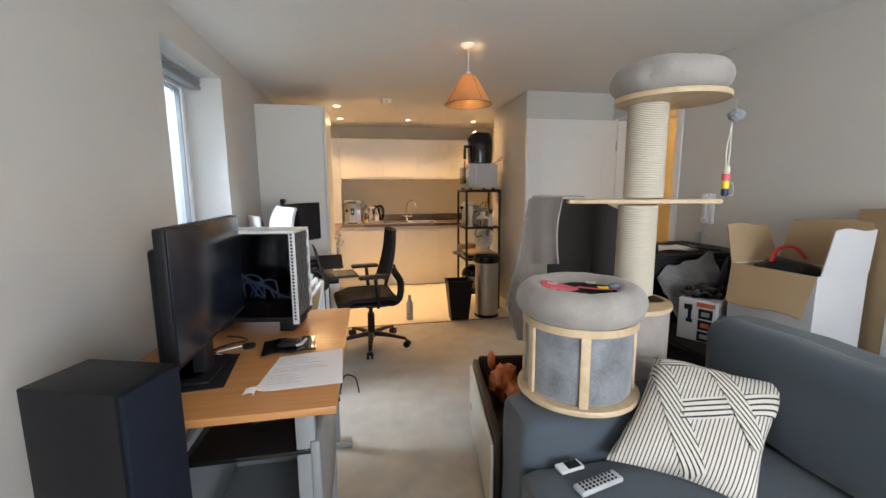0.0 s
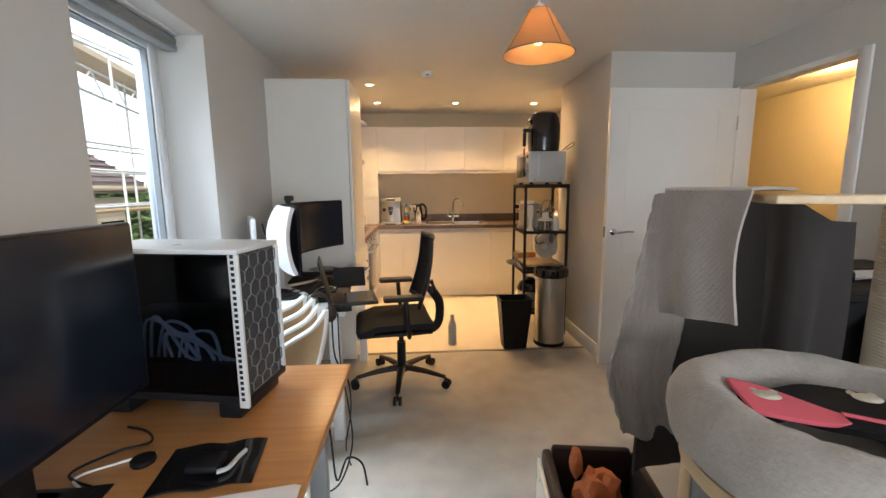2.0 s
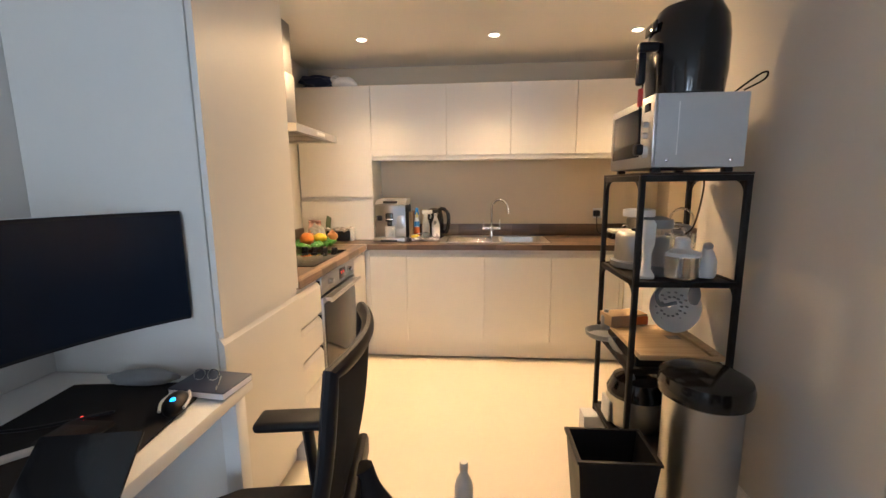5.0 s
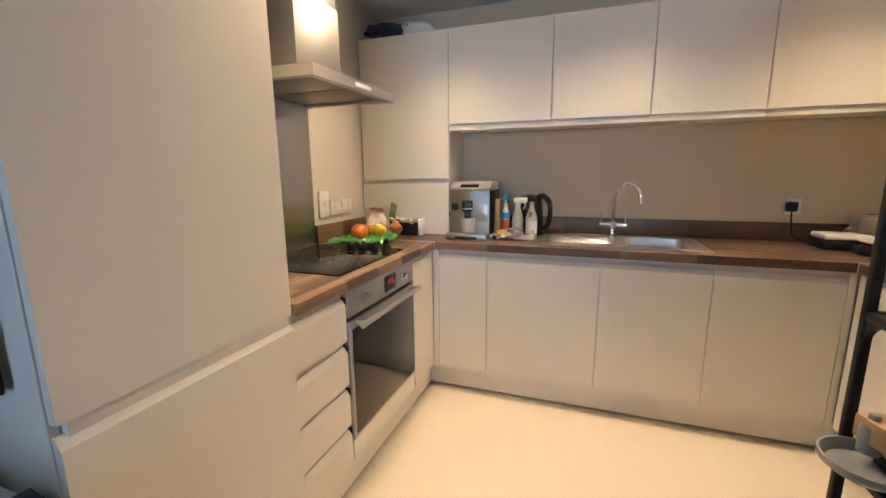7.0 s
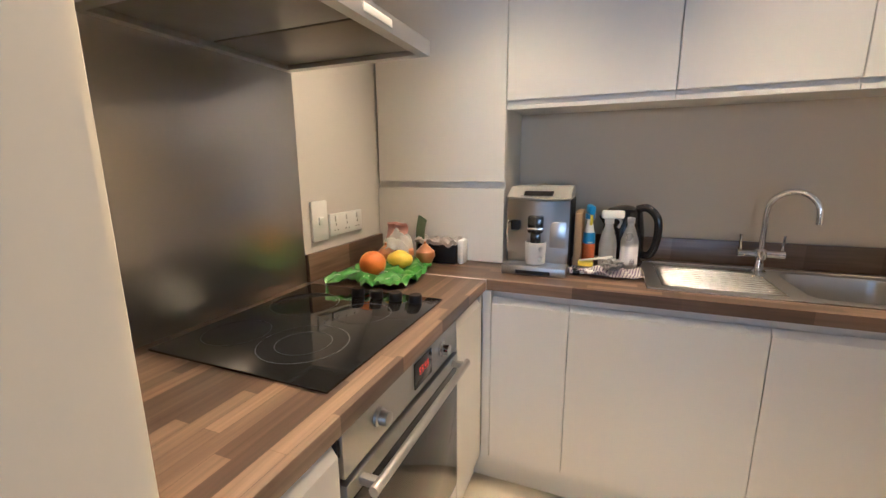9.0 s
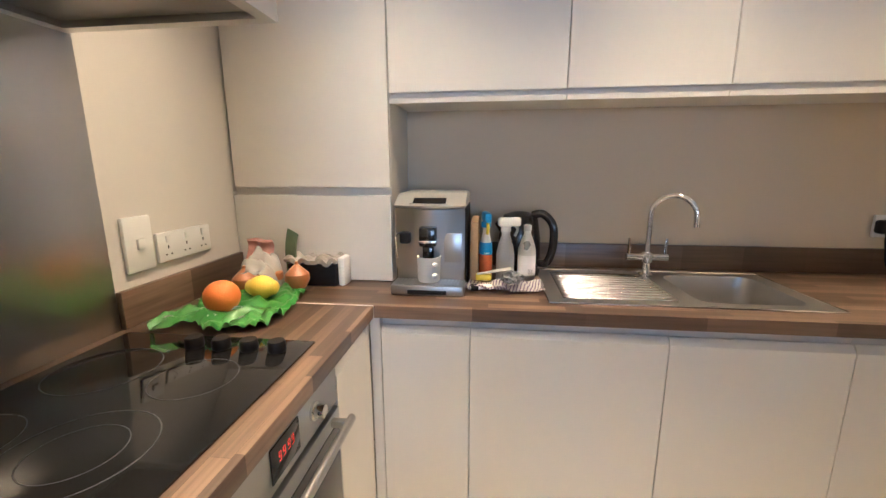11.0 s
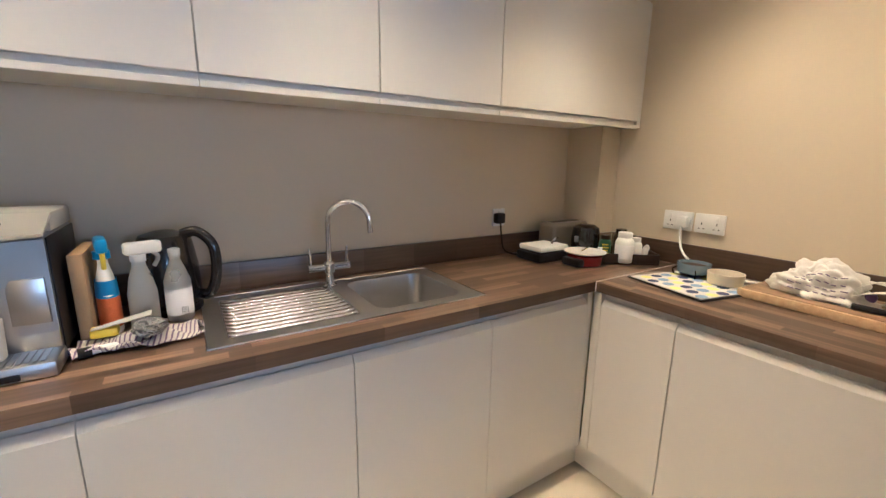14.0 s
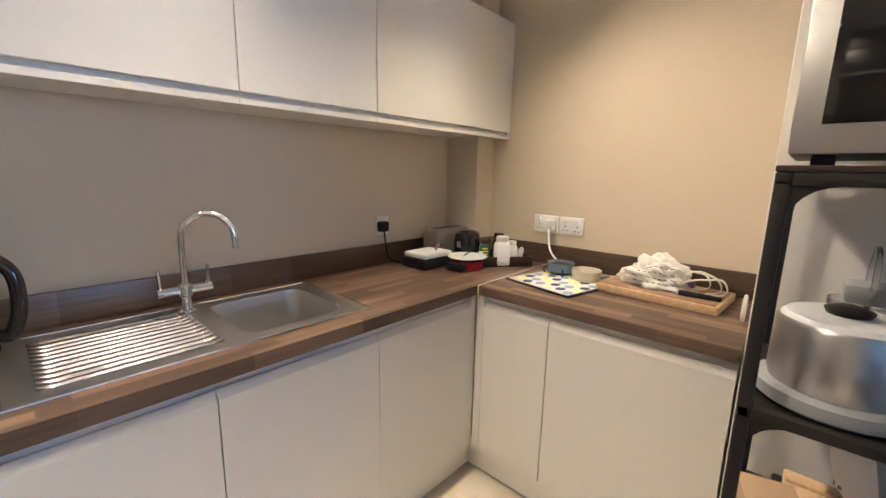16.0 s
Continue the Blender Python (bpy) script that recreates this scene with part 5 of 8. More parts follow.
mw = thing("microwave", (1.53, 4.72, SH + 0.012), "silver microwave oven with a dark glass door on the shelving unit", "microwave")
k = mw.matrix_basis.inverted()
MX0, MX1, MY0, MY1, MZ0, MZ1 = 1.350, 1.678, 4.500, 4.952, SH + 0.028, 1.665
for nm, bm, m in (("case", box(MX0 + 0.012, MX1, MY0, MY1, MZ0, MZ1, bevel=0.005), GREYC), ("front_frame", box(MX0, MX0 + 0.0118, MY0, MY1, MZ0, MZ1, bevel=0.003), STEEL),
                  ("door_glass", box(MX0 - 0.003, MX0, MY0 + 0.115, MY1 - 0.035, MZ0 + 0.045, MZ1 - 0.03, bevel=0.001), BLKGLASS),
                  ("side_trim", box(MX0 + 0.085, MX0 + 0.089, MY0 - 0.0012, MY0 + 0.0002, MZ0 + 0.045, MZ1 - 0.03), WHT),
                  *[("foot", box(x, x + 0.03, y, y + 0.03, SH + 0.0105, MZ0, bevel=0.003), BLK) for x in (MX0 + 0.02, MX1 - 0.05) for y in (MY0 + 0.03, MY1 - 0.06)]):
    bm.transform(k)
    part(nm, bm, m, mw)
for zz, r in ((MZ0 + 0.06, 0.024), (MZ0 + 0.12, 0.012), (MZ0 + 0.16, 0.012)):
    bm = lathe([(r, 0), (r * 0.92, 0.018), (r * 0.6, 0.02)], n=20)
    bmesh.ops.rotate(bm, verts=bm.verts, matrix=Matrix.Rotation(radians(-90), 3, "Y"))
    bmesh.ops.translate(bm, verts=bm.verts, vec=(MX0, MY0 + 0.055, zz))
    bm.transform(k)
    part("knob", bm, GREYC, mw)
bm = boxes([(MX0 - 0.002, MX0, MY0 + 0.03, MY0 + 0.085, MZ1 - 0.055, MZ1 - 0.025)], 0.001)
bm.transform(k)
part("display", bm, BLKGLASS, mw)
for x in (MX0 + 0.055, MX1 - 0.05):
    bm = lathe([(0.006, 0), (0.006, 0.003), (0.003, 0.004)], n=12)
    bmesh.ops.rotate(bm, verts=bm.verts, matrix=Matrix.Rotation(radians(90), 3, "X"))
    bmesh.ops.translate(bm, verts=bm.verts, vec=(x, MY0, MZ0 + 0.025))
    bm.transform(k)
    part("screw", bm, CHROME, mw)

af = thing("air_fryer", (1.525, 4.67, 1.666), "rounded black air fryer standing on top of the microwave", "air fryer")
bm = lathe([(0.118, 0), (0.130, 0.012), (0.138, 0.10), (0.137, 0.22), (0.128, 0.29), (0.105, 0.335), (0.06, 0.355), (0.01, 0.36)], n=40)
for v in bm.verts:
    a = math.atan2(v.co.y, v.co.x)
    q = 1 + 0.05 * abs(math.sin(2 * a))
    v.co.x, v.co.y = v.co.x * q, v.co.y * q
part("body", bm, BLKG, af)
part("handle", join(box(-0.205, -0.13, -0.075, -0.04, 0.17, 0.205, bevel=0.01), box(-0.205, -0.175, -0.075, -0.04, 0.05, 0.17, bevel=0.01)), BLK, af)
part("display", box(-0.142, -0.134, -0.05, 0.05, 0.25, 0.29, bevel=0.003), BLKGLASS, af)

bn = thing("pedal_bin", (1.515, 4.33, 0), "tall round brushed steel bin with a black lid", "bin")
part("drum", lathe([(0.126, 0.03), (0.126, 0.60)], n=48), STEELV, bn)
part("foot_ring", lathe([(0.130, 0.0), (0.132, 0.006), (0.130, 0.032), (0.120, 0.034)], n=40), BLK, bn)
part("lid", lathe([(0.132, 0.60), (0.146, 0.61), (0.149, 0.650), (0.142, 0.675), (0.11, 0.692), (0.01, 0.698)], n=48), BLKG, bn)

bx = thing("waste_basket", (1.185, 4.27, 0), "square tapered black plastic waste basket, empty", "bin")
bm = bmesh.new()
lv = []
for hx_, z in ((0.085, 0.0), (0.12, 0.425), (0.126, 0.425), (0.126, 0.435), (0.112, 0.435), (0.080, 0.01)):
    lv.append([bm.verts.new((hx_ * sx_ * 1.1, hx_ * sy_ * 0.8, z)) for sx_, sy_ in ((1, 1), (-1, 1), (-1, -1), (1, -1))])
for a, b in zip(lv, lv[1:]):
    for i in range(4):
        bm.faces.new((a[i], a[(i + 1) % 4], b[(i + 1) % 4], b[i]))
bm.faces.new(lv[0][::-1])
bm.faces.new(lv[-1])
part("tub", bm, BLK, bx, sharp=20)

# curved monitor on the white table
um = thing("curved_monitor", (-0.42, 3.53, 0.737), "curved ultrawide monitor with white back, off", "monitor")
k = um.matrix_basis.inverted()
RAD = 0.85


def arc(off, v, t):
    a = (t - 0.5) * 1.45
    return (0.0 + RAD - (RAD + off) * math.cos(a) - 0.405, 3.53 + (RAD + off) * math.sin(a), v)


for nm, o, m, za, zb, th in (("screen", 0.0, MONS, 0.945, 1.265, 0.003), ("housing", 0.008, BLK, 0.935, 1.275, 0.008)):
    bm = sheet(lambda u, v, o=o, za=za, zb=zb: arc(o, za + (zb - za) * v, u), 40, 1, th)
    bm.transform(k)
    part(nm, bm, m, um)
bm = sheet(lambda u, v: arc(0.022 + 0.062 * math.sin(math.pi * v) ** 0.8 * min(1, 4 * min(u, 1 - u) + 0.55), 0.94 + 0.33 * v, 0.012 + 0.976 * u), 40, 8, 0.02)
bm.transform(k)
part("back_shell", bm, WHT, um)
part("stand_post", box(-0.07, -0.035, -0.03, 0.03, 0.0, 0.35, bevel=0.006), GREYC, um)
part("stand_foot", join(tube([(-0.05, 0, 0.01), (0.14, -0.20, 0.008)], 0.012, 10), tube([(-0.05, 0, 0.01), (0.14, 0.20, 0.008)], 0.012, 10)), GREYC, um)
wc = thing("webcam", (-0.40, 3.50, 1.277), "small black webcam clipped to the curved monitor", "webcam")
part("body", box(-0.015, 0.02, -0.045, 0.045, 0.012, 0.045, bevel=0.008), BLK, wc)
part("clip", box(-0.015, 0.01, -0.02, 0.02, 0.0, 0.013, bevel=0.003), BLK, wc)

# ---- on the kitchen worktop ----
WZ = WT + 0.001


def at_thing(t):
    return t.matrix_basis.inverted()


def put(nm, bm, m, t, **kw):
    """A part given in world coordinates under a thing."""
    bm.transform(at_thing(t))
    return part(nm, bm, m, t, **kw)


cm = thing("coffee_machine", (0.045, 6.17, WZ), "stainless steel bean-to-cup coffee machine with a white mug", "coffee machine")
part("body", box(-0.118, 0.118, -0.10, 0.17, 0.012, 0.285, bevel=0.010), STEELV, cm)
for sx in (-0.1205, 0.117):
    part("side_panel", box(sx, sx + 0.0035, -0.09, 0.165, 0.02, 0.28, bevel=0.001), BLK, cm)
fr = sheet(lambda u, v: (-0.118 + 0.236 * u, -0.104 - 0.028 * math.sin(math.pi * u) * (0.25 + 0.75 * v), 0.075 + 0.205 * v), 20, 10, 0.006)
part("front_panel", fr, STEELV, cm)
tpn = sheet(lambda u, v: (-0.120 + 0.240 * u, -0.108 - 0.030 * math.sin(math.pi * u) * (1 - v) + 0.085 * v, 0.288 + 0.036 * v), 20, 6, 0.008)
part("control_panel", tpn, pbr("satin_silver", (0.60, 0.60, 0.61), 0.3, 0.7, 0.04, 10, 90, 0.03), cm)
part("lid", box(-0.118, 0.118, -0.022, 0.17, 0.283, 0.328, bevel=0.008), GREYC, cm)
part("display", sheet(lambda u, v: (-0.055 + 0.11 * u, -0.118 - 0.004 * math.sin(math.pi * u) + 0.035 * v, 0.2995 + 0.014 * v), 8, 2, 0.002), BLKGLASS, cm)
sp_ = part("spout_block", box(-0.028, 0.028, -0.165, -0.12, 0.16, 0.225, bevel=0.006), BLKG, cm)
part("spout_ring", box(-0.031, 0.031, -0.168, -0.12, 0.172, 0.182, bevel=0.003), CHROME, sp_)
part("nozzle", box(-0.018, 0.018, -0.155, -0.125, 0.115, 0.16, bevel=0.004), BLKG, sp_)
part("steam_knob", box(-0.098, -0.062, -0.145, -0.11, 0.165, 0.205, bevel=0.008), BLK, cm)
part("steam_pipe", tube(curve([(-0.10, -0.13, 0.20), (-0.108, -0.15, 0.19), (-0.106, -0.15, 0.12)], 5), 0.004, 8), CHROME, cm)
part("service_door", box(0.050, 0.112, -0.121, -0.115, 0.10, 0.20, bevel=0.002), STEELV, cm)
part("drip_tray", box(-0.122, 0.122, -0.185, -0.09, 0.0, 0.035, bevel=0.006), STEELD, cm)
part("tray_grid", boxes([(-0.105 + i * 0.0125, -0.098 + i * 0.0125, -0.175, -0.105, 0.035, 0.0375) for i in range(17)]), STEELD, cm)
# Raised black block; the shade of a grip hollow is put into its colour
part("tray_recess_shade", box(-0.065, 0.065, -0.189, -0.184, 0.006, 0.02, bevel=0.002), BLK, cm)
mg = thing("mug", (0.045, 6.04, WZ + 0.038), "white ceramic mug on the coffee machine tray", "mug")
part("cup", lathe([(0.034, 0), (0.037, 0.004), (0.040, 0.085), (0.036, 0.085), (0.033, 0.008)], n=32), CARDW, mg)
for zz in (0.025, 0.062):
    part("handle_stub", blob((0.026, -0.036, zz), 0.010, 0.010, 0.010, 2), CARDW, mg)

bxs = thing("cardboard_box", (0.183, 6.25, WZ), "brown cardboard packet beside the coffee machine", "box")
part("carton", box(-0.006, 0.022, -0.10, 0.10, 0, 0.225, bevel=0.002), CARD, bxs)


def spray_bottle(at, body, trig, cap, h, label, rz, tilt=0):
    s = thing("spray_bottle", at, label, "spray bottle", "cleaning bottles", rz)
    part("bottle", lathe([(0.030, 0), (0.034, 0.006), (0.034, h * 0.42), (0.026, h * 0.60), (0.016, h * 0.72), (0.015, h * 0.80)], n=28, sy=0.7), body, s)
    part("collar", lathe([(0.018, h * 0.78), (0.018, h * 0.86)], n=20), cap, s)
    part("spray_head", box(-0.055, 0.03, -0.013, 0.013, h * 0.86, h * 1.0, bevel=0.008), cap, s)
    part("trigger", tube(curve([(-0.035, 0, h * 0.87), (-0.045, 0, h * 0.80), (-0.034, 0, h * 0.70)], 4), 0.0055, 8), trig, s)
    return s


s1 = spray_bottle((0.232, 6.215, WZ), WHT, YELLOW, BLUE, 0.255, "white spray bottle with blue head and orange label", 100)
part("label_band", lathe([(0.0345, 0.02), (0.0345, 0.10)], n=28, sy=0.72, cap=False), RUST, s1)
part("label_band", lathe([(0.0342, 0.10), (0.0318, 0.145)], n=28, sy=0.72, cap=False), BLUE, s1)
part("red_nozzle", blob((0.032, 0, 0.238), 0.012, 0.012, 0.014, 2), RED, s1)
s2 = spray_bottle((0.305, 6.215, WZ), FROST, FROST, WHT, 0.235, "clear plastic spray bottle with white head", 195)
for i in range(3):
    part("print_line", box(-0.018, 0.018, -0.0250, -0.0243, 0.05 + i * 0.012, 0.054 + i * 0.012), INK, s2)
ke = thing("kettle", (0.362, 6.335, WZ), "black plastic electric kettle", "kettle")
part("base", lathe([(0.082, 0), (0.084, 0.012), (0.072, 0.02)], n=32), BLK, ke)
part("body", lathe([(0.076, 0.022), (0.084, 0.04), (0.081, 0.14), (0.070, 0.215), (0.062, 0.232), (0.03, 0.243), (0.01, 0.246)], n=36), BLKG, ke)
part("handle", tube(curve([(0.045, -0.02, 0.232), (0.085, -0.03, 0.238), (0.122, -0.045, 0.195), (0.124, -0.045, 0.11), (0.105, -0.035, 0.05), (0.075, -0.02, 0.045)], 6), 0.012, 12, flat=1.3), BLKG, ke)
part("spout", tube([(-0.05, 0.0, 0.16), (-0.088, 0.0, 0.205)], [0.022, 0.014], 12), BLKG, ke)
wb_ = thing("plastic_bottle", (0.385, 6.235, WZ), "clear plastic bottle with a white printed label", "bottle")
part("bottle", lathe([(0.030, 0), (0.033, 0.005), (0.033, 0.115), (0.020, 0.155), (0.0125, 0.175), (0.0125, 0.19)], n=28), FROST, wb_)
part("cap", lathe([(0.0145, 0.185), (0.0145, 0.205), (0.010, 0.207)], n=20), GREYC, wb_)
part("label_band", lathe([(0.0336, 0.02), (0.0336, 0.095)], n=28, cap=False), PAPER, wb_)
part("barcode", boxes([(0.004 + i * 0.0035, 0.0055 + i * 0.0035, -0.0345, -0.0338, 0.026, 0.045) for i in range(5)]), INK, wb_)
clo = thing("cleaning_cloth", (0.30, 6.09, WZ), "white and purple patterned cleaning cloth, crumpled", "cloth")


def cloth_fn(seed, w, d, h):
    def fn(u, v):
        x, y = (u - 0.5) * w, (v - 0.5) * d
        return (x + 0.008 * math.sin(v * 7 + seed), y + 0.008 * math.sin(u * 9), 0.006 + h * abs(noise.noise(Vector((u * 3.5 + seed, v * 3.0, seed)))) * 2)
    return fn


part("cloth", sheet(cloth_fn(2.0, 0.26, 0.085, 0.022), 26, 12, 0.003), stripes("cloth_print", (0.50, 0.47, 0.46), (0.16, 0.12, 0.20), 0.010, 0.35, 20), clo)
spn = thing("sponge", (0.228, 6.13, WZ + 0.022), "yellow kitchen sponge on the cloth", "sponge")
part("foam", box(-0.028, 0.028, -0.018, 0.018, 0, 0.022, bevel=0.005), YELLOW, spn)
wr = thing("wire_scourer", (0.325, 6.055, WZ + 0.030), "steel wire scourer on the cloth", "scourer")
random.seed(8)
pts = []
for i in range(420):
    d = Vector((random.gauss(0, 1), random.gauss(0, 1), random.gauss(0, 1))).normalized()
    r = 0.030 * (0.75 + 0.3 * random.random())
    pts.append((d.x * r * 1.25, d.y * r, 0.022 + d.z * r * 0.72))
part("wire_ball", tube(curve(pts, 3), 0.0013, 4), STEELD, wr)
part("core", blob((0, 0, 0.022), 0.034, 0.028, 0.021, 3, 0.5, 12, 3), GREYP, wr)
brs = thing("dish_brush", (0.21, 6.06, WZ + 0.012), "white and black dish brush lying down", "brush")
part("handle", tube([(-0.02, 0.0, 0.0), (0.03, 0.01, 0.002), (0.09, 0.015, 0.004)], [0.010, 0.008, 0.006], 10), WHT, brs)
part("head", tube([(-0.025, 0, 0), (0.0, 0.005, 0)], 0.0125, 12), BLK, brs)
spt = thing("steel_spatula", (0.255, 6.13, WZ + 0.045), "flat metal fish slice lying over the sponge", "utensil")
part("blade", sheet(lambda u, v: (-0.05 + 0.12 * u, -0.02 + 0.045 * v * (0.4 + 0.6 * u), 0.0 + 0.018 * u), 6, 3, 0.002), GREYC, spt)

# fruit and packets in the corner
gb_ = thing("green_carrier_bag", (-0.49, 5.80, WZ), "flattened green plastic shopping bag with white print under fruit", "plastic bag")


def bagfn(u, v):
    x, y = (u - 0.5) * 0.30, (v - 0.5) * 0.34
    e = max(abs(2 * u - 1), abs(2 * v - 1))
    z = 0.005 + 0.036 * abs(noise.noise(Vector((u * 5.5, v * 5.5, 2.2)))) + 0.016 * (1 - e) ** 0.5 + 0.030 * max(0, e - 0.6) * abs(noise.noise(Vector((u * 9, v * 9, 7)))) * 3 + 0.004 * noise.noise(Vector((u * 22, v * 22, 3)))
    r = 1 - 0.20 * noise.noise(Vector((u * 4, v * 4, 9.0)))
    return (x * r + 0.02 * math.sin(v * 5), y * r, z)


part("film", sheet(bagfn, 44, 44, 0.0012), GREEN, gb_, sharp=25)
pr = bmesh.new()
for i in range(9):
    u, v = 0.15 + 0.08 * i, 0.10 + 0.06 * ((i * 3) % 4)
    p = Vector(bagfn(u, v)) + Vector((0, 0, 0.003))
    add_tube(pr, [p + Vector((0.010 * math.cos(a), 0.010 * math.sin(a), 0)) for a in [2 * math.pi * j / 10 for j in range(7)]], 0.0016, 4)
part("print", pr, WHT, gb_, kind="stuff")
for nm, p, r, m, lb in (("orange", (-0.500, 5.735, WZ + 0.060), 0.049, ORANGE, "ripe orange on the green bag"), ("lemon", (-0.450, 5.855, WZ + 0.054), 0.038, LEMON, "yellow lemon on the green bag")):
    bm = bmesh.new()
    bmesh.ops.create_uvsphere(bm, u_segments=32, v_segments=20, radius=1)
    for v in bm.verts:
        q = v.co.copy()
        e = (1.22 if nm == "lemon" else 1.0) if abs(q.x) > 0.8 else 1.0
        v.co = Vector((q.x * r * (1.15 if nm == "lemon" else 1) * e, q.y * r, q.z * r * 0.95)) * (1 + 0.01 * noise.noise(q * 3))
    part(nm, bm, m, None, lb, "fruit", "fruit on the bag", "", p)
for i, p in enumerate(((-0.40, 5.985, WZ + 0.05), (-0.50, 5.995, WZ + 0.05), (-0.555, 5.93, WZ + 0.045))):
    bm = lathe([(0.003, -0.034), (0.022, -0.028), (0.034, -0.005), (0.032, 0.012), (0.016, 0.028), (0.005, 0.038), (0.004, 0.046)], n=24)
    for v in bm.verts:
        v.co *= 1.22
    part("onion", bm, ONION, None, "brown onion in a thin clear bag", "onion", "onions in the corner", "", p)
pk = thing("snack_packet", (-0.56, 6.04, WZ), "pink foil food packet standing against the cabinet", "packet")
part("pouch", sheet(lambda u, v: (-0.05 + 0.10 * u, 0.015 * math.sin(u * 6) + 0.012 * math.sin(v * 9), 0.005 + 0.16 * v), 14, 14, 0.018), pbr("pink_foil", (0.42, 0.22, 0.18), 0.4, 0, 0.25, 16, 60, 0.5), pk)
p2 = thing("green_packet", (-0.475, 6.08, WZ), "tall dark green paper packet against the cabinet", "packet")
part("pouch", sheet(lambda u, v: (-0.018 + 0.036 * u + 0.02 * v, 0.008 * math.sin(v * 7), 0.003 + 0.20 * v * (1 - 0.1 * u)), 8, 12, 0.012), pbr("green_paper", (0.10, 0.14, 0.07), 0.6, 0, 0.4, 16, 60, 0.4), p2)
p3 = thing("clear_bag", (-0.54, 5.96, WZ), "crumpled clear plastic bag over the onions", "plastic bag")
part("film", sheet(lambda u, v: (-0.06 + 0.14 * u, -0.05 + 0.10 * v, 0.085 + 0.03 * noise.noise(Vector((u * 4, v * 4, 1))) - 0.10 * (2 * u - 1) ** 4 + 0.05 * v), 22, 22, 0.001), FILM, p3, sharp=25)
bk = thing("black_box", (-0.375, 6.085, WZ), "small black box with a white towelling cloth on top", "box")
part("case", box(-0.095, 0.085, -0.035, 0.04, 0, 0.082, bevel=0.008), BLK, bk)
part("cloth", sheet(lambda u, v: (-0.10 + 0.19 * u, -0.04 + 0.085 * v, 0.090 + 0.012 * noise.noise(Vector((u * 9, v * 5, 4))) + 0.008 * math.sin(u * 22)), 40, 10, 0.014), PLUSH, bk)
tg = thing("roll_of_tags", (-0.275, 6.09, WZ), "white plastic packet beside the black box", "packet")
part("pouch", box(-0.012, 0.016, -0.03, 0.035, 0, 0.105, bevel=0.010), WHT, tg)

# corner by the pipe: toaster, tray, jars, bowls
pg = thing("black_plug", (1.725, BY - 0.013, 1.10), "black mains plug and cable in the wall socket", "plug")
part("plug_body", box(-0.026, 0.026, -0.040, -0.001, -0.026, 0.026, bevel=0.010), BLK, pg)
part("cable", tube(curve([(0, -0.03, -0.02), (0.0, -0.04, -0.08), (0.01, -0.05, -0.15), (0.06, -0.06, -0.178), (0.12, -0.10, -0.181)], 6), 0.004, 8), BLK, pg)
pw = thing("white_plug", (KX - 0.014, 5.865, 1.115), "white mains plug and cable in the wall socket", "plug")
part("plug_body", box(-0.040, -0.001, -0.024, 0.024, -0.024, 0.024, bevel=0.008), WHT, pw)
part("cable", tube(curve([(-0.035, 0, -0.02), (-0.06, -0.03, -0.12), (-0.10, -0.12, -0.17), (-0.09, -0.25, -0.195), (-0.06, -0.45, -0.196), (-0.10, -0.62, -0.19), (-0.14, -0.70, -0.19), (-0.12, -0.74, -0.18)], 8), 0.005, 8), WHT, pw)
hk = thing("cable_coil", (2.02, 5.02, WZ), "white cable loop hanging at the worktop end", "cable")
part("coil", tube([(0.035 * math.cos(a), 0, 0.01 + 0.04 + 0.04 * math.sin(a)) for a in [2 * math.pi * i / 24 for i in range(24)]], 0.005, 8, closed=True), WHT, hk)

to = thing("toaster", (2.08, 6.33, WZ), "olive metal long slot toaster in the corner", "toaster")
part("shell", box(-0.13, 0.13, -0.06, 0.055, 0.012, 0.165, bevel=0.022, seg=4), KHAKI, to)
part("slot", box(-0.10, 0.10, -0.018, 0.018, 0.1645, 0.1665, bevel=0.001), BLK, to)
part("foot_plate", box(-0.12, 0.12, -0.05, 0.05, 0, 0.012), BLK, to)
kt = thing("black_canister", (2.095, 6.20, WZ), "gloss black rounded end of a small appliance", "appliance")
part("body", lathe([(0.062, 0), (0.067, 0.01), (0.068, 0.10), (0.061, 0.148), (0.040, 0.162), (0.01, 0.165)], n=32), BLKG, kt)
part("button", box(-0.070, -0.062, -0.012, 0.012, 0.08, 0.11, bevel=0.003), GREYP, kt)
gl = thing("contact_grill", (1.875, 6.27, WZ), "closed black and white contact grill", "grill")
part("lower_plate", box(-0.10, 0.11, -0.08, 0.08, 0.0, 0.045, bevel=0.012), BLK, gl)
part("upper_plate", box(-0.09, 0.10, -0.075, 0.075, 0.048, 0.074, bevel=0.010), WHT, gl)
part("handle", tube(curve([(-0.02, -0.07, 0.09), (-0.01, -0.08, 0.112), (0.03, -0.06, 0.112)], 5), 0.005, 8), CHROME, gl)
pt = thing("red_dish", (1.965, 6.095, WZ), "red enamel dish with a white plate on top", "dish")
part("dish", lathe([(0.060, 0), (0.078, 0.005), (0.082, 0.045), (0.078, 0.045), (0.058, 0.01)], n=36), DKRED, pt)
part("dish_side", box(-0.10, -0.05, -0.05, 0.05, 0, 0.04, bevel=0.012), BLK, pt)
part("plate", lathe([(0.050, 0.047), (0.092, 0.058), (0.095, 0.062), (0.090, 0.062), (0.050, 0.053), (0.01, 0.052)], n=40), CARDW, pt)
part("cutlery", tube([(-0.04, -0.01, 0.066), (0.05, 0.02, 0.072)], 0.004, 8), CHROME, pt)
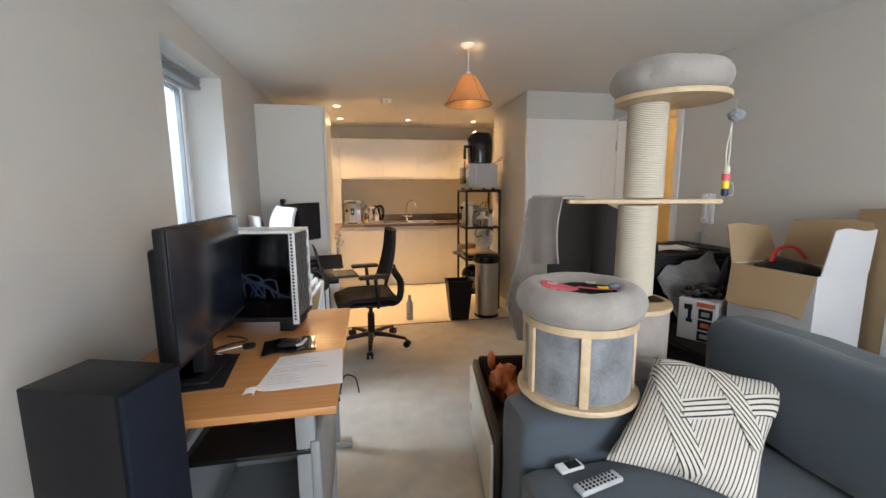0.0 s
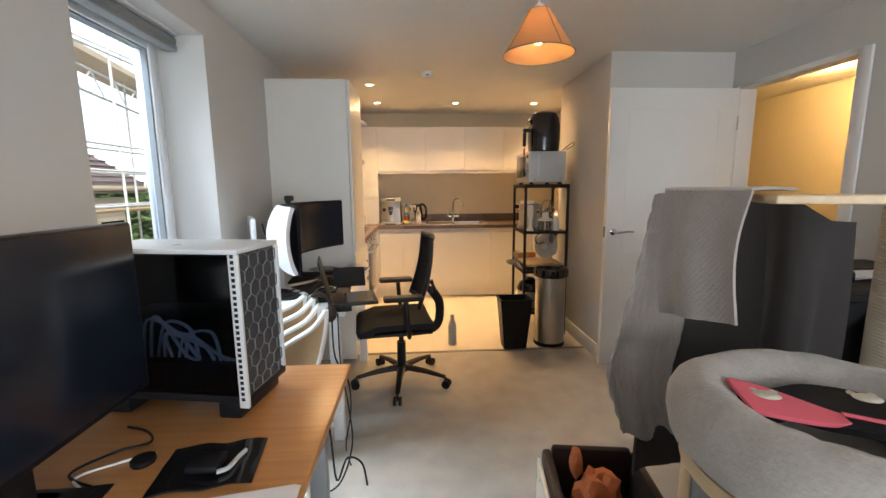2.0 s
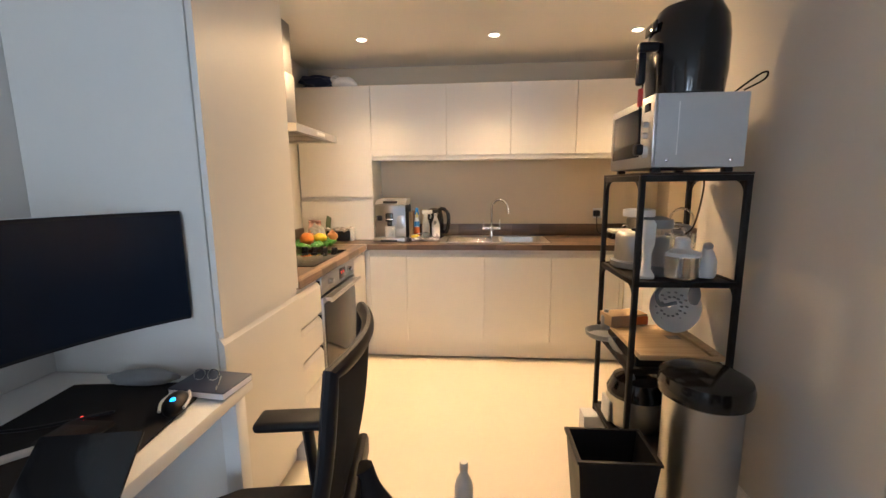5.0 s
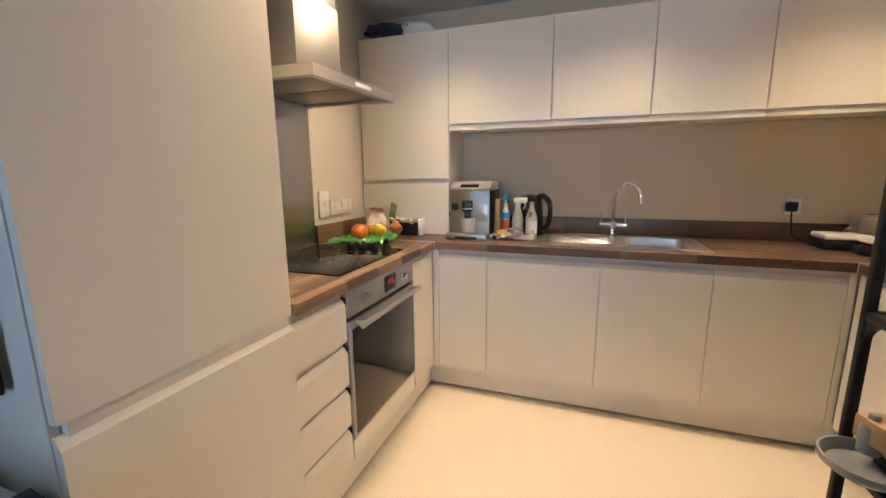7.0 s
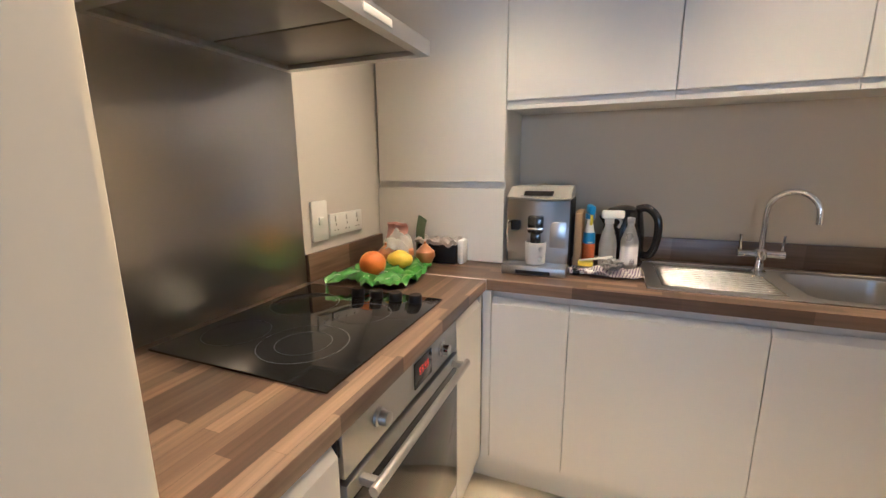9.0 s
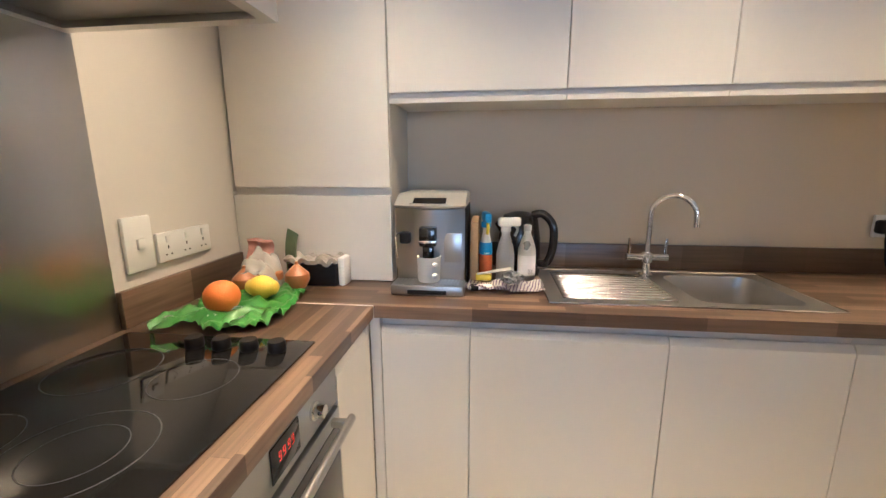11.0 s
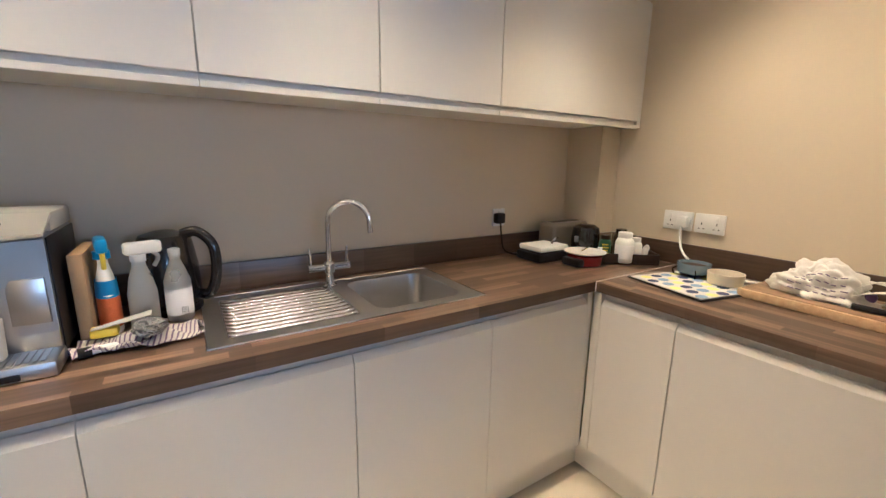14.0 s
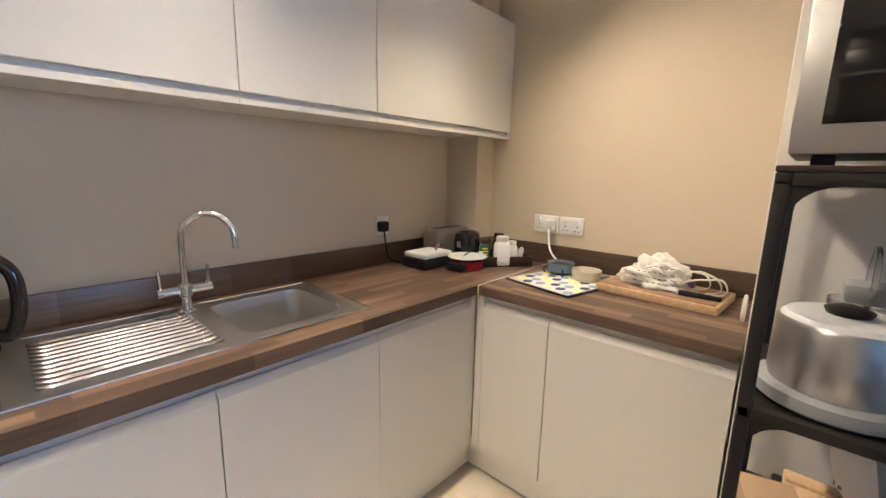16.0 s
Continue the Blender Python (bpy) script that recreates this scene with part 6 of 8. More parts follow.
ty = thing("black_tray", (2.21, 6.06, WZ), "dark brown rectangular tray of jars and bottles", "tray", rz=-38)
part("tray_base", box(-0.125, 0.125, -0.11, 0.10, 0, 0.008, bevel=0.003), LEATHER, ty)
part("rim", boxes([(-0.125, 0.125, -0.112, -0.105, 0.008, 0.050), (-0.125, 0.125, 0.095, 0.102, 0.008, 0.050), (-0.127, -0.12, -0.105, 0.095, 0.008, 0.050), (0.12, 0.127, -0.105, 0.095, 0.008, 0.050)], 0.002), LEATHER, ty)


def jar(at, r, h, body, cap, label, cat="jar", rz=0):
    j = thing("jar" if cat == "jar" else "pill_bottle", at, label, cat, "jars on the tray", rz)
    part("bottle", lathe([(r * 0.92, 0), (r, 0.005), (r, h * 0.68), (r * 0.86, h * 0.78), (r * 0.66, h * 0.82), (r * 0.66, h * 0.84)], n=28), body, j)
    part("lid", lathe([(r * 0.74, h * 0.84), (r * 0.76, h * 0.86), (r * 0.76, h * 0.985), (r * 0.7, h)], n=28), cap, j)
    return j


TZ = WZ + 0.0085
j1 = jar((2.135, 6.010, TZ), 0.041, 0.140, WHT, WHT, "large white plastic pill bottle with white cap", "bottle")
part("label_band", lathe([(0.0414, 0.02), (0.0414, 0.085)], n=28, cap=False), PAPER, j1)
jar((2.20, 5.995, TZ), 0.028, 0.112, WHT, WHT, "smaller white plastic pill bottle", "bottle")
j2 = jar((2.115, 6.10, TZ), 0.028, 0.115, DKGREEN, LEATHER, "glass jar with a dark green label", "jar")
for i in range(4):
    bm = boxes([(-0.018, 0.014 - 0.004 * (i % 2), -0.0296, -0.0288, 0.028 + i * 0.014, 0.034 + i * 0.014)])
    bm.transform(Matrix.Rotation(radians(-45), 4, "Z"))
    part("print_line", bm, LEMON, j2)
jar((2.06, 6.085, TZ), 0.014, 0.062, pbr("teal_plastic", (0.03, 0.25, 0.22), 0.4, 0, 0.1, 20, 90, 0.05), WHT, "small teal plastic bottle", "bottle")
jar((2.235, 6.10, TZ), 0.034, 0.135, LEATHER, BLKG, "tall dark jar with a black lid", "jar")
fb = thing("foil_tube", (2.27, 5.985, TZ + 0.015), "crumpled silver foil sachet leaning on the tray rim", "packet")
part("pouch", tube(curve([(-0.07, -0.03, 0.0), (-0.02, 0.0, 0.008), (0.03, 0.02, 0.022), (0.06, 0.03, 0.04)], 5), [0.012, 0.014, 0.016, 0.017, 0.018, 0.017, 0.016, 0.017, 0.018, 0.016, 0.015, 0.015, 0.016, 0.014, 0.011, 0.010], 9), GREYC, fb)

mt = thing("spotted_mat", (2.05, 5.655, WZ), "white drying mat with blue and yellow spots and black edge", "mat", rz=-12)
part("mat_edge", box(-0.155, 0.185, -0.16, 0.17, 0.0, 0.005, bevel=0.002), BLK, mt)
part("mat_top", box(-0.145, 0.175, -0.15, 0.16, 0.005, 0.008, bevel=0.001), CARDW, mt)
random.seed(3)
SPB, SPN = pbr("pale_blue_spot", (0.20, 0.30, 0.50), 0.9, 0, 0.05, 20, 200, 0.1), pbr("navy_spot", (0.03, 0.04, 0.12), 0.9, 0, 0.05, 20, 200, 0.1)
SPY = pbr("yellow_spot", (0.70, 0.66, 0.22), 0.9, 0, 0.05, 20, 200, 0.1)
for i in range(6):
    for j in range(6):
        x, y = -0.118 + i * 0.053 + 0.02 * (j % 2), -0.13 + j * 0.051
        if x < 0.16:
            part("spot", lathe([(0.019, 0), (0.019, 0.0006)], (x, y, 0.008), 16, sx=1.15), (SPB, SPY, SPN)[(i + 2 * j) % 3], mt)


def bowl(at, r, h, m, label, inner=None):
    b = thing("pet_bowl", at, label, "bowl", "bowls on the mat")
    part("bowl", lathe([(r * 0.85, 0), (r * 0.95, 0.004), (r, h), (r * 0.93, h), (r * 0.86, h * 0.35), (0.01, h * 0.3)], n=36), m, b)
    if inner:
        part("contents", lathe([(r * 0.88, h * 0.72), (r * 0.5, h * 0.86), (0.01, h * 0.80)], n=24), inner, b)
    return b


b1_ = bowl((2.175, 5.715, WZ + 0.020), 0.062, 0.042, TEALB, "pale blue enamel bowl of dry food on a wire stand", LEATHER)
part("wire_leg", join(*[tube(curve([(0.055 * math.cos(a), 0.055 * math.sin(a), 0.02), (0.075 * math.cos(a), 0.075 * math.sin(a), 0.01), (0.07 * math.cos(a), 0.07 * math.sin(a), -0.010)], 4), 0.0028, 8) for a in (0.5, 2.1, 3.7, 5.3)]), BLK, b1_)
bowl((2.15, 5.585, WZ + 0.0085), 0.062, 0.045, CREAM, "cream ceramic pet bowl, empty")

cbd = thing("chopping_board", (2.16, 5.30, WZ), "thick wooden board on the worktop", "chopping board", rz=-4)
part("board", box(-0.115, 0.15, -0.22, 0.20, 0, 0.030, bevel=0.004), BAMBOO, cbd)
# Thin top layer, darker brown than the board's sides
part("darker_top", box(-0.105, 0.14, -0.21, 0.19, 0.030, 0.0325, bevel=0.001), OAKD, cbd, "darker brown top")
kn = thing("kitchen_knife", (2.10, 5.20, WZ + 0.033), "black handled knife lying on the board", "knife")
part("handle", tube([(0.0, -0.11, 0.010), (0.0, 0.02, 0.010)], [0.008, 0.010], 10), BLK, kn)
part("blade", box(-0.002, 0.016, 0.02, 0.18, 0.009, 0.0105), CHROME, kn)
cbg = thing("carrier_bag", (2.18, 5.32, WZ + 0.033), "crumpled white carrier bag with purple print", "plastic bag")


def cbf(u, v):
    a, b = u * 2 * math.pi, v * math.pi * 0.52
    d = Vector((math.cos(a) * math.sin(b), math.sin(a) * math.sin(b), math.cos(b)))
    n_ = 0.90 + 0.38 * noise.noise(d * 1.7 + Vector((3, 1, 5))) + 0.34 * abs(noise.noise(d * 3.2 + Vector((1, 7, 2)))) + 0.12 * abs(noise.noise(d * 7))
    return (d.x * 0.080 * n_, -0.01 + d.y * 0.125 * n_, max(0.002, 0.004 + d.z * 0.115 * n_ * (1 - 0.25 * abs(d.y))))


part("film", sheet(cbf, 96, 44, 0.0012), BAG, cbg, sharp=70)
for r in range(4):
    pr = bmesh.new()
    for i in range(7):
        u, v = 0.40 + 0.030 * i, 0.50 + 0.11 * r
        p, q = Vector(cbf(u, v)) * 1.02, Vector(cbf(u + 0.018, v + 0.01)) * 1.02
        add_tube(pr, [p, q], 0.0035, 5, flat=0.5)
    part("print", pr, PURPLE, cbg, kind="stuff")
for i, (y0, x0) in enumerate(((-0.15, -0.02), (-0.11, 0.02), (-0.17, -0.04))):
    hp = curve([(x0, y0 + 0.08, 0.03), (x0 - 0.01, y0 + 0.01, 0.085 - 0.012 * i), (x0, y0 - 0.045, 0.070), (x0 + 0.02, y0 - 0.065, 0.02), (x0 + 0.02, y0 - 0.02, 0.005)], 6)
    part("handle_loop", sheet(lambda u, v, hp=hp: hp[min(round(u * (len(hp) - 1)), len(hp) - 1)] + Vector((0.026 * (v - 0.5), 0, 0.004 * math.sin(u * 12))), len(hp) - 1, 2, 0.002), BAG, cbg, sharp=60)
part("purple_knot", blob((-0.045, -0.13, 0.04), 0.012, 0.014, 0.016, 2, 0.3), PURPLE, cbg)

# things on the larder cabinet
dk1 = thing("dark_bag", (-0.56, 6.27, UZ1), "dark bundle lying on top of the cabinet", "bag")
part("body", blob((0, 0, 0.058), 0.13, 0.10, 0.058, 3, 0.5, 8, 2), NAVY, dk1)
dk2 = thing("white_appliance", (-0.34, 6.27, UZ1), "white rounded kitchen gadget on top of the cabinet", "appliance")
part("body", join(blob((0, 0, 0.05), 0.10, 0.07, 0.05, 3, 0.1, 4, 1), blob((-0.07, 0, 0.07), 0.045, 0.05, 0.045, 3)), WHT, dk2)
part("dial", lathe([(0.02, 0), (0.018, 0.006)], (-0.07, -0.04, 0.08), 16), GREYC, dk2)

# ---- on the shelving unit ----
Z2, Z3, Z4 = 0.965, 0.605, 0.22
ss = thing("steamer", (1.455, 4.835, Z2), "silver round electric cooker with a grey lid", "appliance")
part("base_ring", lathe([(0.105, 0), (0.116, 0.008), (0.116, 0.03), (0.10, 0.035)], n=36), GREYP, ss)
part("pot", lathe([(0.096, 0.035), (0.099, 0.05), (0.097, 0.148), (0.092, 0.156)], n=40), STEELV, ss)
part("lid", lathe([(0.091, 0.156), (0.084, 0.163), (0.03, 0.167), (0.012, 0.168)], n=36), GREYC, ss)
part("lid_knob", lathe([(0.03, 0.166), (0.034, 0.176), (0.02, 0.182)], n=24), BLK, ss)
bl = thing("blender", (1.45, 4.66, Z2), "white and clear plastic blender with grey lid", "blender")
part("jug", lathe([(0.050, 0.0), (0.052, 0.01), (0.066, 0.20)], n=32), CLEAR, bl)
part("lid", lathe([(0.068, 0.20), (0.070, 0.205), (0.066, 0.235), (0.03, 0.245)], n=32), GREYP, bl)
part("screw_ring", lathe([(0.06, 0.245), (0.062, 0.25), (0.062, 0.272), (0.05, 0.276)], (-0.06, 0.02, 0), 28), WHT, bl)
part("handle", tube(curve([(0.064, 0, 0.20), (0.12, 0, 0.19), (0.125, 0, 0.12), (0.07, 0, 0.07)], 6), 0.009, 10), CLEAR, bl)
hbn = thing("hand_blender", (1.40, 4.60, Z2), "white stick blender standing upright", "blender")
part("shaft", lathe([(0.032, 0), (0.034, 0.01), (0.018, 0.035), (0.016, 0.10), (0.026, 0.14), (0.028, 0.22), (0.02, 0.235)], n=24), WHT, hbn)
ch = thing("food_chopper", (1.545, 4.62, Z2), "clear bowl food chopper with a white lid", "food chopper")
part("bowl", lathe([(0.062, 0.0), (0.066, 0.006), (0.070, 0.09), (0.067, 0.09), (0.062, 0.008)], n=36), CLEAR, ch)
part("lid", lathe([(0.071, 0.09), (0.068, 0.105), (0.035, 0.115), (0.03, 0.12), (0.028, 0.155), (0.02, 0.165)], n=32), WHT, ch)
part("blade_stem", lathe([(0.008, 0.008), (0.007, 0.085)], n=12), WHT, ch)
wj = thing("white_bottle", (1.645, 4.62, Z2), "white rounded plastic bottle", "bottle")
part("bottle", lathe([(0.030, 0), (0.038, 0.02), (0.036, 0.07), (0.022, 0.105), (0.016, 0.115)], n=28), WHT, wj)
part("stopper", blob((0, 0, 0.128), 0.020, 0.020, 0.016, 2), FROST, wj)
cl = thing("clear_jug", (1.62, 4.80, Z2), "clear plastic jug with a large loop handle", "jug")
part("jug", lathe([(0.05, 0), (0.055, 0.01), (0.060, 0.16), (0.056, 0.16), (0.05, 0.012)], n=32), CLEAR, cl)
part("handle", tube([(0.0 + 0.052 * math.cos(a), 0, 0.21 + 0.06 * math.sin(a)) for a in [2 * math.pi * i / 24 for i in range(24)]], 0.005, 8, closed=True), CLEAR, cl)
part("motor_head", box(-0.045, 0.03, -0.04, 0.04, 0.16, 0.20, bevel=0.01), GREYP, cl)
cw = thing("microwave_cable", (1.62, 4.60, SH - 0.03), "dark red mains cable hanging from the microwave", "cable")
part("cable", tube(curve([(0.03, 0.12, 0.04), (0.02, 0.08, 0.0), (-0.02, 0.02, -0.09), (-0.06, -0.02, -0.17), (-0.09, -0.02, -0.20)], 6), 0.0035, 8), LEATHER, cw)
fp = thing("fryer_plug", (1.322, 4.545, 1.47), "black mains plug hanging from the air fryer", "plug")
part("plug_body", box(-0.018, 0.010, -0.022, 0.022, -0.02, 0.02, bevel=0.008), BLK, fp)
part("cable", tube(curve([(0, 0, 0.018), (0.0, 0.01, 0.09), (0.0, 0.02, 0.17), (0.01, 0.03, 0.24)], 5), 0.0032, 8), BLK, fp)
part("red_tag", box(-0.008, 0.008, 0.012, 0.030, 0.16, 0.225, bevel=0.004), RED, fp)
lp = thing("cable_loop", (1.69, 4.60, 1.67), "black cable loop sticking out behind the air fryer", "cable")
part("cable", tube(curve([(-0.02, 0.02, 0.0), (0.01, 0.0, 0.03), (0.06, -0.02, 0.07), (0.085, -0.02, 0.075), (0.075, -0.02, 0.05), (0.02, 0.0, 0.018)], 6), 0.0035, 8), BLK, lp)

wbd = thing("bamboo_board", (1.53, 4.70, Z3 + 0.045), "bamboo serving board lying flat on the shelf items", "board", rz=0)
part("board", box(-0.170, 0.155, -0.20, 0.17, 0, 0.024, bevel=0.005), BAMBOO, wbd)
part("slot", box(0.02, 0.075, -0.02, 0.02, 0.024, 0.025), KHAKI, wbd)
part("end_batten", box(0.095, 0.125, -0.205, 0.165, 0.0242, 0.034, bevel=0.003), BAMBOO, wbd)
cr = thing("black_tin", (1.53, 4.72, Z3), "dark baking tin under the bamboo board", "tin")
part("tin", box(-0.17, 0.16, -0.18, 0.17, 0, 0.044, bevel=0.006), BLK, cr)
wt_ = thing("white_colander", (1.60, 4.80, Z3 + 0.070), "white perforated plastic colander standing on edge", "colander")
bm = lathe([(0.01, 0.0), (0.06, 0.006), (0.095, 0.028), (0.110, 0.055), (0.114, 0.055), (0.098, 0.024), (0.06, 0.0), (0.01, -0.006)], n=40, cap=False)
bmesh.ops.rotate(bm, verts=bm.verts, matrix=Matrix.Rotation(radians(80), 3, "X"))
bmesh.ops.translate(bm, verts=bm.verts, vec=(0, 0, 0.114))
part("bowl", bm, WHT, wt_)
hl = bmesh.new()
for i in range(14):
    a = 2 * math.pi * i / 14
    for r in (0.045, 0.068):
        add_box(hl, r * math.cos(a) - 0.004, r * math.cos(a) + 0.004, -0.022, -0.008, 0.114 + r * math.sin(a) - 0.003, 0.114 + r * math.sin(a) + 0.003)
part("holes", hl, GREYP, wt_, kind="stuff")
cb_ = thing("small_carton", (1.43, 4.88, Z3 + 0.07), "brown carton with an orange corner", "box", rz=15)
part("carton", box(-0.10, 0.09, -0.05, 0.05, 0, 0.055, bevel=0.003), CARD, cb_)
part("orange_corner", box(0.02, 0.092, -0.053, -0.0505, 0.005, 0.045, bevel=0.001), RUST, cb_)
gc = thing("blue_colander", (1.62, 4.70, Z2 - 0.10), "grey blue utensils hanging under the shelf", "utensil")
part("handle_loop", tube(curve([(-0.11, -0.08, 0.09), (-0.16, -0.08, 0.03), (-0.14, -0.08, -0.02), (-0.08, -0.08, -0.01)], 6), 0.008, 8), GREYP, gc)
part("head", blob((-0.01, -0.08, 0.025), 0.025, 0.02, 0.045, 2, 0.2), GREYP, gc)
pp = thing("frying_pan", (1.33, 4.85, Z3 + 0.01), "grey pan with its handle hanging over the shelf edge", "pan")
part("pan", lathe([(0.07, 0), (0.085, 0.012), (0.088, 0.03), (0.082, 0.03), (0.07, 0.006)], n=32), GREYP, pp)
part("handle", tube([(0.0, -0.08, 0.02), (0.03, -0.20, -0.04), (0.04, -0.26, -0.09)], [0.012, 0.014, 0.016], 10), GREYP, pp)
pp2 = thing("grey_bottle", (1.345, 4.88, Z3 + 0.042), "small grey plastic bottle", "bottle")
part("bottle", lathe([(0.022, 0), (0.024, 0.06), (0.012, 0.08), (0.010, 0.095)], n=20), GREYP, pp2)
mc = thing("multi_cooker", (1.47, 4.78, Z4), "black and silver rounded multi cooker", "multi cooker")
part("base", lathe([(0.11, 0), (0.13, 0.02), (0.135, 0.10), (0.128, 0.15)], n=40), STEELD, mc)
part("lid", lathe([(0.130, 0.15), (0.132, 0.17), (0.105, 0.225), (0.05, 0.25), (0.01, 0.255)], n=40), BLKG, mc)
part("lid_handle", box(-0.03, 0.03, -0.05, 0.05, 0.25, 0.27, bevel=0.01), BLK, mc)
part("control_panel", box(-0.143, -0.125, -0.05, 0.05, 0.02, 0.12, bevel=0.006), GREYC, mc)
pn = thing("sandwich_maker", (1.62, 4.66, Z4), "dark appliance standing on edge on the low shelf", "appliance")
part("body", box(-0.05, 0.05, -0.10, 0.12, 0, 0.24, bevel=0.02), BLK, pn)
bc = thing("small_white_box", (1.30, 4.93, 0.0), "white carton on the floor under the shelves", "box")
part("carton", box(-0.04, 0.10, -0.06, 0.03, 0, 0.18, bevel=0.003), CARDW, bc)

bt = thing("steel_bottle", (0.665, 4.37, -0.004), "grey insulated steel drinks bottle standing on the floor", "bottle")
part("bottle", lathe([(0.034, 0), (0.037, 0.005), (0.037, 0.165), (0.030, 0.195), (0.016, 0.225), (0.015, 0.24)], n=32), GREYC, bt)
part("cap", lathe([(0.0175, 0.24), (0.0175, 0.268), (0.014, 0.273)], n=24), STEEL, bt)

# ---- living room: small things ----
kp = thing("mouse_pad", (-0.372, 1.63, 0.745), "dark grey desk pad on the beech desk", "desk pad", rz=6)
part("pad", box(-0.12, 0.12, -0.15, 0.14, 0, 0.004, bevel=0.0015), BLK, kp)
pk_ = thing("black_puck", (-0.252, 1.85, 0.745), "small round black puck on the desk", "gadget")
part("puck", lathe([(0.024, 0), (0.026, 0.004), (0.025, 0.012), (0.018, 0.014)], n=28), BLK, pk_)
lw = thing("black_wallet", (-0.090, 1.82, 0.745), "open black leather folder on the desk", "folder", rz=8)
part("folder", sheet(lambda u, v: (-0.10 + 0.205 * u, -0.075 + 0.155 * v, 0.004 + 0.006 * abs(math.sin(u * 6)) + 0.003 * noise.noise(Vector((u * 4, v * 4, 1)))), 20, 12, 0.004), BLKG, lw)
pz = thing("black_pouch", (-0.085, 1.81, 0.758), "small black case on the folder", "case")
part("case", box(-0.04, 0.03, -0.03, 0.03, 0, 0.018, bevel=0.007), BLK, pz)
part("strap", tube(curve([(0.03, -0.03, 0.006), (0.05, -0.02, 0.008), (0.055, 0.02, 0.006), (0.06, 0.045, 0.004)], 5), 0.005, 8), GREYC, pz)
pa = thing("paper_stack", (-0.005, 1.595, 0.745), "printed white sheets of paper on the desk edge", "papers", rz=2)
pc_ = [(-0.135, -0.155), (0.135, -0.150), (0.128, 0.155), (-0.095, 0.125)]
for i in range(3):
    bm = bmesh.new()
    dz = 0.0012 + i * 0.0016

    def psf(u, v, i=i, dz=dz):
        a, b = Vector(pc_[0]).lerp(Vector(pc_[1]), u), Vector(pc_[3]).lerp(Vector(pc_[2]), u)
        p = a.lerp(b, v)
        return (p.x + 0.006 * i, p.y - 0.004 * i, dz + 0.003 * noise.noise(Vector((u * 3, v * 3, i))) ** 2 + (0.012 * max(0, 0.12 - u) / 0.12 * max(0, 0.2 - v) / 0.2))
    part("sheet", sheet(psf, 10, 10, 0.0008), PAPER, pa)
ln = bmesh.new()
random.seed(4)
for i in range(16):
    y = -0.12 + i * 0.0155
    if i in (5, 9):
        continue
    add_box(ln, -0.10 + 0.0008 * i, 0.02 + random.uniform(-0.04, 0.08), y, y + 0.0022, 0.0062, 0.0068)
part("text_line", ln, pbr("faint_print", (0.52, 0.51, 0.54), 0.9, 0, 0.05, 30, 60, 0), pa, kind="stuff")
rl = thing("paper_curl", (-0.150, 1.42, 0.746), "curled white label beside the papers", "paper")
part("roll", sheet(lambda u, v: (0.028 * math.cos(-0.5 + u * 2.2), 0.04 * (v - 0.5), 0.006 + 0.012 * math.sin(u * 2.4)), 12, 2, 0.001), PAPER, rl)


def cable(at, pts, r=0.003, label="black cable lying loose", m=BLK):
    c = thing("cable", at, label, "cable", "cables")
    part("lead", tube(curve(pts, 7), r, 7), m, c)
    return c


cable((-0.40, 1.89, 0.749), [(0.10, -0.12, 0), (0.02, -0.08, 0.004), (0.06, 0.0, 0), (0.12, 0.03, 0.002), (0.08, 0.08, 0), (0.02, 0.10, 0.003)], label="black cable loose on the desk")
cable((-0.40, 1.80, 0.749), [(0.0, -0.05, 0.004), (0.06, -0.10, 0), (0.09, -0.05, 0.003), (0.04, 0.0, 0.002), (0.10, 0.05, 0.0), (0.16, 0.08, 0.0)], label="white cable loose on the desk", m=WHT)
cable((-0.085, 2.41, 0), [(0.10, -0.02, 0.70), (0.12, 0.0, 0.45), (0.13, 0.03, 0.22), (0.17, 0.05, 0.30), (0.23, 0.03, 0.29), (0.25, 0.02, 0.20)], 0.004, "black cable hanging from the desk end")
cable((-0.05, 2.97, 0), [(0.02, 0.0, 0.74), (0.03, -0.04, 0.50), (0.07, -0.10, 0.30), (0.10, -0.20, 0.15), (0.05, -0.30, 0.02), (-0.06, -0.35, 0.006)], 0.004, "black cable hanging from the white table")
cable((-0.05, 2.97, 0), [(-0.01, 0.0, 0.74), (0.0, -0.02, 0.52), (0.06, -0.03, 0.40), (0.06, 0.02, 0.20), (0.03, 0.0, 0.01), (0.08, -0.15, 0.006)], 0.004, "black cable hanging down to the carpet")

ub = thing("storage_crate", (-0.085, 1.60, 0), "grey crate with a dark glass lid under the desk", "crate")
for nm, r in (("shelf", (-0.28, 0.16, -0.24, 0.26, 0.20, 0.225)), ("side", (-0.28, -0.25, -0.24, 0.26, 0.225, 0.60)), ("side", (0.13, 0.16, -0.24, 0.26, 0.225, 0.60)), ("rear", (-0.25, 0.13, 0.23, 0.26, 0.225, 0.60)), ("front_rail", (-0.28, 0.16, -0.262, -0.242, 0.30, 0.36))):
    part(nm, box(*r, bevel=0.006), GREYP, ub)
part("glass_lid", box(-0.25, 0.13, -0.24, 0.22, 0.56, 0.575, bevel=0.002), BLKGLASS, ub)
for x, y in ((-0.28, -0.24), (0.12, -0.24), (-0.28, 0.22), (0.12, 0.22)):
    part("foot", box(x, x + 0.04, y, y + 0.04, 0, 0.2, bevel=0.004), GREYP, ub)
kbx = thing("green_keyboard", (-0.035, 1.66, 0.576), "black keyboard with green keys on the crate", "keyboard", rz=20)
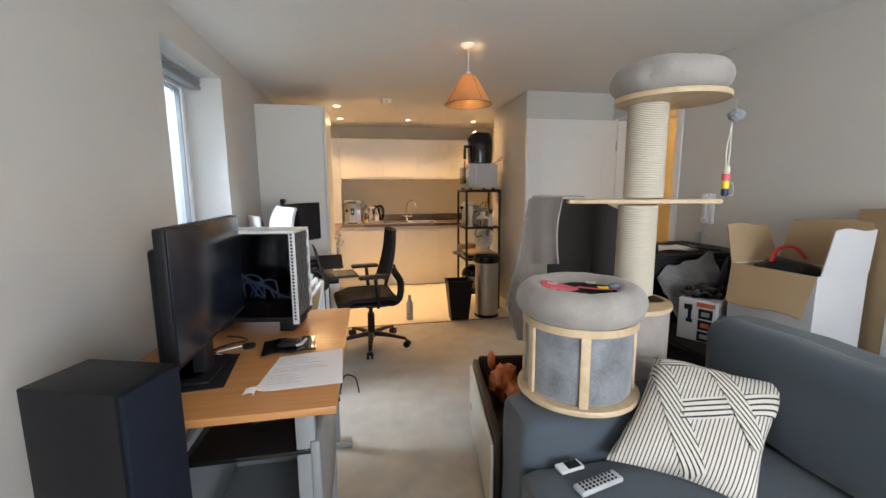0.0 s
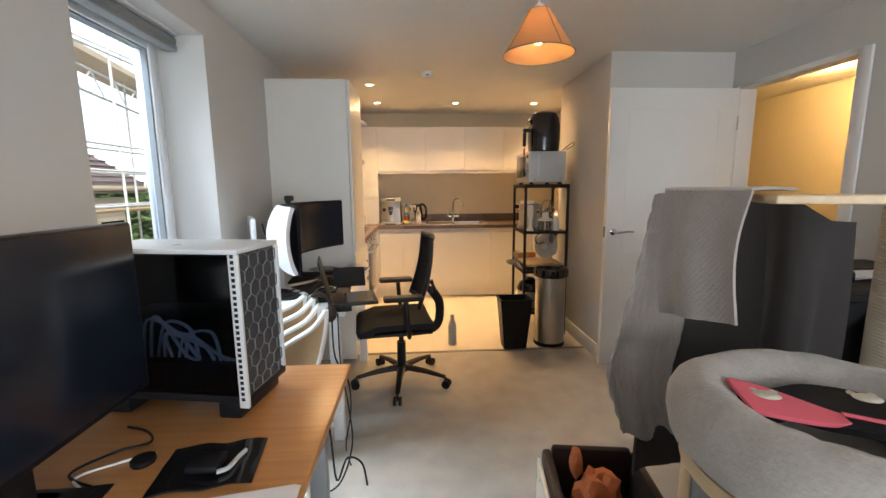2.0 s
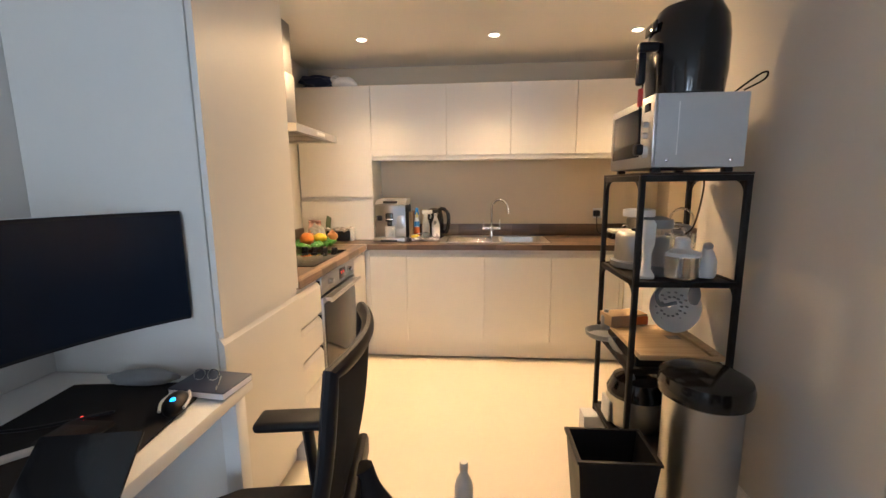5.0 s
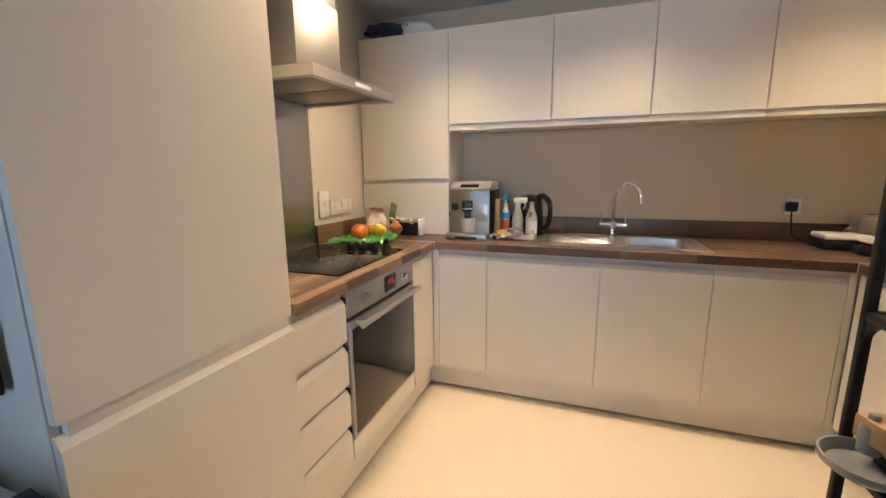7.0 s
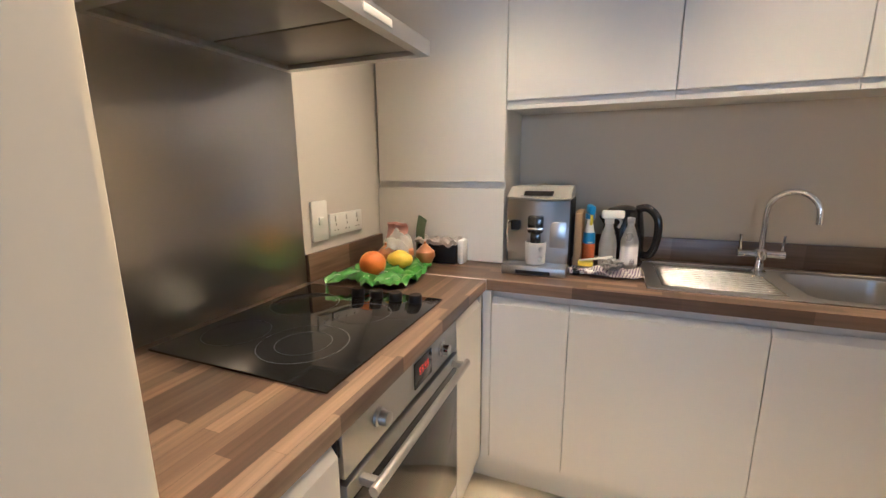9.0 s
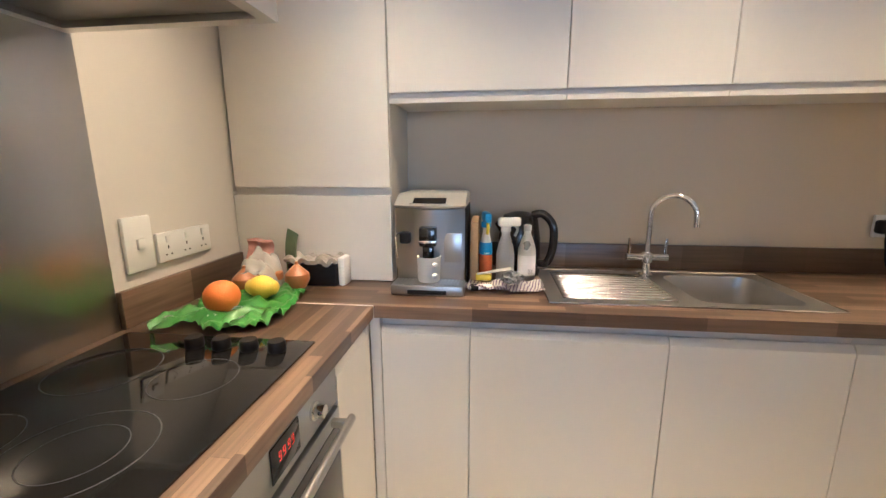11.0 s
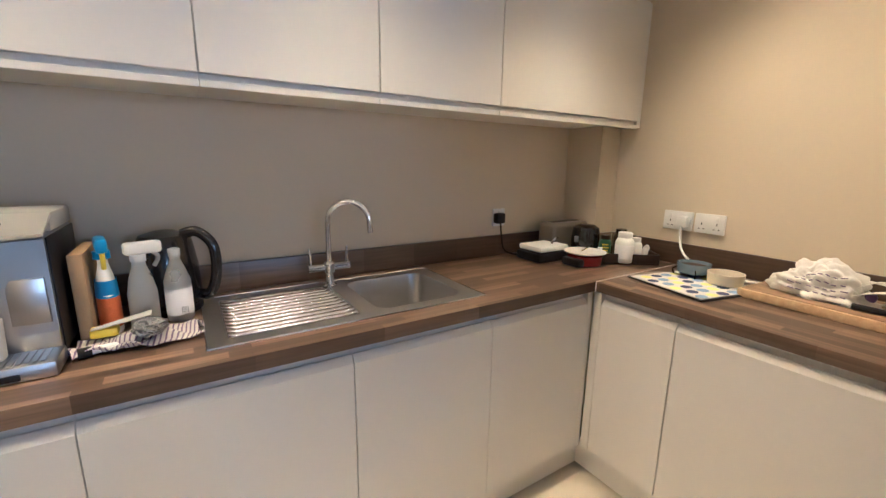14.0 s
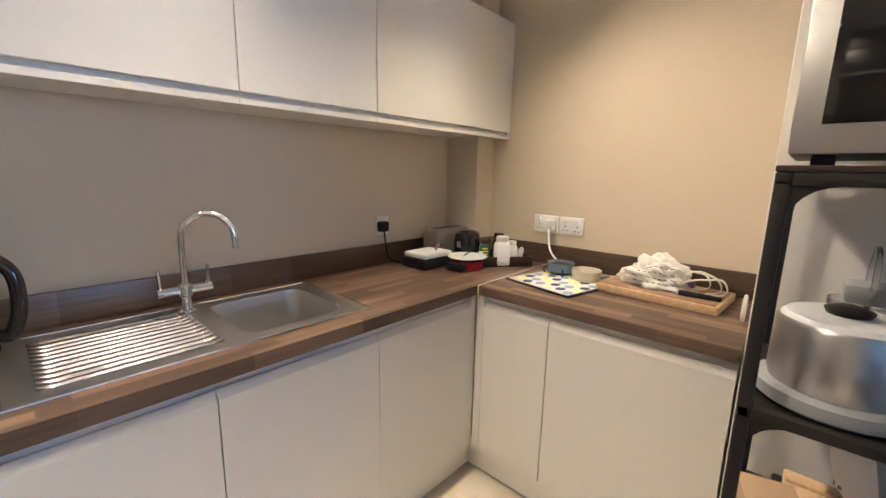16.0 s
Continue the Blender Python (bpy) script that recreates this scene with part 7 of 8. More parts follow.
part("board", box(-0.17, 0.14, -0.07, 0.07, 0, 0.018, bevel=0.004), BLK, kbx)
kc = bmesh.new()
for i in range(14):
    for j in range(5):
        add_box(kc, -0.16 + i * 0.021, -0.143 + i * 0.021, -0.058 + j * 0.023, -0.040 + j * 0.023, 0.018, 0.024)
part("keycaps", kc, DKGREEN, kbx, kind="stuff")

# nested chair shells against the table
PLYE = pbr("pale_edge", (0.70, 0.68, 0.63), 0.5, 0, 0.05, 6, 80, 0.05)


def nested_chair(i):
    """A curved plate standing nearly upright, its white rim proud of the face."""
    c = thing("stacking_chair", (-0.30 + 0.075 * i, 2.97 - 0.034 * i, 0), "white and birch curved stacking chair, nested in a stack", "chair", "stack of chairs")
    y0 = 2.97 - 0.034 * i
    top, knee, low = [((-0.185, 0.835), (-0.520, 0.680), (-0.655, 0.32)), ((-0.135, 0.825), (-0.440, 0.630), (-0.560, 0.33)), ((-0.100, 0.805), (-0.375, 0.590), (-0.478, 0.34)), ((-0.060, 0.790), (-0.315, 0.560), (-0.382, 0.36))][i]
    tv, kv = Vector(top), Vector(knee)
    d = kv - tv
    left = [top, (top[0] + 0.24 * d.x, top[1] + 0.36 * d.y), (top[0] + 0.57 * d.x, top[1] + 0.60 * d.y), (top[0] + 0.85 * d.x, top[1] + 0.80 * d.y), knee,
            (knee[0] - 0.035, knee[1] - 0.07), ((knee[0] + low[0]) / 2 - 0.02, (knee[1] + low[1]) / 2 - 0.02), low, (low[0] - 0.03, 0.12)]
    lf = curve([(a, 0, b) for a, b in left], 5)
    rt = curve([(top[0], 0, top[1]), (top[0] - 0.01, 0, top[1] - 0.10), (top[0] - 0.05, 0, 0.53), (top[0] - 0.12, 0, 0.35), (top[0] - 0.19, 0, 0.12)], 10)
    m = len(rt) - 1
    off = Vector((-0.30 + 0.075 * i, y0, 0))

    def fn(u, v):
        a, b = lf[min(round(v * (len(lf) - 1)), len(lf) - 1)], rt[round(v * m)]
        p = a.lerp(b, u)
        return (p.x - off.x, 0.014 * math.sin(u * math.pi), p.z)
    part("shell", sheet(fn, 10, 40, 0.012), PLYF, c)
    part("rim", tube([(p.x - off.x, -0.004, p.z) for p in lf], 0.0125, 8), PLYE, c)
    part("rim", tube([(p.x - off.x, -0.004, p.z) for p in rt], 0.010, 8), PLYE, c)
    part("leg", tube([(lf[-1].x - off.x, 0, 0.13), (lf[-1].x - off.x - 0.01, 0, 0.006)], 0.012, 8), PLYE, c)
    part("leg", tube([(rt[-1].x - off.x, 0, 0.13), (rt[-1].x - off.x - 0.01, 0, 0.006)], 0.012, 8), PLYE, c)
    return c


for i in range(4):
    nested_chair(i)

# laptop and clutter on the white table
TT = 0.738
lt = thing("laptop", (0.045, 3.06, TT), "open black laptop overhanging the table corner", "laptop", rz=-78)
part("base", box(-0.12, 0.12, -0.12, 0.11, 0.045, 0.060, bevel=0.004), BLK, lt)
part("keys", boxes([(-0.10, 0.10, -0.05, 0.09, 0.060, 0.0615)]), BLKG, lt)
ld = box(-0.12, 0.12, -0.004, 0.004, 0, 0.215, bevel=0.003)
ld.transform(Matrix.Translation((0, -0.122, 0.06)) @ Matrix.Rotation(radians(14), 4, "X"))
part("lid", ld, BLK, lt)
part("stand", box(-0.09, 0.06, -0.11, -0.02, 0.0, 0.045, bevel=0.006), BLK, lt)
dm_ = thing("desk_mat", (-0.30, 3.70, TT), "large black cloth desk mat on the white table", "desk mat", rz=6)
part("mat", sheet(lambda u, v: (-0.20 + 0.43 * u, -0.45 + 0.78 * v, 0.003 + 0.002 * math.sin(u * 5 + v * 4) ** 2), 14, 20, 0.003), DKF, dm_)
ms_ = thing("computer_mouse", (-0.115, 3.90, TT + 0.007), "black and white gaming mouse with a blue light", "computer mouse", rz=25)
part("body", blob((0, 0, 0.012), 0.032, 0.058, 0.026, 3, 0.0, 4, 0), BLK, ms_)
part("side_wing", tube(curve([(-0.028, -0.045, 0.018), (-0.034, 0.0, 0.022), (-0.022, 0.05, 0.020)], 5), 0.004, 8), WHT, ms_)
part("side_wing", tube(curve([(0.028, -0.045, 0.018), (0.034, 0.0, 0.022), (0.022, 0.05, 0.020)], 5), 0.004, 8), WHT, ms_)
part("light", box(-0.006, 0.006, -0.03, -0.015, 0.034, 0.037, bevel=0.001), pbr("blue_led", (0.05, 0.3, 1), 0.4, 0, 0, 5, 20, 0, emit=(0.05, 0.35, 1.0, 3.0)), ms_)
kb = thing("gamepad", (-0.27, 3.76, TT + 0.007), "black textured gadget with a small red light", "gadget")
part("pad", box(-0.06, 0.06, -0.05, 0.05, 0, 0.014, bevel=0.005), BLKM, kb)
part("texture_patch", box(-0.045, 0.045, -0.035, 0.02, 0.014, 0.018, bevel=0.002), LEATHER, kb)
part("red_light", box(-0.05, -0.038, 0.055, 0.065, 0.004, 0.012, bevel=0.002), pbr("red_led", (1, 0.05, 0.02), 0.4, 0, 0, 5, 20, 0, emit=(1.0, 0.05, 0.03, 4.0)), kb)
nb = thing("notebook", (-0.09, 4.025, TT), "navy hardback notebook at the table edge", "notebook", rz=-6)
part("cover", box(-0.10, 0.085, -0.065, 0.065, 0, 0.024, bevel=0.003), NAVY, nb)
part("page_block", box(-0.095, 0.0865, -0.0665, 0.060, 0.004, 0.020), PAPER, nb)
gs = thing("glasses", (-0.11, 4.025, TT + 0.026), "steel tweezers and spectacles lying on the notebook", "spectacles")
for s in (-1, 1):
    part("lens_rim", tube([(s * 0.022 + 0.018 * math.cos(a), 0.006 * math.sin(a), 0.017 + 0.015 * math.sin(a)) for a in [2 * math.pi * i / 20 for i in range(20)]], 0.002, 6, closed=True), CHROME, gs)
part("temple", tube([(0.046, 0, 0.012), (0.07, -0.06, 0.006), (0.09, -0.09, 0.016)], 0.0025, 6), CHROME, gs)
bp_ = thing("black_pouch", (-0.33, 4.045, TT), "dark grey soft pouch on the white table", "pouch")
part("pouch", blob((0, 0, 0.02), 0.11, 0.045, 0.022, 3, 0.25, 5, 3), GREYP, bp_)
wp = thing("white_screen", (-0.60, 3.42, TT), "narrow white monitor seen edge on, behind the curved one", "monitor", rz=26)
part("panel", box(-0.012, 0.012, -0.16, 0.16, 0.10, 0.46, bevel=0.006), WHT, wp)
part("foot", box(-0.07, 0.07, -0.06, 0.06, 0, 0.012, bevel=0.004), WHT, wp)
part("post", box(-0.008, 0.008, -0.02, 0.02, 0.012, 0.12), WHT, wp)
mr = thing("monitor_riser", (-0.13, 3.22, TT), "black laptop stand and clutter on the white table", "stand")
part("stand", box(-0.10, 0.10, -0.05, 0.16, 0.0, 0.035, bevel=0.01), BLK, mr)
part("adapter", box(-0.06, 0.04, 0.0, 0.09, 0.036, 0.065, bevel=0.01), BLKG, mr)
tt_ = thing("tablet", (-0.06, 3.52, TT + 0.007), "black tablet propped on the desk mat", "tablet", rz=10)
tb = box(-0.10, 0.10, -0.004, 0.004, 0, 0.15, bevel=0.003)
tb.transform(Matrix.Rotation(radians(-48), 4, "X"))
part("panel", tb, BLKG, tt_)
hp_ = thing("headphones", (-0.11, 2.985, TT), "dark headphones hanging at the table corner", "headphones")
part("band", tube(curve([(-0.05, 0, 0.08), (0.0, -0.04, 0.11), (0.05, -0.05, 0.08), (0.06, -0.07, 0.02)], 6), 0.012, 10), LEATHER, hp_)
part("ear_cushion", blob((0.055, -0.07, 0.015), 0.035, 0.028, 0.040, 2, 0.1), LEATHER, hp_)
part("ear_cushion", blob((-0.05, 0.0, 0.06), 0.035, 0.028, 0.040, 2, 0.1), GREYP, hp_)
for pts, nm in (([(0.0, 0.0, 0.05), (-0.12, -0.12, 0.02), (-0.26, -0.25, 0.005), (-0.35, -0.42, 0.004), (-0.40, -0.56, -0.1), (-0.42, -0.60, -0.4)], "a"), ([(0.05, 0.0, 0.05), (-0.04, -0.18, 0.03), (-0.16, -0.28, 0.006), (-0.20, -0.40, 0.004), (-0.28, -0.55, 0.004), (-0.30, -0.62, -0.3)], "b"), ([(0.0, 0.30, 0.02), (-0.2, 0.15, 0.05), (-0.28, -0.05, 0.30), (-0.30, -0.10, 0.42)], "c")):
    cable((-0.25, 3.55, TT), pts, 0.004, "black monitor cable trailing over the table")
pb_ = thing("power_strip", (-0.55, 2.80, 0), "white power strip and adapters on the carpet", "power strip")
part("strip", box(-0.10, 0.10, -0.03, 0.03, 0, 0.04, bevel=0.006), WHT, pb_)
part("adapter", box(-0.02, 0.04, -0.06, -0.031, 0.0, 0.05, bevel=0.006), BLK, pb_)
part("adapter", box(-0.09, -0.04, 0.031, 0.08, 0.0, 0.05, bevel=0.006), GREYC, pb_)

# throw and towel on the cat tree plank
th = thing("throw_blanket", (1.25, 2.10, 0.6), "dark grey fleece throw with a pale underside, draped", "blanket")


def thf(u, v):
    tops = [(1.085, 2.13, 1.335), (1.20, 2.10, 1.335), (1.34, 2.03, 1.335), (1.42, 2.04, 1.328), (1.52, 2.08, 1.29), (1.64, 2.13, 1.25), (1.78, 2.18, 1.24)]
    s = u * (len(tops) - 1)
    i = min(int(s), len(tops) - 2)
    p = Vector(tops[i]).lerp(Vector(tops[i + 1]), s - i)
    fold = 0.025 * math.sin(u * 17) * v + 0.012 * math.sin(u * 31 + 1) * v
    bottom = 0.42 + 0.10 * math.sin(u * 4)
    return (p.x + 0.01 * math.sin(v * 5), p.y + fold, p.z + (bottom - p.z) * v)


put("dark_side", sheet(thf, 60, 26, 0.008), THROW, th)


def wing(u, v):
    a = curve([(1.065, 2.10, 1.335), (1.030, 2.10, 1.15), (0.985, 2.10, 0.93), (0.957, 2.10, 0.78), (1.000, 2.12, 0.66), (1.042, 2.14, 0.56)], 8)
    b = curve([(1.130, 2.02, 1.340), (1.150, 2.04, 1.15), (1.150, 2.06, 0.95), (1.130, 2.07, 0.80), (1.150, 2.09, 0.68), (1.190, 2.12, 0.56)], 8)
    k_ = min(round(v * (len(a) - 1)), len(a) - 1)
    p = a[k_].lerp(b[k_], u)
    return p + Vector((-0.010 * math.sin(u * math.pi) * v, 0.016 * math.sin(u * 9 + v) * v + 0.0025 * math.sin(u * 70) * math.sin(v * 200), 0.004 * math.sin(u * 9)))


put("pale_side", sheet(wing, 44, 40, 0.010), TOWEL, th)
tw = thing("grey_towel", (1.10, 1.92, 1.34), "light grey waffle towel hanging over the plank end", "towel")


def twf(u, v):
    y = 1.79 + 0.25 * u
    zb = 1.055 - 0.040 * u
    x = 1.092 - 0.035 * u
    if v < 0.22:
        q = v / 0.22
        return (x + 0.11 * (1 - q), y + 0.01, 1.350 + 0.004 * math.sin(q * 3))
    q = (v - 0.22) / 0.78
    return (x - 0.018 * math.sin(q * 2.2) + 0.010 * math.sin(u * 9) * q + 0.0022 * math.sin(y * 420) * math.sin(q * 130) * min(1, 8 * min(u, 1 - u)), y + 0.012 * math.sin(q * 4) - 0.02 * u * q, 1.348 - (1.348 - zb) * q)


put("towel", sheet(twf, 60, 90, 0.006), TOWEL, tw)

# toys on the cat tree and in the basket
tb_ = thing("pompom_toy", (1.665, 1.585, 1.70), "grey pompom toy hanging from the top board", "cat toy")
part("pompom", blob((0, 0, -0.035), 0.030, 0.026, 0.024, 3, 0.3, 9, 1), VELVET, tb_)
part("string", tube([(0, 0, 0.03), (0, 0, -0.02)], 0.0012, 5), CREAM, tb_)
tp_ = thing("dangling_toy", (1.68, 1.62, 1.44), "pink, yellow and blue cat toy hanging on a cream string", "cat toy")
part("string", join(tube(curve([(0.0, 0, 0.02), (-0.010, 0, 0.09), (0.004, 0, 0.20)], 5), 0.003, 6), tube(curve([(0.004, 0, 0.02), (0.006, 0, 0.10), (0.004, 0, 0.20)], 5), 0.003, 6)), CREAM, tp_)
part("cream_band", lathe([(0.010, 0.0), (0.014, 0.01), (0.012, 0.03)], n=16), CREAM, tp_)
part("pink_band", lathe([(0.014, -0.026), (0.016, -0.020), (0.015, 0.0)], n=18), PINK, tp_)
part("yellow_band", lathe([(0.013, -0.058), (0.015, -0.050), (0.014, -0.027)], n=18), YELLOW, tp_)
part("blue_band", lathe([(0.010, -0.088), (0.014, -0.080), (0.013, -0.059)], n=18), NAVY, tp_)
part("bell_loop", tube([(0.028 + 0.012 * math.cos(a), 0, -0.062 + 0.028 * math.sin(a)) for a in [2 * math.pi * i / 16 for i in range(16)]], 0.002, 6, closed=True), GREYC, tp_)
em = thing("eye_mask", (BCX + 0.01, BCY - 0.01, 0.968), "pink and black fabric cat masks lying in the basket", "eye mask", rz=-20)


def mask(u, v):
    x, y = (u - 0.5) * 0.29, (v - 0.5) * 0.15
    w = 0.55 + 0.45 * abs(math.cos((u - 0.5) * math.pi * 1.6))
    return (x, y * w + 0.02, 0.030 + 0.012 * math.cos((u - 0.5) * 3) + 0.004 * noise.noise(Vector((u * 5, v * 5, 0))))


part("mask", sheet(mask, 24, 10, 0.010), DKF, em, "black fabric mask")
part("mask", sheet(lambda u, v: (-0.155 + 0.13 * u * (1 if v < 0.5 else 1), (v - 0.5) * 0.11 * (1 - 0.75 * u ** 2) - 0.005 - 0.02 * u, 0.052 + 0.006 * math.cos(u * 3)), 16, 8, 0.006), PINK, em, "pink fabric mask")
part("strap", tube(curve([(-0.03, -0.025, 0.055), (0.05, -0.035, 0.052), (0.11, -0.02, 0.048)], 6), 0.006, 6, flat=0.4), PINK, em)
for x, y, m in ((-0.115, 0.0, CREAM), (0.03, 0.03, CREAM), (0.06, -0.045, LEMON)):
    part("printed_face", join(blob((x, y, 0.060), 0.020, 0.015, 0.004, 2), blob((x - 0.014, y + 0.014, 0.060), 0.006, 0.008, 0.003, 1), blob((x + 0.014, y + 0.014, 0.060), 0.006, 0.008, 0.003, 1)), m, em)
part("blue_fish", blob((0.105, -0.01, 0.058), 0.022, 0.014, 0.012, 2, 0.2), TEALB, em)

for toy in (tb_, tp_, em):
    move(toy, 0.004, -0.062)

# remotes on the sofa
rc = thing("remote_control", (0.932, 1.170, 0.462), "silver television remote control on the sofa seat", "remote control", rz=-76)
part("body", box(-0.024, 0.024, -0.085, 0.085, 0, 0.018, bevel=0.008, seg=3), GREYC, rc)
rb = bmesh.new()
for i in range(3):
    for j in range(9):
        add_lathe(rb, [(0.0048, 0), (0.0042, 0.002)], (-0.013 + i * 0.013, -0.065 + j * 0.0155, 0.018), 10)
part("buttons", rb, BLK, rc, kind="stuff")
r2 = thing("remote_control", (0.882, 1.262, 0.462), "small white remote control with a dark display", "remote control", rz=-80)
part("body", box(-0.022, 0.022, -0.045, 0.045, 0, 0.012, bevel=0.004), WHT, r2)
part("display", box(-0.017, 0.017, -0.015, 0.035, 0.012, 0.0135, bevel=0.001), BLKGLASS, r2)

# boxes, bag and toy beside the sofa arm
cr2 = thing("toy_box", (0.93, 1.95, 0), "open dark lined fabric box with cream outside", "storage box", rz=-8)
part("outer_panel", box(-0.17, -0.155, -0.40, 0.36, 0.02, 0.36, bevel=0.006), CREAM, cr2)
part("lining", boxes([(-0.153, -0.12, -0.40, 0.36, 0.02, 0.40), (0.16, 0.19, -0.40, 0.36, 0.02, 0.40), (-0.12, 0.16, 0.33, 0.36, 0.02, 0.42), (-0.12, 0.16, -0.40, -0.37, 0.02, 0.38), (-0.12, 0.16, -0.37, 0.33, 0.02, 0.24)], 0.012), LEATHER, cr2)
fx = thing("orange_toy", (0.95, 2.12, 0.24), "orange and red plush toy in the open box", "toy")
part("plush", join(blob((0, 0, 0.10), 0.07, 0.08, 0.10, 3, 0.5, 7, 1), blob((0.03, -0.12, 0.08), 0.05, 0.08, 0.06, 3, 0.5, 7, 4), blob((-0.055, 0.05, 0.21), 0.022, 0.030, 0.055, 2, 0.3, 6, 2)), RUST, fx, kind="")

# cabinet and boxes behind the sofa
bl_ = thing("black_cabinet", (2.30, 2.62, 0), "black chest against the wall, piled with things", "cabinet")
part("carcass", box(-0.34, 0.40, -0.28, 0.28, 0.0, 0.95, bevel=0.006), BLKM, bl_)
part("top", box(-0.36, 0.41, -0.30, 0.30, 0.951, 0.972, bevel=0.005), BLKM, bl_)
for i in range(3):
    part("drawer_front", box(-0.33, 0.39, -0.296, -0.281, 0.04 + i * 0.30, 0.325 + i * 0.30, bevel=0.004), BLK, bl_)
hd_ = thing("black_speaker", (2.04, 2.45, 0.973), "small black gadget on the chest", "gadget")
part("body", box(-0.05, 0.05, -0.04, 0.04, 0, 0.055, bevel=0.018, seg=3), BLKG, hd_)
np_ = thing("papers", (2.28, 2.52, 0.973), "loose magazines and papers on the chest", "papers", rz=-18)
for i in range(3):
    part("sheet", sheet(lambda u, v, i=i: (-0.14 + 0.26 * u + 0.02 * i, -0.10 + 0.19 * v - 0.015 * i, 0.004 + 0.006 * i + 0.012 * math.sin(u * 4 + i) ** 2), 10, 8, 0.002), PAPER, np_)
cable((2.2, 2.40, 0.985), [(-0.12, 0.10, 0.03), (0.0, 0.02, 0.045), (0.12, -0.03, 0.02), (0.26, -0.08, 0.0)], 0.006, "black cable over the chest edge")
gb2 = thing("grey_bag", (2.12, 2.15, 0.62), "black and grey shopping bag slumped over boxes", "bag")
part("bag", sheet(lambda u, v: (-0.16 + 0.32 * u, -0.10 + 0.05 * math.sin(u * 5) + 0.20 * v, 0.02 + 0.30 * v * (0.7 + 0.5 * u) + 0.03 * noise.noise(Vector((u * 5, v * 5, 1)))), 22, 18, 0.01), pbr("grey_bag_print", (0.20, 0.20, 0.20), 0.7, 0, 0.5, 9, 60, 0.4), gb2)
part("dark_panel", sheet(lambda u, v: (-0.02 + 0.20 * u, -0.14 + 0.10 * u, 0.05 + 0.10 * v + 0.22 * u), 10, 6, 0.008), NAVY, gb2)
lowt = thing("low_table", (2.29, 1.75, 0), "low black table stacked with cardboard boxes", "table")
part("tabletop", box(-0.40, 0.41, -0.75, 0.52, 0.52, 0.55, bevel=0.005), BLKM, lowt)
for x in (-0.36, 0.37):
    for y in (-0.71, 0.48):
        part("leg", box(x - 0.025, x + 0.025, y - 0.025, y + 0.025, 0, 0.52, bevel=0.003), BLKM, lowt)
db = thing("drill_box", (2.005, 1.985, 0.551), "white and orange power tool carton with printed pictures", "box", rz=-62)
part("carton", box(-0.09, 0.095, -0.01, 0.24, 0, 0.23, bevel=0.002), CARDW, db)
part("orange_strip", box(0.0, 0.09, -0.0125, -0.0102, 0.195, 0.22), RUST, db)
for i, m in enumerate((INK, RUST, INK)):
    part("picture_panel", box(0.012, 0.08, -0.0125, -0.0102, 0.13 - i * 0.062, 0.185 - i * 0.062), BLK, db)
    part("picture", box(0.026, 0.066, -0.0140, -0.0126, 0.145 - i * 0.062, 0.170 - i * 0.062, bevel=0.0006), m, db)
part("drill_picture", boxes([(-0.06, -0.02, -0.0125, -0.0102, 0.17, 0.20), (-0.04, -0.022, -0.0125, -0.0102, 0.12, 0.17), (-0.048, -0.015, -0.0125, -0.0102, 0.10, 0.12)]), BLK, db)
part("side_picture", boxes([(0.0952, 0.0972, 0.03, 0.10, 0.09, 0.20), (0.0952, 0.0972, 0.14, 0.20, 0.05, 0.19)]), INK, db)
dbb = thing("black_bag", (2.10, 2.04, 0.785), "black plastic bag in the top of the tool carton", "bag")
part("film", blob((0, 0, 0.02), 0.11, 0.08, 0.045, 3, 0.6, 8, 5), BLKG, dbb, sharp=25)
bb_ = thing("large_carton", (2.29, 1.72, 0.551), "large open white and brown cardboard box", "box", rz=7)
for r in ((-0.17, 0.17, -0.19, -0.184, 0, 0.45), (-0.17, 0.17, 0.184, 0.19, 0, 0.45), (-0.17, -0.164, -0.184, 0.184, 0, 0.45), (0.164, 0.17, -0.184, 0.184, 0, 0.45)):
    part("side", box(*r), CARDW, bb_)
part("bottom", box(-0.164, 0.164, -0.184, 0.184, 0, 0.006), CARDW, bb_)
for r in ((-0.162, 0.155, 0.178, 0.183, 0.006, 0.445), (0.157, 0.163, -0.183, 0.176, 0.006, 0.445)):
    part("lining", box(*r), CARD, bb_)


def flap(nm, a, b, dx, dy, dz, m, label=""):
    a, b, d = Vector(a), Vector(b), Vector((dx, dy, dz))
    part(nm, sheet(lambda u, v: a.lerp(b, u) + d * v + (b - a) * (0.5 - u) * 0.14 * v + Vector((0, 0, 0.008 * math.sin(u * 6) * v)), 8, 6, 0.005), m, bb_, label)


flap("flap", (-0.17, 0.19, 0.45), (0.17, 0.19, 0.45), 0.0, 0.06, 0.19, CARD, "brown flap standing up")
flap("flap", (0.17, -0.19, 0.45), (0.17, 0.19, 0.45), 0.05, 0.0, 0.22, CARD, "brown flap standing up")
flap("flap", (-0.17, -0.19, 0.45), (-0.17, 0.19, 0.45), -0.12, -0.05, -0.17, CARD, "brown flap folded down")
flap("flap", (-0.15, -0.19, 0.45), (0.17, -0.19, 0.45), 0.0, -0.02, 0.20, CARDW, "white flap standing up")
inn_ = thing("tool_bundle", (2.28, 1.76, 0.93), "black and red tool case sticking out of the carton", "tool case")
part("case", blob((0, 0, 0.02), 0.14, 0.13, 0.09, 3, 0.3, 6, 6), BLK, inn_)
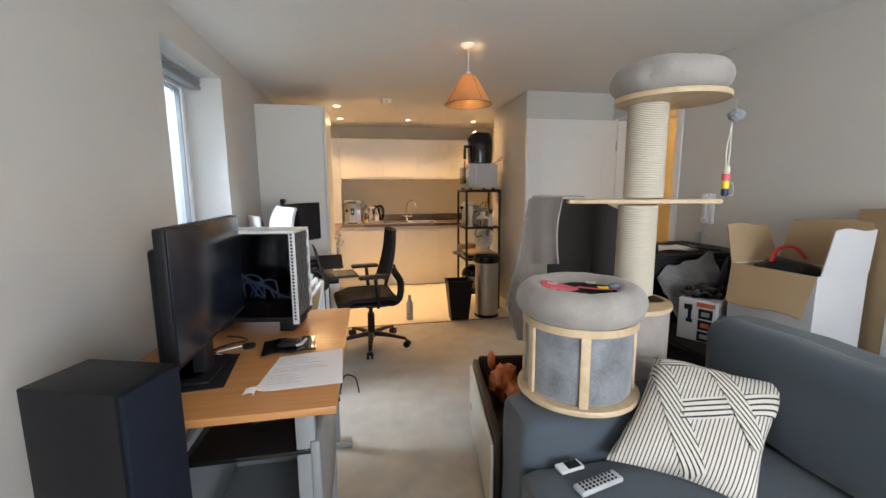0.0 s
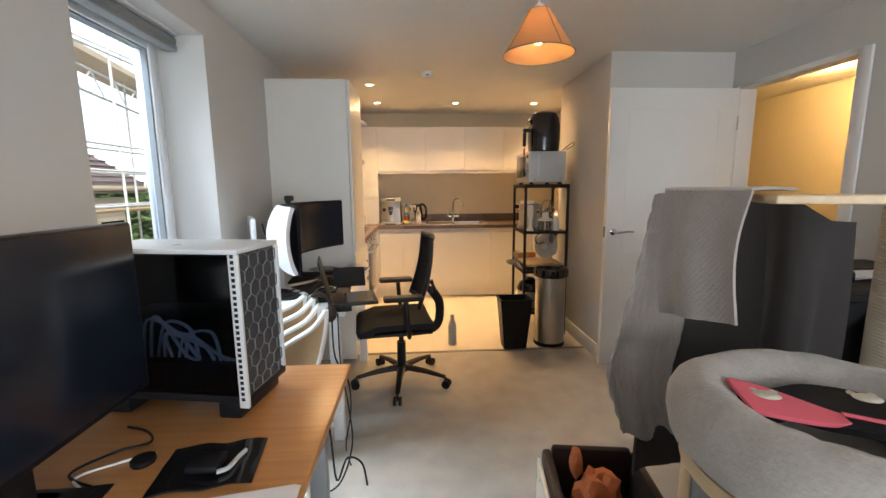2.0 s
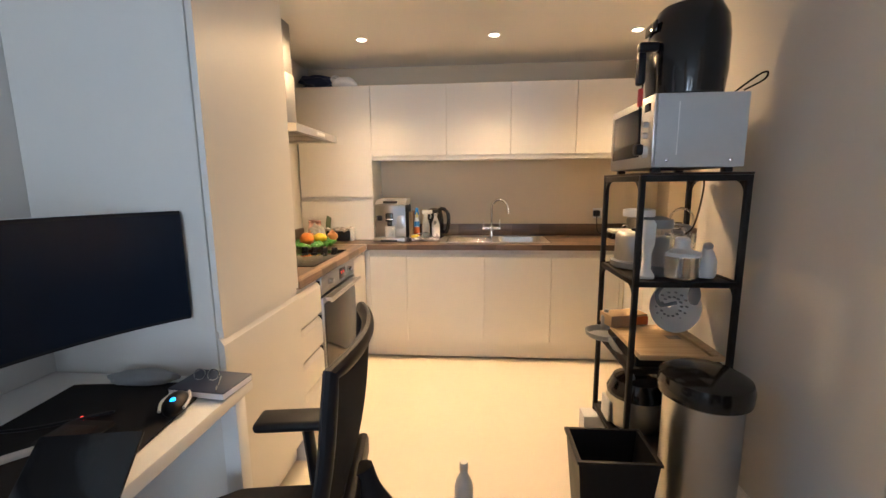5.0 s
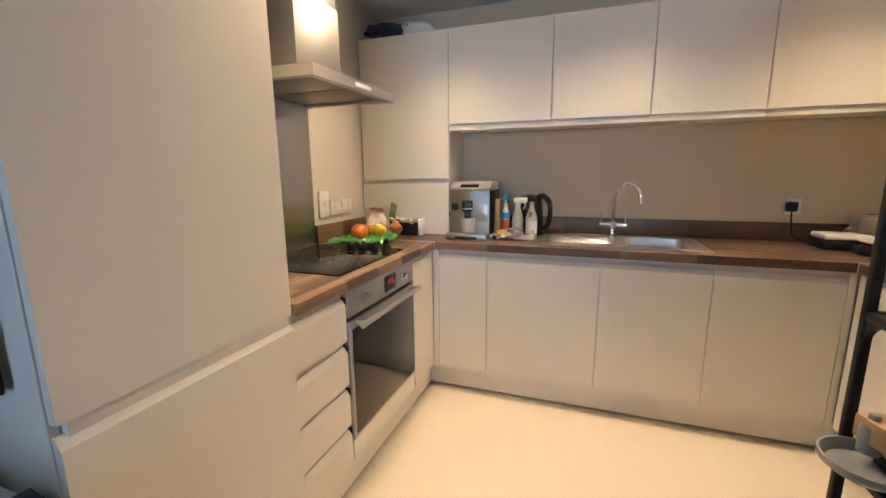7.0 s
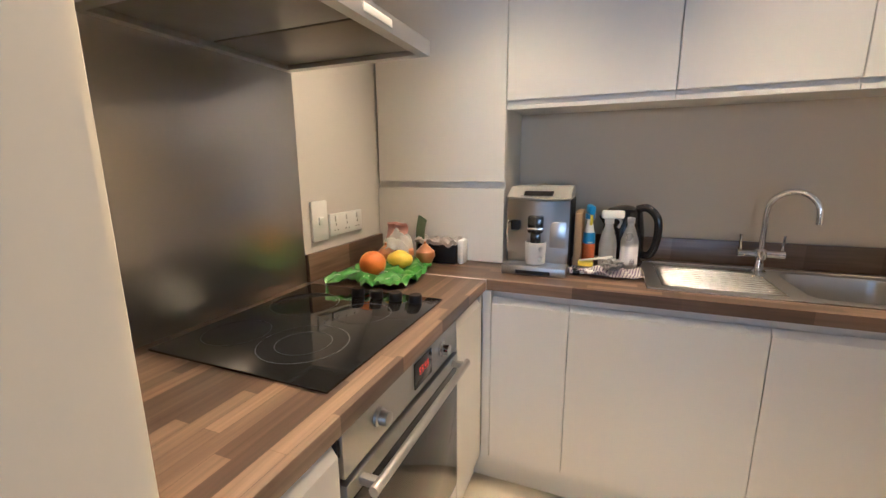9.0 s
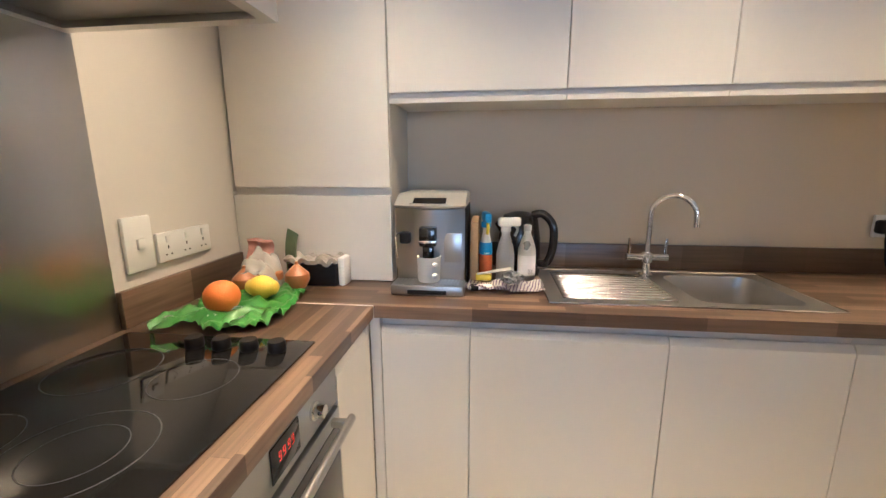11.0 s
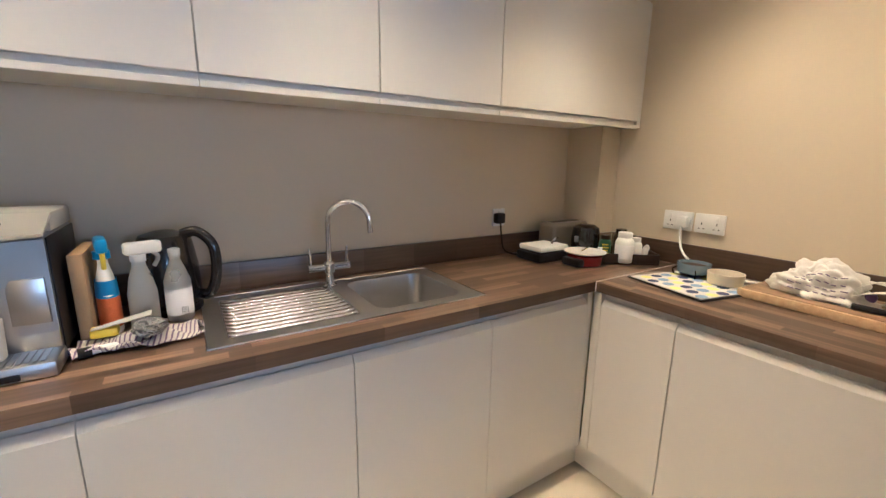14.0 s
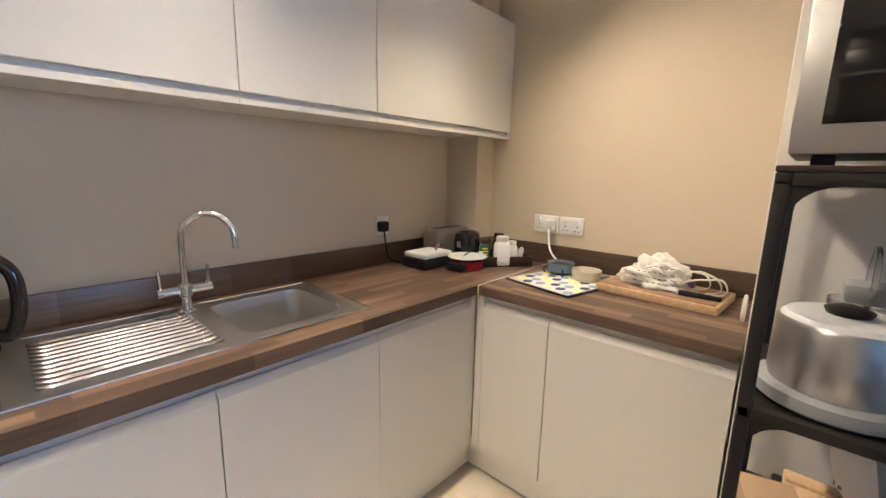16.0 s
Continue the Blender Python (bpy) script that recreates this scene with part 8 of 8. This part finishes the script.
part("red_handle", tube(curve([(-0.07, 0.02, 0.09), (-0.02, 0.03, 0.15), (0.08, 0.03, 0.155), (0.12, 0.0, 0.10)], 6), 0.009, 8), RED, inn_)
b3_ = thing("tall_carton", (2.615, 1.46, 0.551), "tall brown cardboard box on the low table", "box", rz=0)
part("carton", box(-0.09, 0.09, -0.22, 0.19, 0, 0.73, bevel=0.003), CARD, b3_)
part("tape", box(-0.095, -0.0905, -0.02, 0.03, 0.02, 0.725), GREYC, b3_)

ic = thing("intercom_handset", (RX - 0.001, 2.70, 1.235), "white wall mounted door intercom handset", "intercom")
part("back_plate", box(-0.028, 0.0, -0.045, 0.045, -0.11, 0.11, bevel=0.006), WHT, ic)
part("handset", join(box(-0.062, -0.030, -0.022, 0.022, 0.06, 0.105, bevel=0.010), box(-0.062, -0.030, -0.022, 0.022, -0.105, -0.06, bevel=0.010), box(-0.058, -0.040, -0.018, 0.018, -0.06, 0.06, bevel=0.007)), WHT, ic)
part("cord", tube(curve([(-0.035, 0, -0.105), (-0.035, 0.01, -0.16), (-0.03, -0.005, -0.20), (-0.025, 0.01, -0.12)], 6), 0.004, 6), GREYC, ic)
cv = thing("cable_cover", (RX - 0.001, 2.78, 1.0), "pale plastic cable cover on the wall", "cable cover")
part("cover", box(-0.02, 0, -0.02, 0.02, -0.06, 0.06, bevel=0.006), GREYC, cv)

# ---- outside the window ----
SKYM = bpy.data.materials.new("overcast_sky")
SKYM.use_nodes = True
sn = SKYM.node_tree
se, sz, sg, sr = sn.nodes.new("ShaderNodeEmission"), sn.nodes.new("ShaderNodeTexCoord"), sn.nodes.new("ShaderNodeTexNoise"), sn.nodes.new("ShaderNodeValToRGB")
sg.inputs["Scale"].default_value, sg.inputs["Detail"].default_value = 0.03, 3
sr.color_ramp.elements[0].color, sr.color_ramp.elements[1].color = (0.72, 0.82, 0.95, 1), (0.98, 0.99, 1.0, 1)
sn.links.new(sz.outputs["Object"], sg.inputs["Vector"])
sn.links.new(sg.outputs["Fac"], sr.inputs[0])
sn.links.new(sr.outputs[0], se.inputs["Color"])
se.inputs["Strength"].default_value = 1.5
sn.links.new(se.outputs[0], sn.nodes["Material Output"].inputs[0])
setting("backdrop_sky", box(-92, -90, -60, 260, -6.0, 130), SKYM, "pale overcast sky beyond the houses")
setting("ground", boxes([(-400, 60, -400, 400, -6.3, -6.0)]), GRASS, "dull ground far below the window")
ho = thing("house", (-10, 6, -6), "brown brick house with a hipped tile roof under scaffolding", "house")
k = at_thing(ho)
hb_ = box(-13.6, -7.2, -4, 12.0, -6, 1.2)
hb_.transform(k)
part("wall", hb_, RENDERW, ho)
rf = bmesh.new()
E0 = [(-6.9, -4.3, 1.55), (-6.9, 12.4, 1.55), (-13.9, 12.4, 1.55), (-13.9, -4.3, 1.55)]
R0, R1 = (-10.4, -1, 4.9), (-10.4, 8.9, 4.9)
ev = [rf.verts.new(p) for p in E0]
el = [rf.verts.new((p[0], p[1], p[2] - 0.25)) for p in E0]
ra, rb_ = rf.verts.new(R0), rf.verts.new(R1)
for f in ((ev[0], ev[1], rb_, ra), (ev[1], ev[2], rb_), (ev[2], ev[3], ra, rb_), (ev[3], ev[0], ra)):
    rf.faces.new(f)
for i in range(4):
    rf.faces.new((ev[i], ev[(i + 1) % 4], el[(i + 1) % 4], el[i]))
rf.faces.new(el)
rf.transform(k)
roof = part("roof", rf, ROOFT, ho, sharp=5)
cs_ = bmesh.new()
N_ = 26
for j in range(N_):
    t = j / N_
    y1 = 12.4 + (8.9 - 12.4) * t
    p = Vector((-6.9 - 3.5 * t, 0, 1.55 + 3.35 * t))
    add_tube(cs_, [(p.x, -2.5, p.z + 0.03), (p.x, y1, p.z + 0.03)], 0.035, 5, flat=0.6)
cs_.transform(k)
part("tile_course", cs_, ROOFT, ho, kind="stuff")
gt = tube([(-6.85, -4.3, 1.42), (-6.85, 12.45, 1.42)], 0.06, 8)
gt.transform(k)
part("gutter", gt, RENDERW, ho)
for y in (9.2, 11.0):
    bm = box(-7.22, -7.14, y, y + 0.9, -0.4, 0.7, bevel=0.02)
    bm.transform(k)
    wn_ = part("window", bm, RENDERW, ho)
    bm = box(-7.15, -7.12, y + 0.08, y + 0.82, -0.32, 0.62)
    bm.transform(k)
    part("pane", bm, BLKGLASS, wn_)
scf = thing("scaffold", (-6.2, 9.5, -6), "galvanised tube scaffolding with boards and a lattice beam", "scaffolding")
k = at_thing(scf)
for x in (-6.4, -5.6):
    for y in (6.9, 8.7, 9.75, 11.3, 12.9, 14.6):
        bm = tube([(x, y, -6), (x, y, 5.2)], 0.026, 8)
        bm.transform(k)
        part("standard", bm, GALV, scf)
    for z in (1.05, 1.75, 2.25, 4.0, 4.45, 4.9):
        bm = tube([(x, 4.0, z), (x, 16.0, z)], 0.024, 8)
        bm.transform(k)
        part("ledger", bm, GALV, scf)
bb2 = bmesh.new()
add_tube(bb2, [(-6.0, 4.0, 4.35), (-6.0, 13.0, 3.35)], 0.03, 8)
add_tube(bb2, [(-6.0, 4.0, 3.90), (-6.0, 13.0, 2.90)], 0.03, 8)
for i in range(14):
    y = 4.2 + i * 0.62
    zt = 4.35 - (y - 4) / 9
    add_tube(bb2, [(-6.0, y, zt), (-6.0, y + 0.31, zt - 0.48)], 0.018, 6)
    add_tube(bb2, [(-6.0, y + 0.31, zt - 0.48), (-6.0, y + 0.62, zt - 0.07)], 0.018, 6)
bb2.transform(k)
part("lattice_beam", bb2, GALV, scf)
bdz = sheet(lambda u, v: (-6.9 + 0.9 * v, 4 + 9 * u, 4.72 - 1.0 * u), 4, 2, 0.12)
bdz.transform(k)
part("cover_sheet", bdz, RENDERW, scf)
for i in range(3):
    bm = box(-6.35 + i * 0.24, -6.13 + i * 0.24, 4, 16, 0.93, 0.97)
    bm.transform(k)
    part("board", bm, CARD, scf)


def tree(at, h, r, label, seed):
    t = thing("tree", at, label, "tree")
    part("trunk", join(tube([(0, 0, 0), (0.1, 0, h * 0.3), (0, 0.1, h * 0.6)], [0.28, 0.2, 0.12], 10), *[tube([(0, 0, h * (0.35 + 0.05 * i)), (r * 0.6 * math.cos(i * 1.7), r * 0.6 * math.sin(i * 1.7), h * (0.55 + 0.06 * i))], [0.1, 0.04], 6) for i in range(5)]), LEATHER, t)
    rnd = random.Random(seed)
    verts, faces = [], []
    for i in range(1400):
        d = Vector((rnd.gauss(0, 1), rnd.gauss(0, 1), rnd.gauss(0, 1))).normalized()
        q = (0.5 + 0.5 * rnd.random() ** 0.5) * (0.8 + 0.35 * noise.noise(d * 2 + Vector((seed, 0, 0))))
        c = Vector((d.x * r * q, d.y * r * q, h * 0.68 + d.z * h * 0.34 * q))
        a, b = frame_of((rnd.gauss(0, 1), rnd.gauss(0, 1), rnd.gauss(0, 1)))
        s = 0.22 * (0.6 + rnd.random())
        n0 = len(verts)
        verts += [c + a * s, c + b * s * 0.5, c - a * s, c - b * s * 0.5]
        faces.append((n0, n0 + 1, n0 + 2, n0 + 3))
    me = bpy.data.meshes.new("crown")
    me.from_pydata(verts, [], faces)
    me.materials.append(LEAFM)
    c = new("crown", me)
    c.parent = t


tree((-12.5, 18.5, -6), 8.2, 2.6, "green leafy tree beyond the houses", 3)
tree((-16, 22, -6), 8.8, 3.0, "large green tree in the distance", 6)
